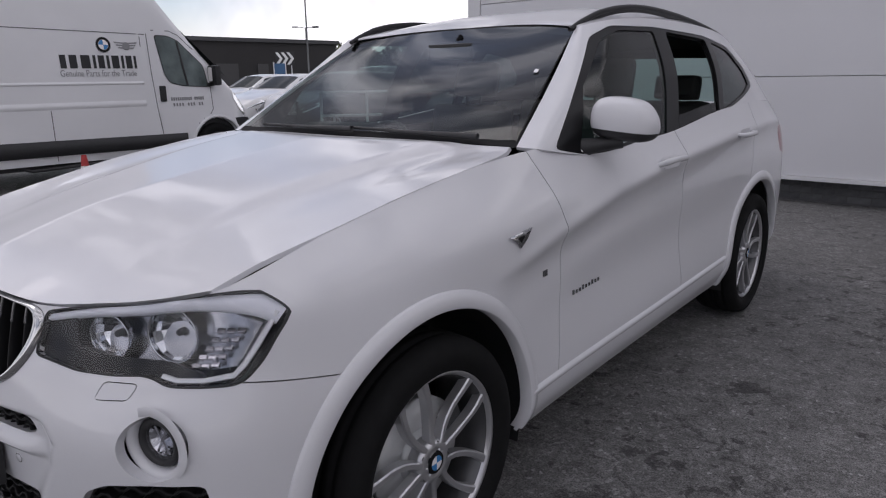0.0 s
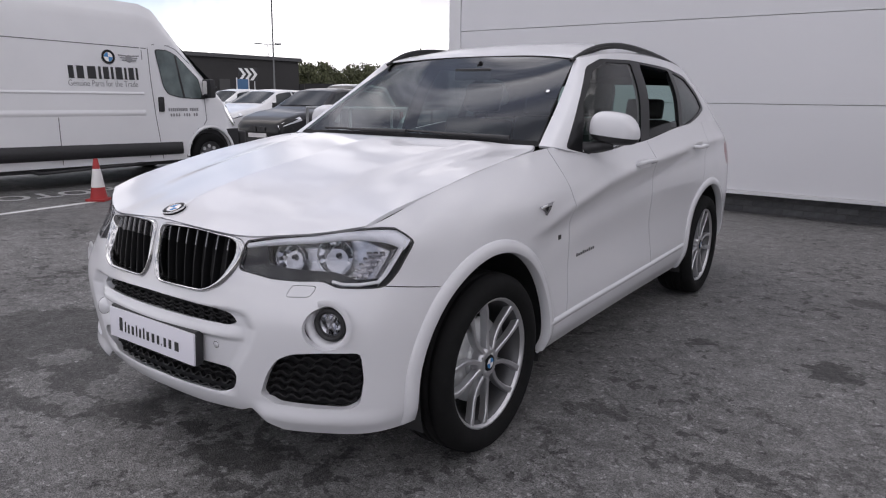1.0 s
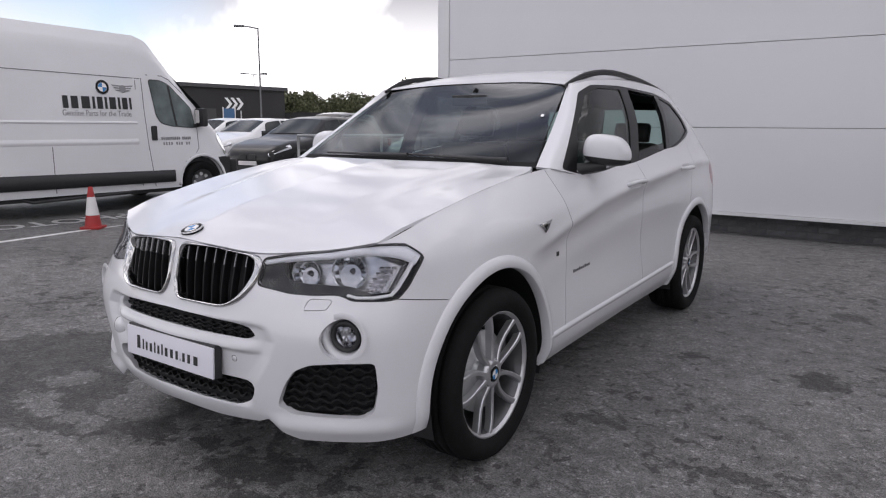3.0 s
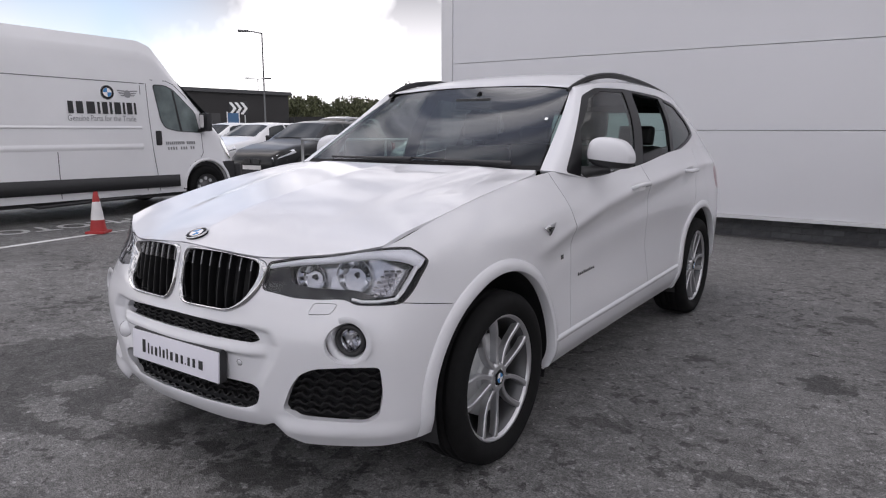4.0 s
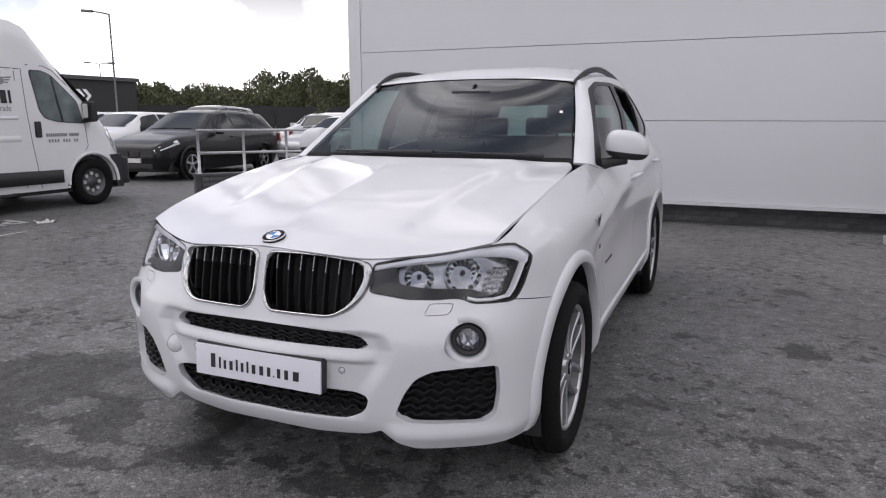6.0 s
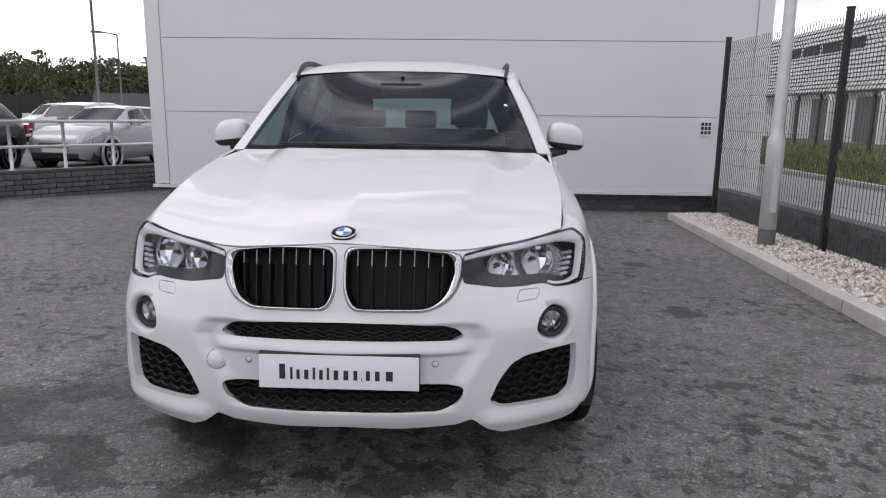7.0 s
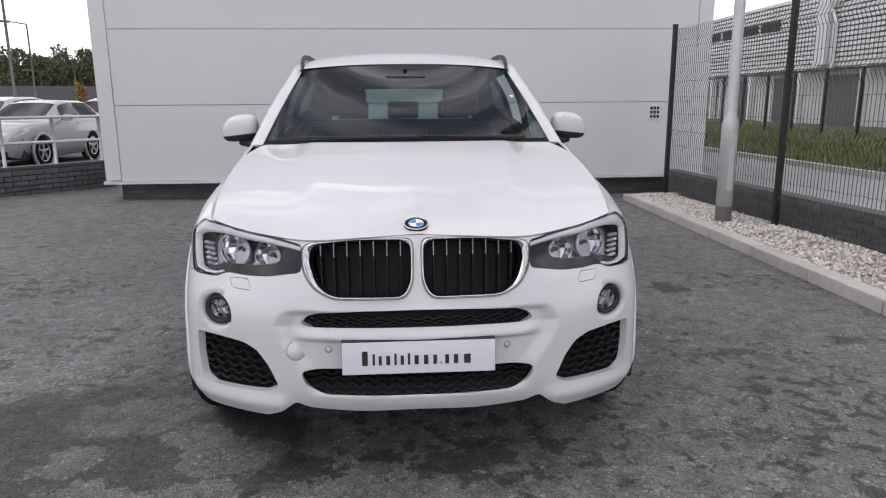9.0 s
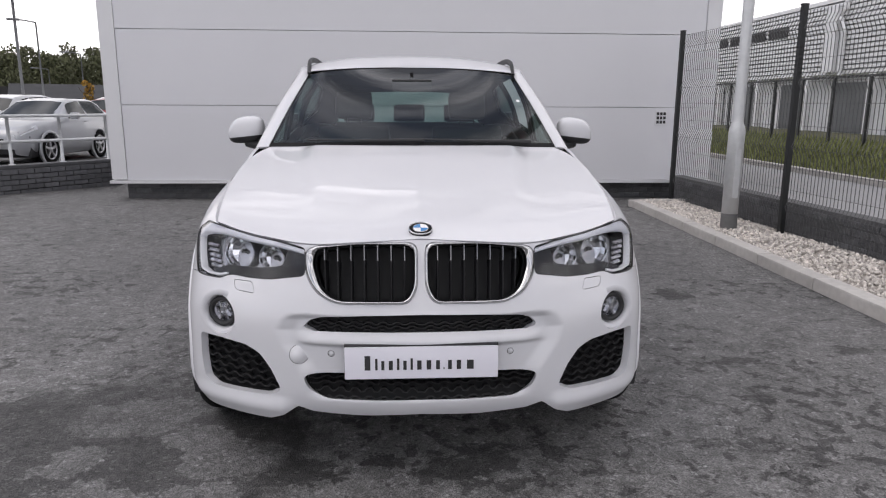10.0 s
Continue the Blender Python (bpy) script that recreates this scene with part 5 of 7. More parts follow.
    sm = Matrix.Translation((p0.x * sx, p0.y, p0.z)) @ Vector((n0.x * sx, n0.y, n0.z)).to_track_quat("Z", "Y").to_matrix().to_4x4()
    lathe(bm, [(0.0, 0.003), (0.009, 0.003), (0.0095, 0.0005), (0.0125, 0.0005), (0.013, -0.004)], 20, sm)
    part("parking_sensor", bm, M_PAINT, suv, angle=30)
    bm = bmesh.new()
    lathe(bm, [(0.0102, 0.0012), (0.0118, 0.0012)], 20, sm)
    part("sensor_gap", bm, M_BLACKPL, suv)

# towing eye cover, on one side only
p0, n0 = W.spot((0, 2), (0.42, 0.513), (0, W.ku[5]))
bm = bmesh.new()
tm = Matrix.Translation((-p0.x, p0.y, p0.z)) @ Vector((-n0.x, n0.y, n0.z)).to_track_quat("Z", "Y").to_matrix().to_4x4()
lathe(bm, [(0.0, 0.0022), (0.031, 0.0015), (0.032, -0.004)], 28, tm)
part("towing_cover", bm, M_PAINT, suv, angle=30)
bm = bmesh.new()
lathe(bm, [(0.0322, 0.001), (0.0338, 0.001)], 28, tm)
part("cover_gap", bm, mat("shadow_gap", (0.12, 0.12, 0.12), 0.8), suv)

slot = panel("upper_intake", cut.piece(val["slot"] < 0, 0, both=True, offset=-0.03), M_DEEP, suv, "black upper air slot")
lowg = panel("lower_intake", cut.piece(val["low"] < 0, 0, both=True, offset=-0.045), M_DEEP, suv, "black lower air intake")
for parent, outline, zs in ((slot, SLOT, (0.600, 0.614, 0.628)), (lowg, LOWG, (0.342, 0.362, 0.382, 0.402, 0.422, 0.442))):
    for z in zs:
        s = span(outline, z, 1)
        if not s:
            continue
        x1 = s[1] - 0.016
        n = int(x1 / 0.012)
        half = strip([(x, z + 0.004 * (1 if (i // 2) % 2 else -1)) for i, x in enumerate(np.linspace(0.0, x1, n))], -0.018, 0.003, 0.015)
        rows = [[(-p[0], p[1], p[2]) for p in r] for r in half[:0:-1]] + half
        part("slat", strip_bm(rows), M_MESH, parent)

# ---- number plate with plain bars in place of its lettering ----
plate = Matrix.Translation((0, -0.834, 0.501)) @ Matrix.Rotation(radians(-3), 4, "X")
bm = bmesh.new()
box(bm, -0.2615, 0.2615, 0.0, 0.03, -0.056, 0.063, 0.004, m=plate)
holder = part("plate_holder", bm, M_BLACKPL, suv, "black number plate holder")
bm = bmesh.new()
box(bm, -0.260, 0.260, -0.008, 0.0, -0.0555, 0.0555, 0.003, m=plate)
part("number_plate", bm, M_PLATE, holder, "white acrylic plate with dark lettering bars", angle=40)
xx = -0.200
for w, h in [(.034, .050), (.014, .040), (.018, .032), (.024, .032), (.014, .040), (.020, .032), (.014, .040), (.026, .032), (.027, .032), (.023, .032), (.006, .007), (.023, .032), (.026, .032), (.040, .032)]:
    bm = bmesh.new()
    box(bm, xx + 0.22 * w, xx + 0.78 * w, -0.0095, -0.0085, -0.024, -0.024 + h, m=plate)
    part("lettering_bar", bm, M_INK, holder)
    xx += w + 0.0058


def roundel(parent, m, r, name="badge"):
    """A round car badge: dark ring with a chrome rim and blue and white quarters."""
    bm = bmesh.new()
    lathe(bm, [(0.0, 0.004), (r * 0.96, 0.003), (r, 0.0), (r, -0.006)], 36, m)
    b = part(name, bm, M_BLACKEN, parent, "round blue and white badge", angle=40)
    bm = bmesh.new()
    lathe(bm, [(r * 0.93, 0.003), (r * 0.95, 0.0058), (r, 0.005), (r * 1.02, 0.0)], 36, m)
    lathe(bm, [(r * 0.60, 0.004), (r * 0.62, 0.0062), (r * 0.66, 0.004)], 36, m)
    part("rim", bm, M_CHROME, b, smooth=True)
    for q in range(4):
        bm = bmesh.new()
        c = bm.verts.new(m @ Vector((0, 0, 0.0055)))
        arc = [bm.verts.new(m @ Vector((r * 0.61 * math.cos(a), r * 0.61 * math.sin(a), 0.005))) for a in np.linspace(q * math.pi / 2, (q + 1) * math.pi / 2, 8)]
        for a, d in zip(arc, arc[1:]):
            bm.faces.new((c, a, d))
        part("quarter", bm, M_BLUE if q % 2 else M_WHITEEN, b)
    return b


b0 = bonnet_pt(0, 0.05)
b1 = bonnet_pt(0, 0.12)
fwd = Vector(b1 - b0).normalized()
up = Vector((1, 0, 0)).cross(fwd)
bq = bonnet_pt(0, 0.082)
roundel(suv, Matrix.Translation(Vector(bq) + up * 0.004) @ Matrix(((1, 0, 0, 0), (0, fwd.y, up.y, 0), (0, fwd.z, up.z, 0), (0, 0, 0, 1))), 0.041)


def on_flank(y, z, out=0.0, sx=1):
    p, n = W.spot((1, 2), (y, z), (W.ku[3], W.ku[11]))
    q = p + n * out
    X = Vector((0, 1, 0)) * sx
    N = Vector((n.x * sx, n.y, n.z))
    Y = N.cross(X).normalized()
    X = Y.cross(N).normalized()
    return Matrix(((X.x, Y.x, N.x, q.x * sx), (X.y, Y.y, N.y, q.y), (X.z, Y.z, N.z, q.z), (0, 0, 0, 1)))


for sx in (1, -1):
    m = on_flank(0.375, 0.896, 0.002, sx)
    bm = bmesh.new()
    prism(bm, [(-0.06 * sx, 0.018), (0.055 * sx, 0.028), (0.02 * sx, -0.004), (-0.012 * sx, -0.022), (-0.022 * sx, -0.006)][::sx], 0.006, m)
    part("wing_emblem", bm, M_CHROME, suv, "small chrome wing emblem", angle=30)
    bm = bmesh.new()
    prism(bm, [(-0.026 * sx, 0.009), (0.012 * sx, 0.013), (0.002 * sx, 0.002), (-0.010 * sx, -0.006)][::sx], 0.0075, m)
    part("emblem_inlay", bm, M_BLACKEN, suv)
    m = on_flank(0.545, 0.754, 0.001, sx)
    bm = bmesh.new()
    for k in range(3):
        box(bm, (-0.012 + 0.010 * k) * sx - 0.003, (-0.012 + 0.010 * k) * sx + 0.003, -0.010, 0.010, 0, 0.0025, m=m)
    part("badge_bars", bm, M_LETTER, suv)
    for k in range(9):
        bm = bmesh.new()
        m = on_flank(0.735 + 0.0235 * k, 0.640 + 0.0006 * k, 0.001, sx)
        box(bm, -0.007, 0.004, -0.006, 0.006 if k % 3 else 0.010, 0, 0.0025, m=m)
        part("lettering_bar", bm, M_LETTER, suv)
    # door handles
    for y, z in ((1.50, 1.008), (2.50, 1.055)):
        m = on_flank(y, z, 0.0, sx)
        bm = bmesh.new()
        pts = [(-0.115, 0, -0.012), (-0.10, 0, 0.022), (-0.05, 0.002, 0.034), (0.04, 0.002, 0.034), (0.095, 0, 0.026), (0.108, 0, -0.012)]
        tube(bm, [m @ Vector(p) for p in spline(pts, 18)], [0.011] * 3 + [0.013] * 12 + [0.011] * 3, 10)
        part("door_handle", bm, M_PAINT, suv, "white pull handle", smooth=True)
        # flat plate, not hollowed: the recess's shade is put into its greyer paint
        bm = bmesh.new()
        prism(bm, rounded([(-0.085, -0.024), (0.075, -0.024), (0.075, 0.026), (-0.085, 0.026)], 0.024, 5), 0.0012, m)
        part("handle_recess", bm, mat("shaded_paint", (0.62, 0.62, 0.64), 0.4, coat=0.6), suv)
    # sill strip catches the light below the doors
    bm = bmesh.new()
    yz = [(y, 0.386 + 0.02 * y) for y in np.linspace(0.42, 2.30, 24)]
    pp, nn = W.spots((1, 2), yz, (W.ku[3], W.ku[11]))
    grid(bm, [[((p[0] + o) * sx, p[1], p[2] + d) for o, d in ((0.0, 0.012), (0.011, 0.006), (0.012, -0.004), (0.0, -0.02))][::sx] for p in pp])
    part("sill_strip", bm, M_PAINT, suv, angle=30)
    # roof rail
    bm = bmesh.new()
    pts = [(.608, 1.185, 1.528), (.616, 1.27, 1.562), (.630, 1.41, 1.606), (.640, 1.68, 1.640), (.636, 2.14, 1.636), (.618, 2.72, 1.592), (.602, 3.0, 1.556), (.595, 3.07, 1.532)]
    tube(bm, [(sx * p[0], p[1], p[2]) for p in spline(pts, 40)], [0.009, 0.010, 0.011, 0.0115, 0.0115] + [0.0115] * 30 + [0.012] * 5, 10)
    part("roof_rail", bm, M_RAIL, suv, "black roof rail", smooth=True)
    bm = bmesh.new()
    rows = []
    for p in spline(pts[1:], 30):
        rows.append([(sx * (p[0] - 0.006), p[1], p[2]), (sx * (p[0] - 0.006), p[1], p[2] - 0.022), (sx * (p[0] + 0.006), p[1], p[2] - 0.022), (sx * (p[0] + 0.006), p[1], p[2])])
    grid(bm, rows)
    part("rail_foot", bm, M_RAIL, suv)
    # door mirror
    c, h = Vector((0.944, 0.995, 1.205)), (0.106, 0.082, 0.078)

    def mirror_pt(a, b):
        ca, sa, cb, sb = math.cos(a), math.sin(a), math.cos(b), math.sin(b)
        k = lambda v, e: math.copysign(abs(v) ** e, v)
        x, y, z = k(cb, .6) * k(ca, .62), k(cb, .6) * k(sa, .62), k(sb, .62)
        if y > 0:
            y *= 0.75
        x *= 1 - 0.16 * max(0, x) * max(0, z) - 0.10 * max(z, 0)
        z = z * (1 - 0.10 * max(0, x)) if z > 0 else z * 0.9
        return Vector((sx * (c.x + h[0] * x), c.y + h[1] * y + 0.025 * x, c.z + h[2] * z - 0.012 * x))

    bm = bmesh.new()
    grid(bm, [[mirror_pt(a, b) for b in np.linspace(-0.30, math.pi / 2, 18)] for a in np.linspace(0, 2 * math.pi, 37)])
    mr = part("door_mirror", bm, M_PAINT, suv, "white door mirror with black base", smooth=True)
    bm = bmesh.new()
    grid(bm, [[mirror_pt(a, b) * 1.0 for b in np.linspace(-math.pi / 2, -0.31, 10)] for a in np.linspace(0, 2 * math.pi, 37)])
    part("mirror_base", bm, M_BLACKPL, mr, smooth=True)
    bm = bmesh.new()
    pts = [(.80, 0.90, 1.105), (.855, 0.925, 1.118), (.90, 0.955, 1.128), (.94, .98, 1.135)]
    tube(bm, [(sx * p[0], p[1], p[2]) for p in spline(pts, 8)], [0.045, 0.036, 0.03, 0.026, 0.026, 0.026, 0.026, 0.026], 10)
    part("mirror_arm", bm, M_BLACKPL, mr, "black mirror arm", smooth=True)
    bm = bmesh.new()
    box(bm, sx * 0.875, sx * 1.005, 1.030, 1.046, 1.145, 1.245, 0.008)
    part("mirror_glass", bm, M_CHROME, mr)

# ---- scuttle, wipers, sticker ----
bm = bmesh.new()
grid(bm, [[(s * .735, y0 + .055 * s * s, z) for s in np.linspace(-1, 1, 31)] for y0, z in ((.52, 1.105), (.535, 1.124), (.57, 1.155))])
part("scuttle", bm, M_SEAL, suv, "black scuttle panel", smooth=True)
for s0, s1, t1 in ((0.70, 0.02, 0.02), (-0.05, -0.74, 0.02)):
    bm = bmesh.new()
    n = Vector((0, -0.45, 0.9))
    pts = [Vector(screen_pt(s0 + (s1 - s0) * k, 0.022 + t1 * (k * 0.6))) + n * 0.014 for k in np.linspace(0, 1, 14)]
    tube(bm, pts, 0.006, 6)
    pts = [Vector(screen_pt(s0 + 0.12 + (s1 - s0) * k * 0.8, 0.012 + t1 * k * 0.45)) + n * (0.022 - 0.006 * k) for k in np.linspace(0, 1, 8)]
    tube(bm, pts, [0.012, 0.011, 0.010, 0.009, 0.008, 0.007, 0.006, 0.005], 6)
    part("wiper", bm, M_BLACKPL, suv, "black windscreen wiper", smooth=True)
bm = bmesh.new()
p = [Vector(screen_pt(s, t)) + Vector((0, -0.002, 0.004)) for s, t in ((.885, .53), (.912, .53), (.912, .56), (.885, .56))]
bm.faces.new([bm.verts.new(q) for q in p])
part("screen_sticker", bm, M_WHITEEN, suv, "small white sticker on the windscreen")

# ---- cabin ----
bm = bmesh.new()
for sx in (1, -1):
    box(bm, sx * .80, sx * .77, .75, 3.35, .36, 1.09)
box(bm, -.78, .78, .55, 3.4, .355, .40)
box(bm, -.78, .78, 3.30, 3.36, .36, 1.14)
part("cabin_trim", bm, M_CABIN, suv, "dark cabin trim")
bm = bmesh.new()
grid(bm, [[tuple(roof_pt(s, t) * np.array([.985, 1, 1]) - np.array([0, 0, .035])) for s in np.linspace(-1, 1, 21)] for t in np.linspace(0.0, 0.99, 20)])
M_LINING = mat("charcoal_headlining", (0.035, 0.035, 0.038), 0.95, vary=0.1, scale=60)
part("headlining", bm, M_LINING, suv, "charcoal headlining", smooth=True)
for mir in (False, True):
    panel("pillar_trim", gcut.piece(~np.any(list(in_pane.values()), axis=0), 0, mirror=mir, offset=-0.026), M_LINING, suv, "charcoal pillar lining")
bm = sheet_bm(lambda s, t: np.array([(.66 - .15 * t) * s, 3.64 - .16 * t - .12 * s * s * (1 - .3 * t), 1.172 + (.365 - .02 * s * s) * t]), 21, 10, t0=0.80)
part("tailgate_trim", bm, M_LINING, suv, smooth=True)
bm = bmesh.new()
prof = [(.56, 1.04), (.62, 1.118), (.80, 1.125), (.98, 1.10), (1.06, 1.02), (1.04, .80), (.98, .55)]
grid(bm, [[(s * .67, y + .08 - .05 * s * s, z) for s in np.linspace(-1, 1, 13)] for y, z in prof])
box(bm, -.62, -.22, .86, 1.02, 1.08, 1.16, 0.03)
part("dashboard", bm, M_CABIN, suv, "black dashboard", smooth=True)
bm = bmesh.new()
ring = [Vector((-.40, 1.16, .98)) + Matrix.Rotation(radians(-25), 3, "X") @ Vector((.18 * math.cos(a), 0, .18 * math.sin(a))) for a in np.linspace(0, 2 * math.pi, 24, endpoint=False)]
tube(bm, ring, 0.015, 8, closed=True)
for a in (0, 8, 16):
    tube(bm, [ring[a], Vector((-.40, 1.14, .97))], 0.014, 6)
part("steering_wheel", bm, M_LEATHER, suv, smooth=True)


def seat(parent, x, y, w, name="front_seat"):
    bm = bmesh.new()
    box(bm, x - w / 2, x + w / 2, y - .28, y + .22, .50, .66, 0.05)
    s = part(name, bm, M_LEATHER, parent, "black leather seat", smooth=True)
    bm = bmesh.new()
    lean = Matrix.Translation((x, y + .22, .62)) @ Matrix.Rotation(radians(-14), 4, "X")
    box(bm, -w / 2, w / 2, -.06, .07, 0, .60, 0.05, m=lean)
    part("backrest", bm, M_LEATHER, s, smooth=True)
    return s, lean


for x in (-.40, .40):
    s, lean = seat(suv, x, 1.55, .50)
    bm = bmesh.new()
    box(bm, -.13, .13, -.04, .05, .65, .84, 0.04, m=lean)
    tube(bm, [lean @ Vector((-.05, 0, .58)), lean @ Vector((-.05, 0, .68))], .007, 6)
    tube(bm, [lean @ Vector((.05, 0, .58)), lean @ Vector((.05, 0, .68))], .007, 6)
    part("headrest", bm, M_LEATHER, s, smooth=True)
s, lean = seat(suv, 0, 2.45, 1.25, "rear_seat")
for x in (-.42, 0, .42):
    bm = bmesh.new()
    box(bm, x - .13, x + .13, -.04, .05, .61, .75, 0.035, m=lean)
    part("headrest", bm, M_LEATHER, s, smooth=True)
bm = bmesh.new()
box(bm, -.12, .12, 1.20, 1.225, 1.435, 1.50, 0.01)
tube(bm, [(0, 1.225, 1.47), (0, 1.29, 1.535)], .012, 6)
part("rear_view_mirror", bm, M_BLACKPL, suv, "black rear-view mirror", angle=40)

# ---- wheels ----
bm_t = bmesh.new()
TX = Matrix.Rotation(radians(90), 4, "Y")
prof = [(.246, .088), (.258, .106), (.285, .120), (.310, .122), (.330, .114), (.343, .096), (.347, .075), (.348, .060), (.341, .059), (.341, .051), (.3485, .050), (.349, .02), (.342, .019), (.342, .009), (.349, .008)]
prof += [(r, -o) for r, o in prof[::-1]]
lathe(bm_t, prof, 56, TX)
ME_TYRE = mesh_of(bm_t, "tyre", M_RUBBER, angle=35)
bm_r = bmesh.new()
lathe(bm_r, [(.236, -.09), (.228, -.08), (.222, .0), (.226, .05), (.236, .075), (.243, .088), (.250, .098), (.2545, .100), (.256, .094), (.250, .084)], 56, TX)
ME_RIM = mesh_of(bm_r, "wheel", M_ALLOYG, angle=35)
bm_l = bmesh.new()
lathe(bm_l, [(.2405, .0875), (.2435, .0935), (.250, .1005), (.2545, .1015), (.2565, .098)], 56, TX)
ME_LIP = mesh_of(bm_l, "rim_lip", M_ALLOY, smooth=True)


def spoke_mesh(side):
    bm = bmesh.new()
    st = [(.030, .006, .092, .009), (.060, .017, .088, .0105), (.10, .034, .084, .0098), (.15, .046, .086, .0095), (.20, .049, .092, .0105), (.241, .047, .094, .0135)]
    rows = []
    for r, o, d, w in [tuple(q) for q in spline(st, 14)]:
        o *= side
        rows.append([(d - .030, o - w, r), (d - .004, o - w, r), (d, o - w * .65, r), (d, o + w * .65, r), (d - .004, o + w, r), (d - .030, o + w, r)])
    vs = grid(bm, rows, closed_v=True)
    bm.faces.new(vs[0])
    bm.faces.new(vs[-1])
    bmesh.ops.recalc_face_normals(bm, faces=bm.faces)
    return mesh_of(bm, "spoke", M_ALLOY, angle=30)


ME_SPOKE = [spoke_mesh(1), spoke_mesh(-1)]
bm_h = bmesh.new()
lathe(bm_h, [(.0, .088), (.036, .088), (.040, .092), (.058, .088), (.064, .070), (.064, .02)], 32, TX)
ME_HUB = mesh_of(bm_h, "hub_centre", M_ALLOY, angle=35)
bm_d = bmesh.new()
lathe(bm_d, [(.07, .030), (.165, .030), (.165, .005), (.07, .005)], 48, TX)
lathe(bm_d, [(.0, .045), (.075, .045), (.078, .02)], 32, TX)
ME_DISC = mesh_of(bm_d, "brake_disc", M_STEEL, angle=35)
bm_b = bmesh.new()
lathe(bm_b, [(0, .0), (.0085, .0), (.0085, -.012)], 12, TX)
ME_BOLT = mesh_of(bm_b, "bolt_hole", M_BLACKPL)
bm_c = bmesh.new()
box(bm_c, -.02, .055, -.05, .05, .10, .175, .012)
ME_CAL = mesh_of(bm_c, "brake_caliper", M_BLACKPL, angle=40)
for hub, xw in ((0.0, 0.808), (2.81, 0.812)):
    for sx in (1, -1):
        base = Matrix.Translation((xw * sx, hub, HUBZ)) @ (Matrix() if sx > 0 else Matrix.Rotation(math.pi, 4, "Z"))
        turn = Matrix.Rotation(radians(20 if hub == 0 else 52), 4, "X")
        wh = part("wheel", ME_RIM, None, suv, "silver alloy wheel with five twin spokes", matrix=base)
        part("tyre", ME_TYRE, None, wh, "black tyre")
        part("rim_lip", ME_LIP, None, wh)
        part("hub_centre", ME_HUB, None, wh)
        part("brake_disc", ME_DISC, None, wh)
        part("brake_caliper", ME_CAL, None, wh, matrix=Matrix.Rotation(radians(-70), 4, "X"))
        for k in range(5):
            rot = turn @ Matrix.Rotation(2 * math.pi * k / 5, 4, "X")
            for me in ME_SPOKE:
                part("spoke", me, None, wh, matrix=rot)
            part("bolt_hole", ME_BOLT, None, wh, matrix=rot @ Matrix.Rotation(math.pi / 5, 4, "X") @ Matrix.Translation((.0885, 0, .050)))
        bm = bmesh.new()
        cm = Matrix.Translation((.0915, 0, 0)) @ TX
        lathe(bm, [(0, .003), (.031, .002), (.033, -.002)], 28, cm)
        part("centre_cap", bm, M_BLACKEN, wh, "dark centre cap", angle=40)
        for q in range(4):
            bm = bmesh.new()
            c = bm.verts.new(cm @ Vector((0, 0, .0042)))
            arc = [bm.verts.new(cm @ Vector((.021 * math.cos(a), .021 * math.sin(a), .0042))) for a in np.linspace(q * math.pi / 2, (q + 1) * math.pi / 2, 7)]
            for a, d in zip(arc, arc[1:]):
                bm.faces.new((c, a, d))
            part("cap_quarter", bm, M_BLUE if q % 2 else M_WHITEEN, wh)

# ================= the white panel van =================
VX, VG = -7.25, rise(-7.3, 2.0)
van = thing("panel_van", "white high-roof panel van with grey side strip and lettering", "van")


def van_pt(a, y, side=1):
    """The van's skin: a runs from the sill (0) over the side and roof edge to the roof middle (1)."""
    top = float(np.interp(y, [-0.65, 3.70, 3.90, 4.28, 4.62, 5.08, 5.32, 5.58, 5.68], [2.71, 2.64, 2.57, 2.13, 1.75, 1.30, 1.08, .96, .80]))
    low = float(np.interp(y, [-0.65, 5.0, 5.35, 5.68], [.36, .36, .30, .34]))
    tuck = float(np.interp(y, [-0.65, 4.2, 4.7, 5.1, 5.35, 5.55, 5.68], [0, 0, .02, .08, .22, .5, .85]))
    half = 1.03 - tuck
    prof = [(.97, 0.0), (1.0, .08), (1.0, .30), (.99, .42), (.965, .72), (.93, .90), (.86, .98), (.62, .995), (0, 1.0)]
    k = np.linspace(0, 1, len(prof))
    w = float(np.interp(a, k, [p[0] for p in prof]))
    h = float(np.interp(a, k, [p[1] for p in prof]))
    if y > 3.6:
        lean = min((y - 3.6) / 0.9, 1.0)
        w = w * (1 - 0.05 * lean * h)
    return Vector((VX - 1.03 + side * half * w, y, low + (top - low) * h))


bm = bmesh.new()
ys = np.r_[np.linspace(-0.65, 3.5, 22), np.linspace(3.6, 5.68, 46)]
as_ = np.linspace(0, 1, 33)
rows = []
for y in ys:
    right = [van_pt(a, y) for a in as_]
    left = [van_pt(a, y, -1) for a in as_[:-1]][::-1]
    rows.append(right + left)
vs = grid(bm, rows)
bm.faces.new(vs[0])
bm.faces.new(vs[-1][::-1])
# wheel openings
arch = lambda p: min(math.hypot(p.y - c, p.z - .40) for c in (4.70, 0.30)) < .43 and abs(p.x - (VX - 1.03)) > .62
bmesh.ops.delete(bm, geom=[f for f in bm.faces if arch(f.calc_center_median())], context="FACES")
bmesh.ops.recalc_face_normals(bm, faces=bm.faces)
part("van_body", bm, M_VANP, van, "white van body", angle=35)
bm = bmesh.new()
box(bm, VX - 1.95, VX - .11, -.6, 5.3, .30, .80)
box(bm, VX - 1.35, VX - .70, -.6, 5.3, .24, .40)
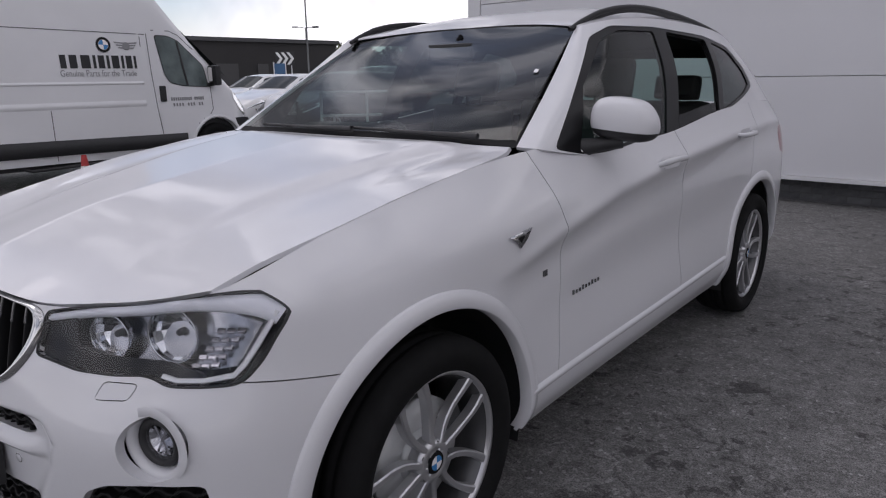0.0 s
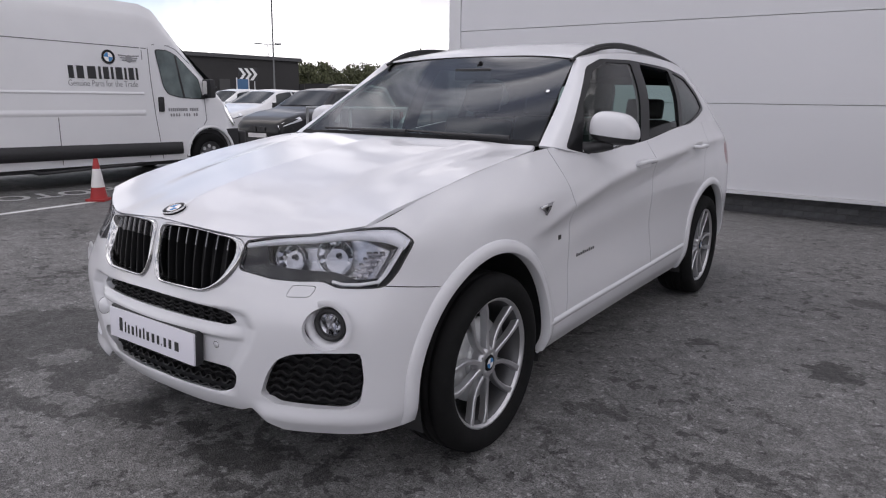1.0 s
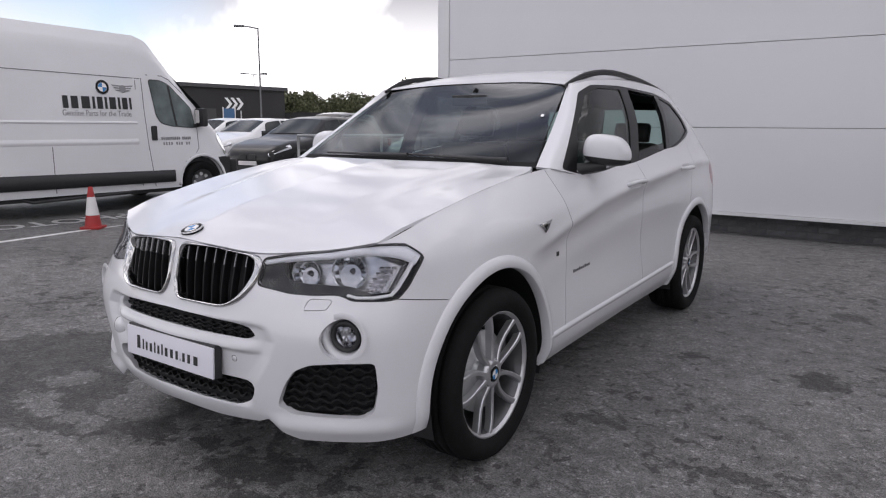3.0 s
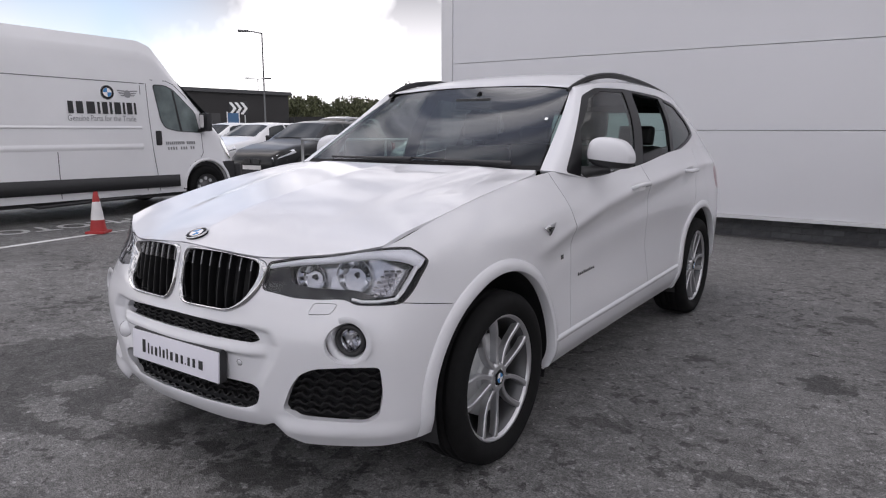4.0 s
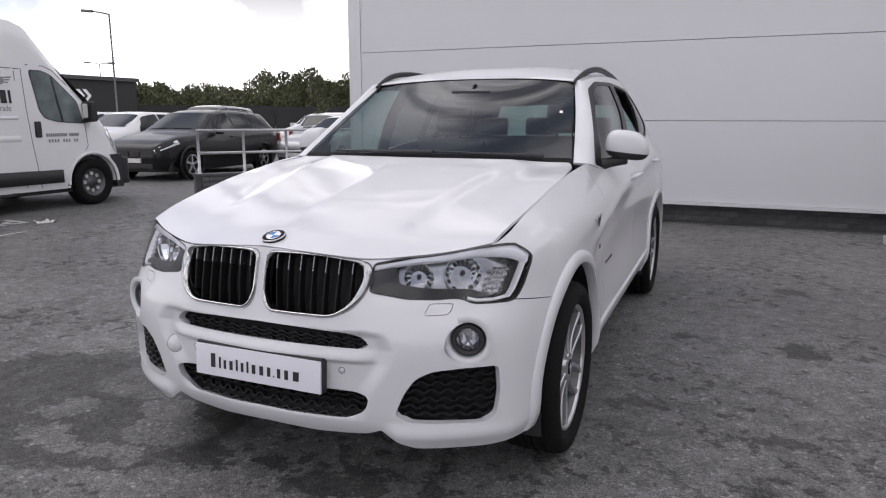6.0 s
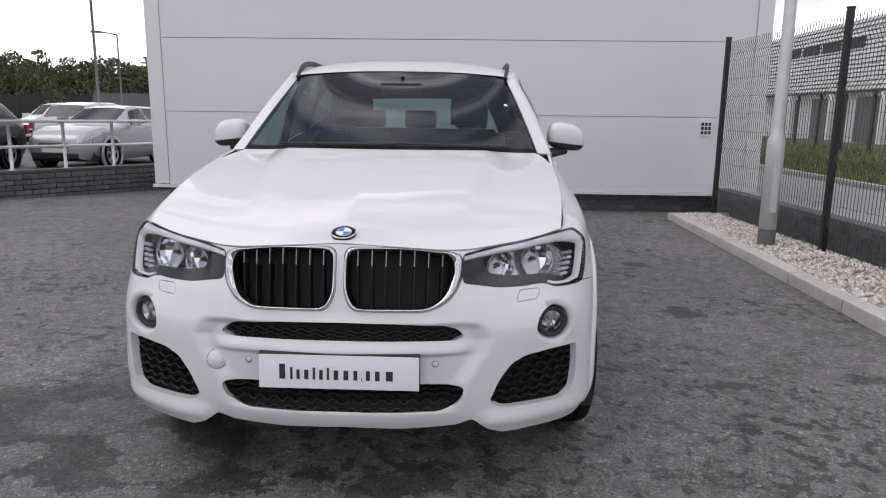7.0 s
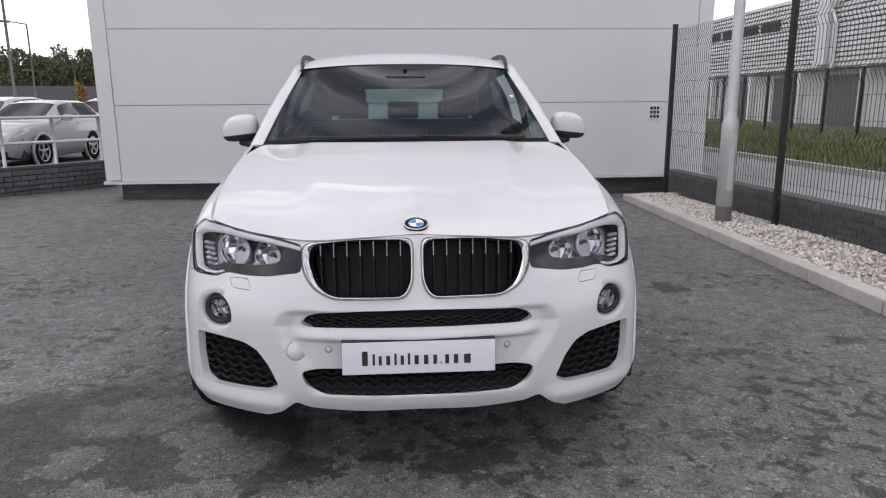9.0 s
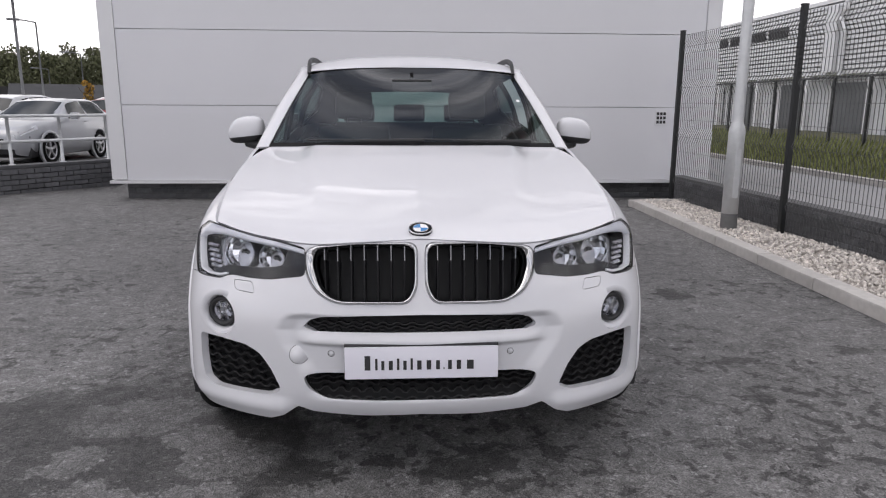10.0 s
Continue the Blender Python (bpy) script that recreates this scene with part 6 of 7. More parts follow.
part("chassis", bm, M_BLACKPL, van, "dark chassis")


def van_x(y, z, out=0.0):
    """The side skin's x at a place."""
    low, top = van_pt(0, y).z, van_pt(1, y).z
    prof = [(1.0, .08), (1.0, .30), (.99, .42), (.965, .72), (.93, .90)]
    h = (z - low) / (top - low)
    w = float(np.interp(h, [p[1] for p in prof], [p[0] for p in prof]))
    tuck = float(np.interp(y, [-0.65, 4.2, 4.7, 5.1, 5.35, 5.55, 5.68], [0, 0, .02, .08, .22, .5, .85]))
    if y > 3.6:
        w *= 1 - 0.05 * min((y - 3.6) / 0.9, 1.0) * h
    return VX - 1.03 + (1.03 - tuck) * w + out


def van_patch(outline, out, ny=10, nz=8):
    """A skin patch over the side, bounded by an outline in (y, z)."""
    bm = bmesh.new()
    f = poly_f(outline, 0, 1)
    o = np.array(outline)
    c = o.mean(axis=0)
    rows = []
    for t in np.linspace(0, 1, 7):
        rows.append([(van_x(*(c + (q - c) * t), out), *(c + (q - c) * t)) for q in o])
    grid(bm, rows[1:], closed_v=True)
    ctr = bm.verts.new((van_x(c[0], c[1], out), c[0], c[1]))
    bm.verts.ensure_lookup_table()
    n = len(o)
    for i in range(n):
        bm.faces.new((ctr, bm.verts[i], bm.verts[(i + 1) % n]))
    bmesh.ops.remove_doubles(bm, verts=bm.verts, dist=1e-5)
    bmesh.ops.recalc_face_normals(bm, faces=bm.faces)
    if sum(f2.normal.x for f2 in bm.faces) < 0:
        bmesh.ops.reverse_faces(bm, faces=bm.faces)
    return bm


def van_line(pts, w=0.012, out=0.002):
    bm = bmesh.new()
    rows = []
    for i, (y, z) in enumerate(pts):
        a, b = pts[max(i - 1, 0)], pts[min(i + 1, len(pts) - 1)]
        d = Vector((b[0] - a[0], b[1] - a[1])).normalized()
        n = Vector((-d.y, d.x)) * w / 2
        rows.append([(van_x(y + n.x, z + n.y, out), y + n.x, z + n.y), (van_x(y - n.x, z - n.y, out), y - n.x, z - n.y)])
    grid(bm, rows)
    return bm


M_VLINE = mat("panel_gap", (0.16, 0.16, 0.17), 0.8)
for pts in (
    [(y, 2.035 - .013 * (y + 0.6)) for y in np.linspace(-.6, 3.70, 20)],
    [(3.72, 1.99), (3.73, 1.5), (3.76, 1.0), (3.80, .68), (3.83, .40)],
    [(2.36, 1.02), (2.36, .40)],
    [(3.80, 2.04), (4.08, 2.04), (4.22, 1.99), (4.45, 1.80)],
    [(4.66, 1.28), (4.66, .95), (4.60, .88)],
    [(3.62, 1.95), (3.62, .42)],
):
    part("panel_gap", van_line(pts), M_VLINE, van)
M_VCREASE = mat("pressed_crease", (0.60, 0.60, 0.62), 0.45, vary=0.03, scale=2)
for z0, w in ((1.335, .03), (1.055, .06)):
    bm = bmesh.new()
    grid(bm, [[(van_x(y, z0 + d, o), y, z0 + d) for d, o in ((w, .0), (w * .5, .012), (0, .014), (-w * .4, .0))] for y in np.linspace(-.6, 3.60, 12)])
    part("pressing", bm, M_VANP, van, angle=20)
strip_o = rounded([(-.62, .475), (4.17, .455), (4.17, .635), (-.62, .685)], .01, 2)
bm = bmesh.new()
grid(bm, [[(van_x(y, z, o), y, z) for z, o in ((.685 - .011 * (y + .6), .0), (.680 - .011 * (y + .6), .018), (.480 - .005 * (y + .6), .018), (.475 - .005 * (y + .6), .0))] for y in np.linspace(-.62, 4.17, 20)])
part("side_strip", bm, M_BLACKPL, van, "dark grey side strip", angle=30)
win = rounded([(3.84, 1.965), (4.05, 1.965), (4.20, 1.91), (4.58, 1.58), (4.62, 1.28), (4.20, 1.30), (4.00, 1.345), (3.93, 1.45)], .05, 4)
c = np.array(win).mean(axis=0)
part("window_frame", van_patch([tuple(c + (np.array(q) - c) * 1.04) for q in win], .004), M_BLACKPL, van, "black window rubber")
gl = part("side_window", van_patch(win, .008), mat("van_window_glass", (0.10, 0.13, 0.13), 0.05, coat=0.6, vary=0.5, scale=4), van, "dark cab side window", smooth=True)
bm = bmesh.new()
grid(bm, [[(van_x(y + d, z, .011), y + d, z) for d in (-.018, .018)] for y, z in ((4.18, 1.905), (4.22, 1.6), (4.27, 1.30))])
part("window_divider", bm, M_BLACKPL, van)
bm = bmesh.new()
grid(bm, [[Vector((VX - 1.03 + s * (.90 - .12 * t), 4.98 - 1.02 * t - .05 * s * s * (1 - t), 1.40 + .96 * t + .012)) + Vector((0, .03, .03)) for s in np.linspace(-1, 1, 11)] for t in np.linspace(0, 1, 6)])
bmesh.ops.recalc_face_normals(bm, faces=bm.faces)
part("windscreen", bm, glass("van_screen", (0.05, 0.06, 0.06), clear=0.5), van, "dark windscreen", smooth=True)
bm = bmesh.new()
box(bm, van_x(3.86, 1.19), van_x(3.86, 1.19, .028), 3.815, 3.905, 1.085, 1.30, .02)
part("door_handle", bm, M_BLACKPL, van, "black door handle", angle=40)
bm = bmesh.new()
box(bm, van_x(4.66, 1.43, -.02), van_x(4.66, 1.43, .20), 4.66, 4.76, 1.29, 1.58, .04)
tube(bm, [(van_x(4.6, 1.30), 4.62, 1.30), (van_x(4.6, 1.30, .1), 4.68, 1.32)], .03, 8)
part("door_mirror", bm, M_BLACKPL, van, "black door mirror", angle=40)
bm = bmesh.new()
prism(bm, rounded([(-.05, -.10), (.05, -.10), (.05, .10), (-.05, .10)], .02, 3), .003, Matrix.Translation((van_x(4.66, 1.43, .09), 4.638, 1.45)) @ Matrix.Rotation(radians(90), 4, "X"))
part("indicator", bm, M_SLEEVE, van)
# front bumper, dark corner and lamp
bm = bmesh.new()
rows = []
for y in np.linspace(5.12, 5.70, 14):
    rows.append([Vector((van_x(min(y, 5.68), z, .02), y + .02, z)) for z in np.linspace(.30, .74 - .25 * (y < 5.2), 6)])
grid(bm, rows)
rows = [[Vector((2 * (VX - 1.03) - p.x, p.y, p.z)) for p in r] for r in rows]
grid(bm, rows)
box(bm, VX - 1.6, VX - .46, 5.60, 5.74, .30, .74, .04)
bmesh.ops.recalc_face_normals(bm, faces=bm.faces)
part("bumper", bm, M_BLACKPL, van, "dark grey plastic bumper", smooth=True)
for s in (1, -1):
    bm = bmesh.new()
    hp = rounded([(5.10, 1.20), (5.16, 1.16), (5.38, .86), (5.30, .82), (5.08, 1.10)], .03, 3)
    b2 = van_patch(hp, .012)
    if s < 0:
        for v in b2.verts:
            v.co.x = 2 * (VX - 1.03) - v.co.x
    bm.free()
    part("headlamp", b2, M_REFLECT, van, "clear headlamp", smooth=True)
for yc in (4.70, 0.30):
    for s in (1, -1):
        wm = Matrix.Translation((VX - 1.03 + s * .90, yc, VG + .335)) @ Matrix.Rotation(radians(90 * s), 4, "Y")
        bm = bmesh.new()
        lathe(bm, [(.20, .08), (.23, .105), (.29, .115), (.325, .09), (.335, .05), (.335, -.10)], 36, wm)
        wh = part("wheel", bm, M_RUBBER, van, "black tyre on a steel wheel", angle=40)
        bm = bmesh.new()
        lathe(bm, [(.0, .06), (.06, .065), (.08, .04), (.15, .035), (.19, .06), (.205, .085), (.21, .08)], 28, wm)
        part("wheel_disc", bm, M_ALLOYG, wh, angle=40)
        for k in range(8):
            bm = bmesh.new()
            lathe(bm, [(0, .05), (.028, .05), (.028, .03)], 10, wm @ Matrix.Rotation(k * math.pi / 4, 4, "Z") @ Matrix.Translation((.125, 0, .0)))
            part("wheel_hole", bm, M_STEEL, wh)
        bm = bmesh.new()
        xm, zw = VX - 1.03, VG + .345
        grid(bm, [[(xm + s * (.90 + h), yc + r * math.cos(a), zw + r * math.sin(a)) for r, h in ((.395, -.02), (.400, .112), (.408, .124), (.440, .122), (.446, .105))][::s] for a in np.linspace(radians(-2), radians(182), 40)])
        part("arch_lip", bm, M_VANP, van, angle=25)
        bm = bmesh.new()
        grid(bm, [[(xm + s * (.90 + h), yc + r * math.cos(a), zw + r * math.sin(a)) for r, h in ((.398, .105), (.412, -.10), (.412, -.34), (.10, -.35))] for a in np.linspace(radians(-14), radians(194), 30)])
        part("arch_liner", bm, M_BLACKPL, van, "black wheel arch liner", smooth=True)
# step and under-run bar below the sill
bm = bmesh.new()
tube(bm, [(VX - .12, 1.9, .36), (VX - .02, 2.05, .30), (VX - .02, 3.4, .34), (VX - .10, 3.75, .37)], .022, 8)
part("side_step", bm, M_BLACKPL, van, "dark side step tube", smooth=True)


def van_m(y, z, out=.004):
    """Lettering on the van's side, reading towards its nose."""
    return Matrix(((0, 0, 1, van_x(y, z, out)), (1, 0, 0, y), (0, 1, 0, z), (0, 0, 0, 1))) @ Matrix.Rotation(radians(-4.5), 4, "X")


yy = 2.54
for w in (.10, .13, .16, .05, .11, .05, .13, .045, .11, .045):
    h = .165
    if w > 0:
        pm = van_m(yy + w / 2, 1.615)
        bm = bmesh.new()
        box(bm, -w * .36, w * .36, -h / 2, h / 2, 0, .003, m=pm)
        part("lettering_bar", bm, M_INK, van)
    yy += w + .008
bm = bmesh.new()
text_mesh(bm, "Genuine Parts for the Trade", .115, van_m(3.03, 1.445) @ Matrix.Translation((0, -.012, 0)), .002, .98)
part("lettering", bm, M_INKG, van, "grey lettering on the van side")
for y0, z0, n in ((3.97, 1.115, 16), (3.99, 1.035, 11)):
    for k in range(n):
        w = .55 / 16
        if k in (10,) and n == 16 or k in (4, 8) and n == 11:
            continue
        bm = bmesh.new()
        box(bm, -w * .34, w * .34, -.022, .022, 0, .003, m=van_m(y0 + w * (k + .5) * (1 if n == 16 else 1.35), z0))
        part("small_lettering_bar", bm, M_INKG, van)
lm = van_m(3.12, 1.83, .004)
lb = roundel(van, lm, .10, "side_roundel")
bm = bmesh.new()
wm = van_m(3.42, 1.82)
for s in (1, -1):
    for k in range(3):
        prism(bm, [(s * .03, .045 - .03 * k), (s * (.16 - .025 * k), .055 - .035 * k), (s * (.15 - .025 * k), .035 - .033 * k), (s * .03, .028 - .03 * k)][::s], .002, wm)
lathe(bm, [(0, .003), (.05, .003), (.052, 0)], 20, wm)
part("winged_emblem", bm, M_INKG, van, "grey winged emblem")

# ================= parked cars =================
def parked_car(name, label, paint, x, y, turn, L=4.3, Wd=1.78, H=1.45, hood=.95, estate=False, dark_lamp=False, group="parked cars"):
    """A parked car, nose towards -y before it is turned."""
    z0 = rise(x, y)
    car = thing(name, label, "car", pose(x, y, z0, 0, 0, turn), group)
    half = Wd / 2
    st = [  # distance from the nose, half width, foot, shoulder, top, top half width
        (0.00, .62, .30, .55, .58, .50), (0.06, .74, .24, .64, .70, .62), (0.25, .86, .20, .70, .80, .74), (0.70, .97, .19, .80, .90, .80),
        (1.10, 1.0, .19, .88, hood + .02, .80), (1.32, 1.0, .19, .90, hood + .08, .78), (1.95, 1.0, .19, .92, H - .06, .66), (2.35, 1.0, .19, .93, H, .65),
        (3.05, 1.0, .19, .95, H - .01, .65), (L - .62 if not estate else L - .45, 1.0, .20, .97, H - (.10 if not estate else .07), .62),
        (L - .22, .95, .24, .96, 1.02 if not estate else 1.12, .62), (L - .04, .86, .30, .86, .90, .60), (L, .78, .34, .70, .74, .55)]
    S = np.array(st)

    def at(d):
        return [float(np.interp(d, S[:, 0], S[:, k])) for k in range(1, 6)]

    def sec(d, n=18):
        w, lo, sh, tp, tw = at(d)
        pts = spline([(w * half * .90, lo), (w * half * .985, lo + .14), (w * half, lo + (sh - lo) * .55), (w * half * .965, sh), (w * half * .965 + (tw * half - w * half * .965) * .55, sh + (tp - sh) * .60), (tw * half, tp - .035 * (tp - sh)), (tw * half * .62, tp + .012), (0, tp + .02)], n)
        return pts

    ds = np.r_[np.linspace(0, .3, 6)[:-1], np.linspace(.3, L - .3, 44)[:-1], np.linspace(L - .3, L, 7)]
    bm = bmesh.new()
    rows = []
    for d in ds:
        p = sec(d)
        rows.append([(q[0], d - L / 2, q[1]) for q in p] + [(-q[0], d - L / 2, q[1]) for q in p[-2::-1]])
    vs = grid(bm, rows)
    bm.faces.new(vs[0])
    bm.faces.new(vs[-1][::-1])
    wy = (.80, L - .92)
    hit = lambda c: min(math.hypot(c.y + L / 2 - w, c.z - .31) for w in wy) < .345 and abs(c.x) > half * .7
    bmesh.ops.delete(bm, geom=[f for f in bm.faces if hit(f.calc_center_median())], context="FACES")
    bmesh.ops.recalc_face_normals(bm, faces=bm.faces)
    body = part("body", bm, paint, car, angle=50)
    bm = bmesh.new()
    box(bm, -half * .86, half * .86, -L / 2 + .25, L / 2 - .25, .17, .62, .03)
    part("underbody", bm, M_BLACKPL, car)
    # windows, laid just over the skin
    M_G = M_DARKGLASS
    def skin(d, f, s=1, out=.006):
        w, lo, sh, tp, tw = at(d)
        xa, xb = w * half * .965, tw * half
        b = math.sin(math.pi * f) * .02
        return Vector((s * (xa + (xb - xa) * f + out + b), d - L / 2, sh + (tp - sh) * f))
    for s in (1, -1):
        for d0, d1, k0, k1 in ((1.62, 2.42, .30, 0), (2.48, 3.22, 0, 0), (3.27, L - .60, 0, .30)):
            bm = bmesh.new()
            rows = []
            for f in np.linspace(.10, .90, 6):
                rows.append([skin(d0 + k0 * (f - .1) + (d1 - k1 * (f - .1) - d0 - k0 * (f - .1)) * u, f, s) for u in np.linspace(0, 1, 6)])
            grid(bm, rows)
            bmesh.ops.recalc_face_normals(bm, faces=bm.faces)
            if sum(f.normal.x * s for f in bm.faces) < 0:
                bmesh.ops.reverse_faces(bm, faces=bm.faces)
            part("side_window", bm, M_G, car, smooth=True)
    for a, b, nm in ((1.36, 1.93, "windscreen"), (L - .24, L - (.60 if not estate else .44), "rear_window")):
        bm = bmesh.new()
        rows = []
        for t in np.linspace(0, 1, 6):
            d = a + (b - a) * t
            w, lo, sh, tp, tw = at(d)
            rows.append([(u * tw * half * .93, d - L / 2 + (-.012 if nm[0] == "w" else .012), tp + .022 - .03 * abs(u) ** 3 + .006) for u in np.linspace(-1, 1, 11)])
        grid(bm, rows)
        bmesh.ops.recalc_face_normals(bm, faces=bm.faces)
        if sum(f.normal.z for f in bm.faces) < 0:
            bmesh.ops.reverse_faces(bm, faces=bm.faces)
        part(nm, bm, M_G, car, smooth=True)
    for s in (1, -1):
        bm = bmesh.new()
        rows = []
        for d in np.linspace(.03, .52, 8):
            w, lo, sh, tp, tw = at(d)
            rows.append([(s * (w * half * k + .004), d - L / 2 - .004, z) for k, z in ((.80, sh - .10 + .02), (.94, sh - .09 + .05 * d), (.975, sh - .03 + .05 * d), (.90, sh + .035 + .05 * d))])
        grid(bm, rows)
        hl = part("headlamp", bm, M_REFLECT, car, "clear headlamp", smooth=True)
        bm = bmesh.new()
        box(bm, s * half * 1.0, s * (half + .16), 1.62 - L / 2, 1.74 - L / 2, .92, 1.07, .03)
        part("door_mirror", bm, paint, car, angle=40)
        bm = bmesh.new()
        box(bm, s * (half * .80), s * (half * .93), L / 2 - .10, L / 2 + .004, .70, .90, .02)
        part("tail_lamp", bm, M_RED, car)
        for d in (2.20, 3.05):
            bm = bmesh.new()
            tube(bm, [(s * (half * .985), d - L / 2, .86), (s * (half + .03), d + .03 - L / 2, .865), (s * (half + .03), d + .15 - L / 2, .87), (s * (half * .985), d + .18 - L / 2, .87)], .012, 6)
            part("door_handle", bm, paint, car)
    bm = bmesh.new()
    if dark_lamp:
        for s in (1, -1):
            prism(bm, rounded([(s * .03, .50), (s * .22, .50), (s * .25, .60), (s * .05, .62)][::s], .03, 4), .05, Matrix.Translation((0, -L / 2 + .03, 0)) @ Matrix.Rotation(radians(90), 4, "X"))
    else:
        box(bm, -.34, .34, -L / 2 - .012, -L / 2 + .1, .47, .57, .02)
    part("grille", bm, M_BLACKPL, car)
    bm = bmesh.new()
    box(bm, -.52, .52, -L / 2 - .006, -L / 2 + .16, .25, .36, .02)
    part("air_intake", bm, M_BLACKPL, car)
    bm = bmesh.new()
    box(bm, -.26, .26, -L / 2 - .03, -L / 2 + .05, .375, .465, .004)
    part("number_plate", bm, M_SLEEVE, car, "pale number plate")
    for w in wy:
        for s in (1, -1):
            wm = Matrix.Translation((s * (half - .10), w - L / 2, .312)) @ Matrix.Rotation(radians(90 * s), 4, "Y")
            bm = bmesh.new()
            lathe(bm, [(.21, .08), (.24, .10), (.28, .105), (.305, .08), (.312, .04), (.312, -.09)], 28, wm)
            lip = bmesh.new()
            lathe(lip, [(.328, .0), (.334, .085), (.342, .100), (.390, .100), (.402, .080)], 32, wm)
            part("wheel_arch", lip, paint, car, angle=40)
            wh = part("wheel", bm, M_RUBBER, car, "black tyre with alloy wheel", angle=40)
            for k in range(5):
                bm = bmesh.new()
                box(bm, -.022, .022, .03, .20, .06, .085, .006, m=wm @ Matrix.Rotation(2 * math.pi * k / 5 + .3, 4, "Z"))
                part("spoke", bm, M_ALLOY, wh)
            bm = bmesh.new()
            lathe(bm, [(.0, .09), (.045, .088), (.05, .05)], 16, wm)
            lathe(bm, [(.19, .07), (.205, .092), (.215, .088)], 28, wm)
            part("rim", bm, M_ALLOY, wh, smooth=True)
            bm = bmesh.new()
            lathe(bm, [(.0, .03), (.20, .03)], 20, wm)
            part("brake_shield", bm, M_BLACKPL, wh)
    return car


M_DARKGLASS = mat("dark_car_glass", (0.02, 0.025, 0.027), 0.06, spec=0.32)
P_DARK = mat("black_paint", (0.008, 0.008, 0.009), 0.3, coat=0.25, spec=0.3)
P_WHITE = mat("white_paint", (0.72, 0.72, 0.73), 0.35, coat=0.8)
P_SILVER = mat("silver_paint", (0.42, 0.43, 0.45), 0.35, 0.5, coat=0.8)
P_RED = mat("red_paint", (0.22, 0.012, 0.014), 0.3, coat=0.9)
P_GREY = mat("grey_paint", (0.10, 0.105, 0.115), 0.3, 0.3, coat=0.9)

parked_car("hatchback_car", "silver small hatchback parked behind the railing", P_SILVER, -8.22, 13.2, -4, 3.78, 1.66, 1.36, .90, True)
parked_car("estate_car", "black estate car parked facing the yard", P_DARK, -10.1, 10.0, 6, 4.5, 1.80, 1.44, .93, True, True)
parked_car("saloon_car", "white saloon car parked in the row", P_WHITE, -13.2, 10.9, 4, 4.4, 1.8, 1.42)
parked_car("off_road_car", "dark grey tall estate car parked in a back row", P_GREY, -15.6, 16.6, 8, 4.5, 1.85, 1.70, 1.05, True)
parked_car("small_car", "white small car parked in a back row", P_WHITE, -16.9, 12.4, 0, 4.0, 1.72, 1.45)
parked_car("red_car", "dark red car parked behind the hatchback", P_RED, -8.7, 20.0, 176, 4.3, 1.78, 1.44)
parked_car("silver_car", "silver car parked far back in the lot", P_SILVER, -11.2, 18.5, 178, 4.4, 1.8, 1.46)
parked_car("white_car", "white car parked far back in the lot", P_WHITE, -14.2, 21.5, 3, 4.4, 1.8, 1.46)
parked_car("far_car", "pale silver car at the far edge of the lot", P_SILVER, -21.0, 17.5, 5, 4.4, 1.8, 1.5)

# ---- low brick wall with tube railing ----
LW_A, LW_B = Vector((-4.72, 8.57, 0)), Vector((-6.66, 6.09, 0))
ld = (LW_B - LW_A).normalized()
LW_M = Matrix.Translation(LW_A) @ Matrix.Rotation(math.atan2(ld.y, ld.x), 4, "Z")
LW_L = (LW_B - LW_A).length
bm = bmesh.new()
box(bm, .012, LW_L - .012, -.21, -.012, -.1, .40)
low_wall = solid("ramp_wall", bm, M_MORTAR, "low dark brick wall below a tube railing", "wall", "structure", m=LW_M)
bm = bmesh.new()
box(bm, 0, LW_L, -.24, .015, .40, .445, .008)
part("coping", bm, M_BRICK, low_wall)
railing = thing("tube_railing", "galvanised tube railing standing on the low brick wall", "railing", LW_M)
for k in range(5):
    bm = bmesh.new()
    u = .10 + k * (LW_L - .2) / 4
    tube(bm, [(u, -.11, .44), (u, -.11, 1.15)], .024, 10)
    lathe(bm, [(0, .445), (.05, .445), (.05, .452), (.026, .456)], 12, Matrix.Translation((u, -.11, 0)))
    part("post", bm, M_STEEL, railing, smooth=True)
for z in (1.15, .78):
    bm = bmesh.new()
    tube(bm, [(.08, -.11, z), (LW_L - .08, -.11, z)], .024, 10)
    part("rail", bm, M_STEEL, railing, smooth=True)

# ---- cone, litter, painted marks ----
cone = thing("traffic_cone", "red and white traffic cone on the asphalt", "cone", pose(-5.97, 2.13, rise(-5.97, 2.1), 0, 0, 38))
bm = bmesh.new()
box(bm, -.115, .115, -.115, .115, 0, .03, .01)
lathe(bm, [(.100, .028), (.092, .05), (.026, .50), (.022, .505), (.022, .48)], 28)
part("cone_body", bm, M_CONE, cone, angle=40)
bm = bmesh.new()
lathe(bm, [(.0768, .165), (.0448, .385)], 28)
part("sleeve", bm, M_SLEEVE, cone, "white reflective sleeve", smooth=True)
bm = bmesh.new()
rg = random.Random(8)
for k in range(4):
    a = Matrix.Translation((-6.35 + .03 * k, 3.05 + .04 * k, rise(-6.3, 3.1) + .012)) @ Euler((rg.uniform(-.5, .5), rg.uniform(-.5, .5), rg.uniform(0, 3))).to_matrix().to_4x4()
    grid(bm, [[a @ Vector((u * .045, v * .035, .015 * math.sin(4 * u + 3 * v + k))) for u in np.linspace(-1, 1, 5)] for v in np.linspace(-1, 1, 5)])
solid("litter", bm, M_SLEEVE, "crumpled pale paper litter on the asphalt", "litter", smooth=True)
bm = bmesh.new()
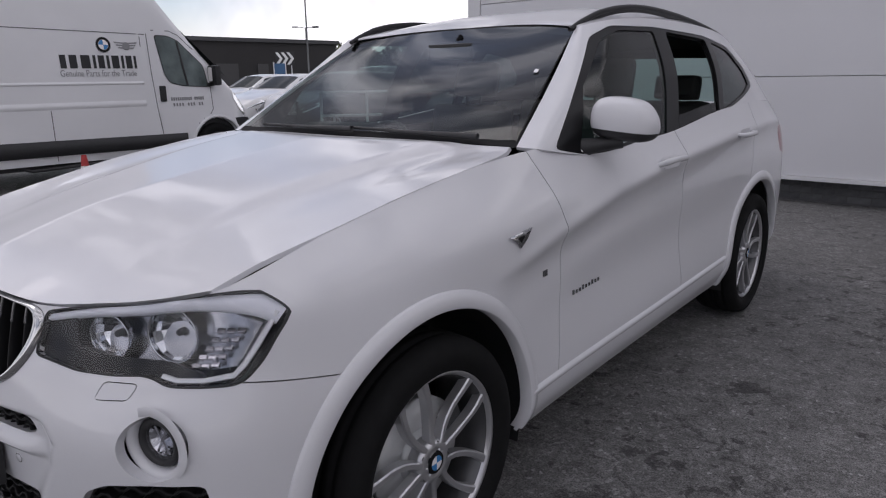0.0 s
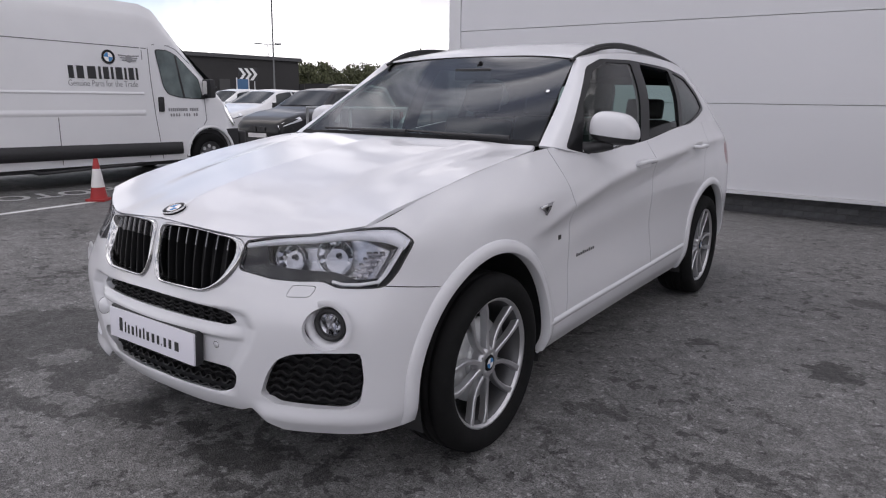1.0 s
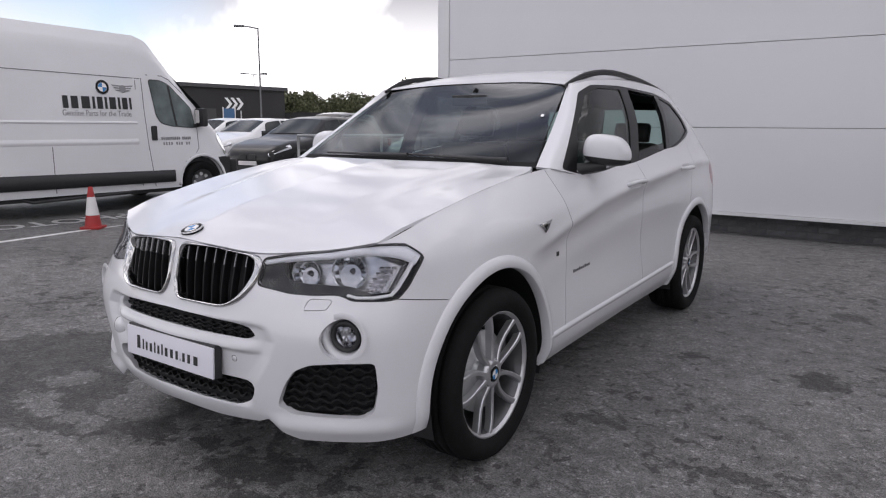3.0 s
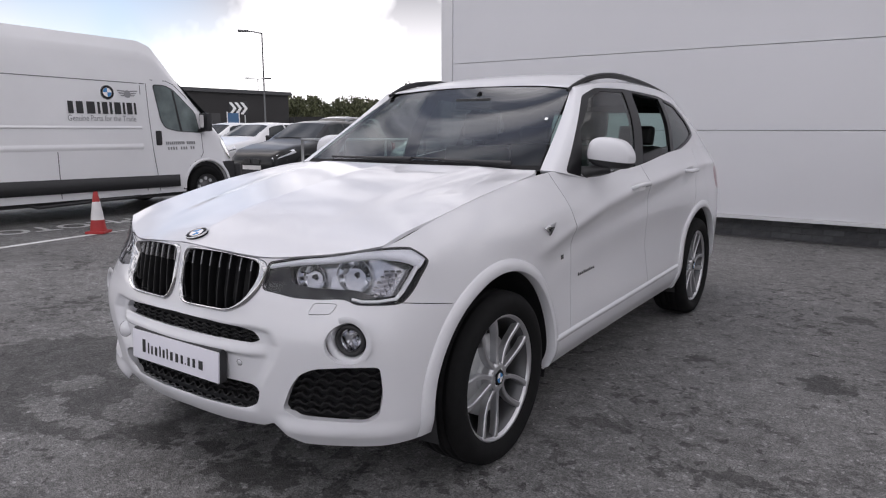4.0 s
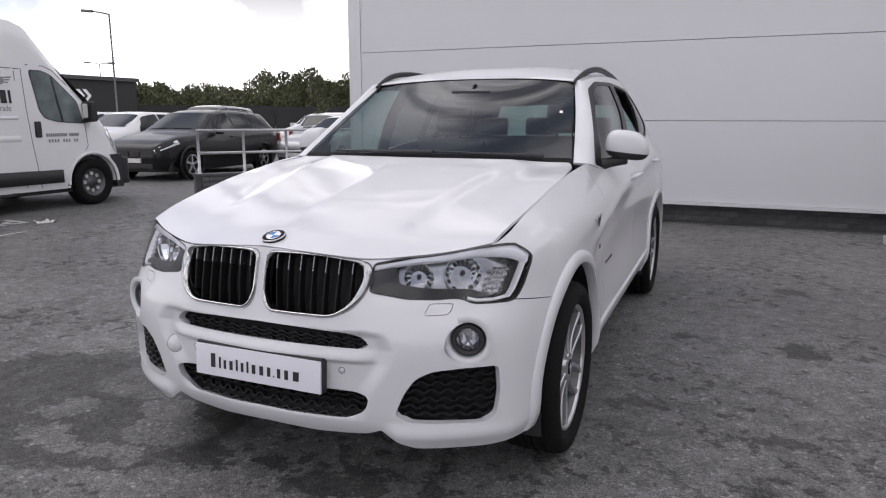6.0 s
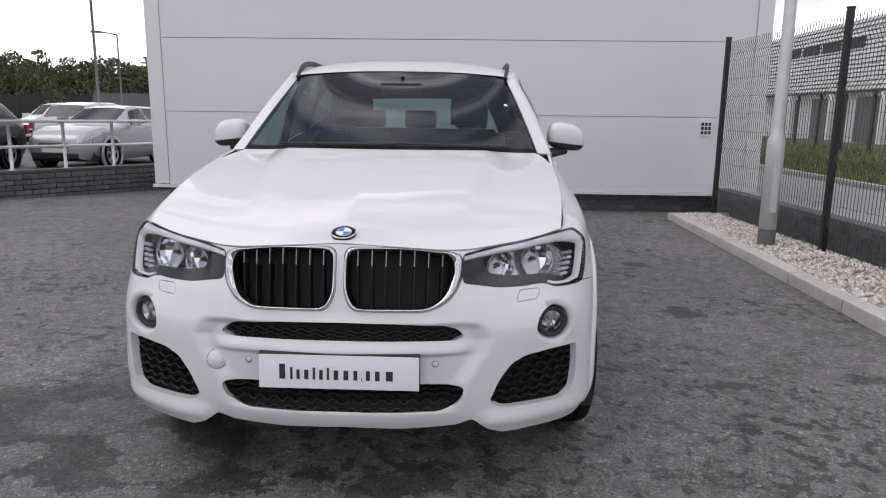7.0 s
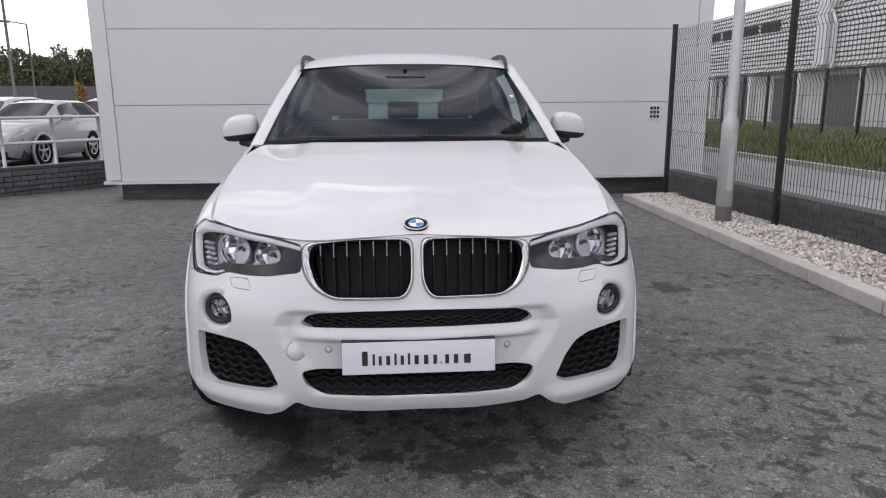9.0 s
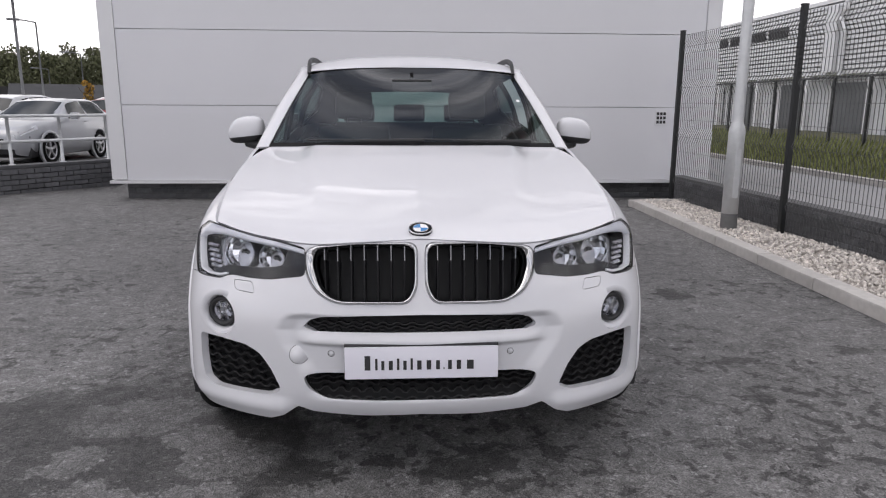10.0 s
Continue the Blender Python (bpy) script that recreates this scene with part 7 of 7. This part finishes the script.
grid(bm, [[(-5.42 - .125 * (y + 2.0) + d * .5, y, rise(-5.7, y) + .004) for d in (-.1, .1)] for y in np.linspace(-2.5, 5.4, 24)])
solid("bay_line", bm, M_WHITELINE, "worn white bay line painted on the asphalt", "road marking", "structure")
bm = bmesh.new()
tm = Matrix.Translation((-6.98, 2.20, rise(-6.8, 2.1) + .005)) @ Matrix.Rotation(radians(-94), 4, "Z")
text_mesh(bm, "PHOTO", .62, tm, .001, 1.75, .012)
for v in bm.verts:
    v.co.z = rise(v.co.x, v.co.y) + .005
solid("bay_lettering", bm, M_WHITELINE, "worn white painted bay lettering on the asphalt", "road marking", "structure")

# ================= distance =================
def street_lamp(x, y, h, arm=1, turn=0.0):
    t = thing("street_lamp", "tall grey street lamp beside the car park", "street lamp", pose(x, y, 0, 0, 0, turn), "street lamps")
    bm = bmesh.new()
    tube(bm, [(0, 0, -.1), (0, 0, 1.3), (0, 0, 1.35), (0, 0, h)], [.085, .085, .055, .038], 10)
    part("column", bm, M_COLUMN, t, smooth=True)
    for s in ((1, -1) if arm == 2 else (1,)):
        bm = bmesh.new()
        tube(bm, [(0, 0, h - .02), (-s * .5, 0, h + .06), (-s * .8, 0, h + .08)], .035, 8)
        box(bm, -s * 1.35, -s * .75, -.14, .14, h + .03, h + .14, .03)
        part("lantern", bm, M_COLUMN, t, angle=40)
    return t


for x, y, h, a in ((-30.3, 25.9, 6.9, 1), (-56.4, 47.7, 6.6, 2), (-13.9, 23.5, 8.2, 1), (-20.0, 37.3, 5.6, 1), (-30.6, 60.0, 4.1, 1), (-24.2, 51.9, 4.9, 1)):
    street_lamp(x, y, h, a, math.degrees(math.atan2(-x, y)) * 1.0)

shed = thing("dark_shed", "long dark grey industrial shed beyond the car park", "building", pose(-62, 40, 0, 0, 0, 0))
bm = bmesh.new()
prism(bm, [(-6, -16), (5.5, -16), (8.1, 9.6), (-6, 9.6)], 4.9)
part("wall", bm, M_FARDARK, shed)
bm = bmesh.new()
prism(bm, [(-6.2, -16.2), (5.8, -16.2), (8.4, 9.8), (-6.2, 9.8)], .35, Matrix.Translation((0, 0, 4.9)))
part("roof_edge", bm, mat("grey_roof_edge", (0.06, 0.06, 0.065), 0.6, vary=.1, scale=.5), shed)
for k in range(5):
    bm = bmesh.new()
    box(bm, 6.3 + .29 * k - .1, 6.3 + .29 * k + .1, -13 + 4.4 * k, -10.6 + 4.4 * k, .1, 2.9)
    part("door", bm, M_FARBLD if k == 1 else mat("shed_door", (0.05, 0.05, 0.052), 0.6, vary=.1, scale=1), shed)
hoard = thing("timber_hoarding", "dark low hoarding round a far compound", "hoarding", pose(-46, 56, 0, 0, 0, 38))
for k in range(10):
    bm = bmesh.new()
    box(bm, -16 + 3.2 * k, -12.85 + 3.2 * k, 0, .12, 0, 2.6 + .05 * (k % 3))
    part("panel", bm, M_FARDARK, hoard)
sign = thing("chevron_sign", "black road sign with white chevrons on posts", "road sign", look((-44.5, 35.4, 3.05), (2, -2, 3.05)) @ pose(0, 0, 0))
bm = bmesh.new()
box(bm, -.75, .75, -.55, .55, -.06, -.03, .01)
part("sign_panel", bm, M_INK, sign)
for k in range(3):
    bm = bmesh.new()
    x = .45 - .45 * k
    for a, b in (((x - .30, .48), (x + .05, 0)), ((x - .30, -.48), (x + .05, 0))):
        w = .24
        pts = [(a[0], a[1]), (b[0], b[1]), (b[0] + w, b[1]), (a[0] + w, a[1])]
        prism(bm, [(-p[0], p[1]) for p in pts], .01, pose(0, 0, -.10, 0, 0, 0))
    part("chevron", bm, M_WHITEEN, sign)
for s in (-1, 1):
    bm = bmesh.new()
    tube(bm, [(s * .5, .4, 0), (s * .5, -3.05, 0)], .05, 8)
    part("post", bm, M_STEEL, sign)
blue = thing("blue_sign", "tall blue direction board on two posts", "sign", look((-44.2, 34.6, 1.9), (2, -2, 1.9)))
bm = bmesh.new()
box(bm, -.42, .42, -.75, .75, -.05, .0, .01)
part("board", bm, mat("sign_blue", (0.05, 0.13, 0.26), 0.4), blue)
for s in (-1, 1):
    bm = bmesh.new()
    tube(bm, [(s * .46, .85, 0), (s * .46, -1.9, 0)], .05, 8)
    part("post", bm, M_SLEEVE, blue)

low_hall = thing("low_pavilion", "low grey building with a wide sloping roof", "building", pose(-24.5, 53.5, 0, 0, 0, 26))
bm = bmesh.new()
box(bm, -4.5, 6, 0, 6, 0, 1.6)
part("wall", bm, M_FARDARK, low_hall)
bm = bmesh.new()
prism(bm, [(-.8, 1.6), (3.5, 2.75), (6.8, 2.75), (6.8, 1.5)], 12.0, Matrix.Translation((-5.5, 0, 0)) @ Matrix(((0, 0, 1, 0), (1, 0, 0, 0), (0, 1, 0, 0), (0, 0, 0, 1))))
part("roof", bm, mat("slate_roof", (0.075, 0.076, 0.08), 0.9, vary=.1, scale=.6, spec=0.03), low_hall, "pale grey roof")
for k in range(5):
    bm = bmesh.new()
    box(bm, -4 + 2 * k, -2.7 + 2 * k, -.05, .02, .4, 1.4)
    part("window", bm, M_DARKGLASS, low_hall)


def leaves(bm_v, bm_f, c, r, n, size, rnd):
    for _ in range(n):
        d = Vector((rnd.gauss(0, 1), rnd.gauss(0, 1), rnd.gauss(0, 1))).normalized() * r * rnd.uniform(.55, 1.05)
        p = c + Vector((d.x, d.y, d.z * .8))
        e = Euler((rnd.uniform(0, 6.3), rnd.uniform(0, 6.3), rnd.uniform(0, 6.3))).to_matrix()
        s, k = size * rnd.uniform(.6, 1.4), len(bm_v)
        bm_v += [p + e @ Vector(q) * s for q in ((-1, -.5, 0), (.2, -.7, .1), (1, .3, 0), (-.3, .8, -.1))]
        bm_f.append((k, k + 1, k + 2, k + 3))


rnd = random.Random(5)
verts, faces, tv, tf = [], [], [], []
for i in range(150):
    t = i / 149
    a = radians(62 - 58 * t) + rnd.uniform(-.01, .01)
    dist = rnd.uniform(112, 150)
    x, y = -math.sin(a) * dist, math.cos(a) * dist - 3
    h = rnd.uniform(4.9, 7.0) * dist / 130 * (1.0 + .12 * math.sin(t * 9)) * (1.55 if a < radians(37) else 1.0) + .6
    for j in range(9):
        f = j / 8
        c = Vector((x + rnd.uniform(-2.6, 2.6), y + rnd.uniform(-2.6, 2.6), h * (.18 + .70 * f)))
        leaves(verts, faces, c, (3.1 - 1.6 * f) * rnd.uniform(.6, 1.15), 190, .19, rnd)
me = bpy.data.meshes.new("woodland")
me.from_pydata(verts, [], faces)
me.materials.append(M_LEAF)
tagged(new("woodland", me), "belt of dark green trees beyond the car park", "woodland", kind="stuff")
# upright dark sheet closing gaps in the tree belt; its colour stands for shade
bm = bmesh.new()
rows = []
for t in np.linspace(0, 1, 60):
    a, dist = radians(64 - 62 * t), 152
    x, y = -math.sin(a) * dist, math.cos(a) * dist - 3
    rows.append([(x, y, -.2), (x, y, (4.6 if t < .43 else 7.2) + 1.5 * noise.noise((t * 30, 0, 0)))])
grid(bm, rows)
solid("wood_floor", bm, mat("wood_shade", (0.02, 0.026, 0.014), .95, vary=.3, scale=.2), "dark backing sheet behind the tree belt, coloured as shade between trees", "undergrowth", "stuff")

for name, label, x, y, h, m, n in (("young_tree", "small tree with yellow autumn leaves", -16.0, 33.6, 2.5, M_LEAFY, 200), ("birch_tree", "slim green tree beside the lot", -19.5, 29.5, 4.2, M_LEAF, 300)):
    tr = thing(name, label, "tree", pose(x, y, 0))
    bm = bmesh.new()
    tube(bm, [(0, 0, 0), (.03, 0, h * .4), (-.02, .04, h * .75), (0, 0, h * .95)], [.07, .055, .035, .012], 8)
    for k in range(7):
        a = k * 2.4
        b = h * (.35 + .07 * k)
        tube(bm, [(0, 0, b), (math.cos(a) * h * .10, math.sin(a) * h * .10, b + h * .10), (math.cos(a) * h * .16, math.sin(a) * h * .16, b + h * .2)], [.03, .02, .008], 6)
    part("trunk", bm, M_BARK, tr, smooth=True)
    v2, f2 = [], []
    for k in range(8):
        leaves(v2, f2, Vector((rnd.uniform(-.3, .3) * h * .25, rnd.uniform(-.3, .3) * h * .25, h * (.36 + .08 * k))), h * (.13 - .009 * k), n // 4, .065, rnd)
    me = bpy.data.meshes.new("crown")
    me.from_pydata(v2, [], f2)
    me.materials.append(m)
    part("crown", me, None, tr)

# ================= bricks, laid course by course =================
def brick_mesh(l, h, d):
    bm = bmesh.new()
    box(bm, 0, l, 0, d, 0, h)
    bmesh.ops.bevel(bm, geom=[e for e in bm.edges if all(v.co.y < d * .5 for v in e.verts)], offset=.004, segments=1, affect="EDGES")
    return mesh_of(bm, "brick", M_BRICK)


BR = [brick_mesh(.214, .064, .10), brick_mesh(.102, .064, .10)]


def courses(parent, x0, x1, zs, y_face, joint=.011, turn=None):
    for c, z in enumerate(zs):
        x, first = x0, True
        while x < x1 - .05:
            half = (first and c % 2) or x1 - x < .214
            me = BR[1] if half else BR[0]
            ob = part("brick", me, None, parent)
            ob.location = (x, y_face + .0025 * math.sin(7.3 * x + 3 * c), z)
            x += (.102 if half else .214) + joint
            first = False


courses(wall, 0.14, WLEN - 0.1, [.17, .095, .02], .148)
courses(fence_wall, .02, 6.6, [.27, .195, .12, .045], .004)
courses(low_wall, .012, LW_L - .1, [.325, .25, .175, .10, .025], -.022)
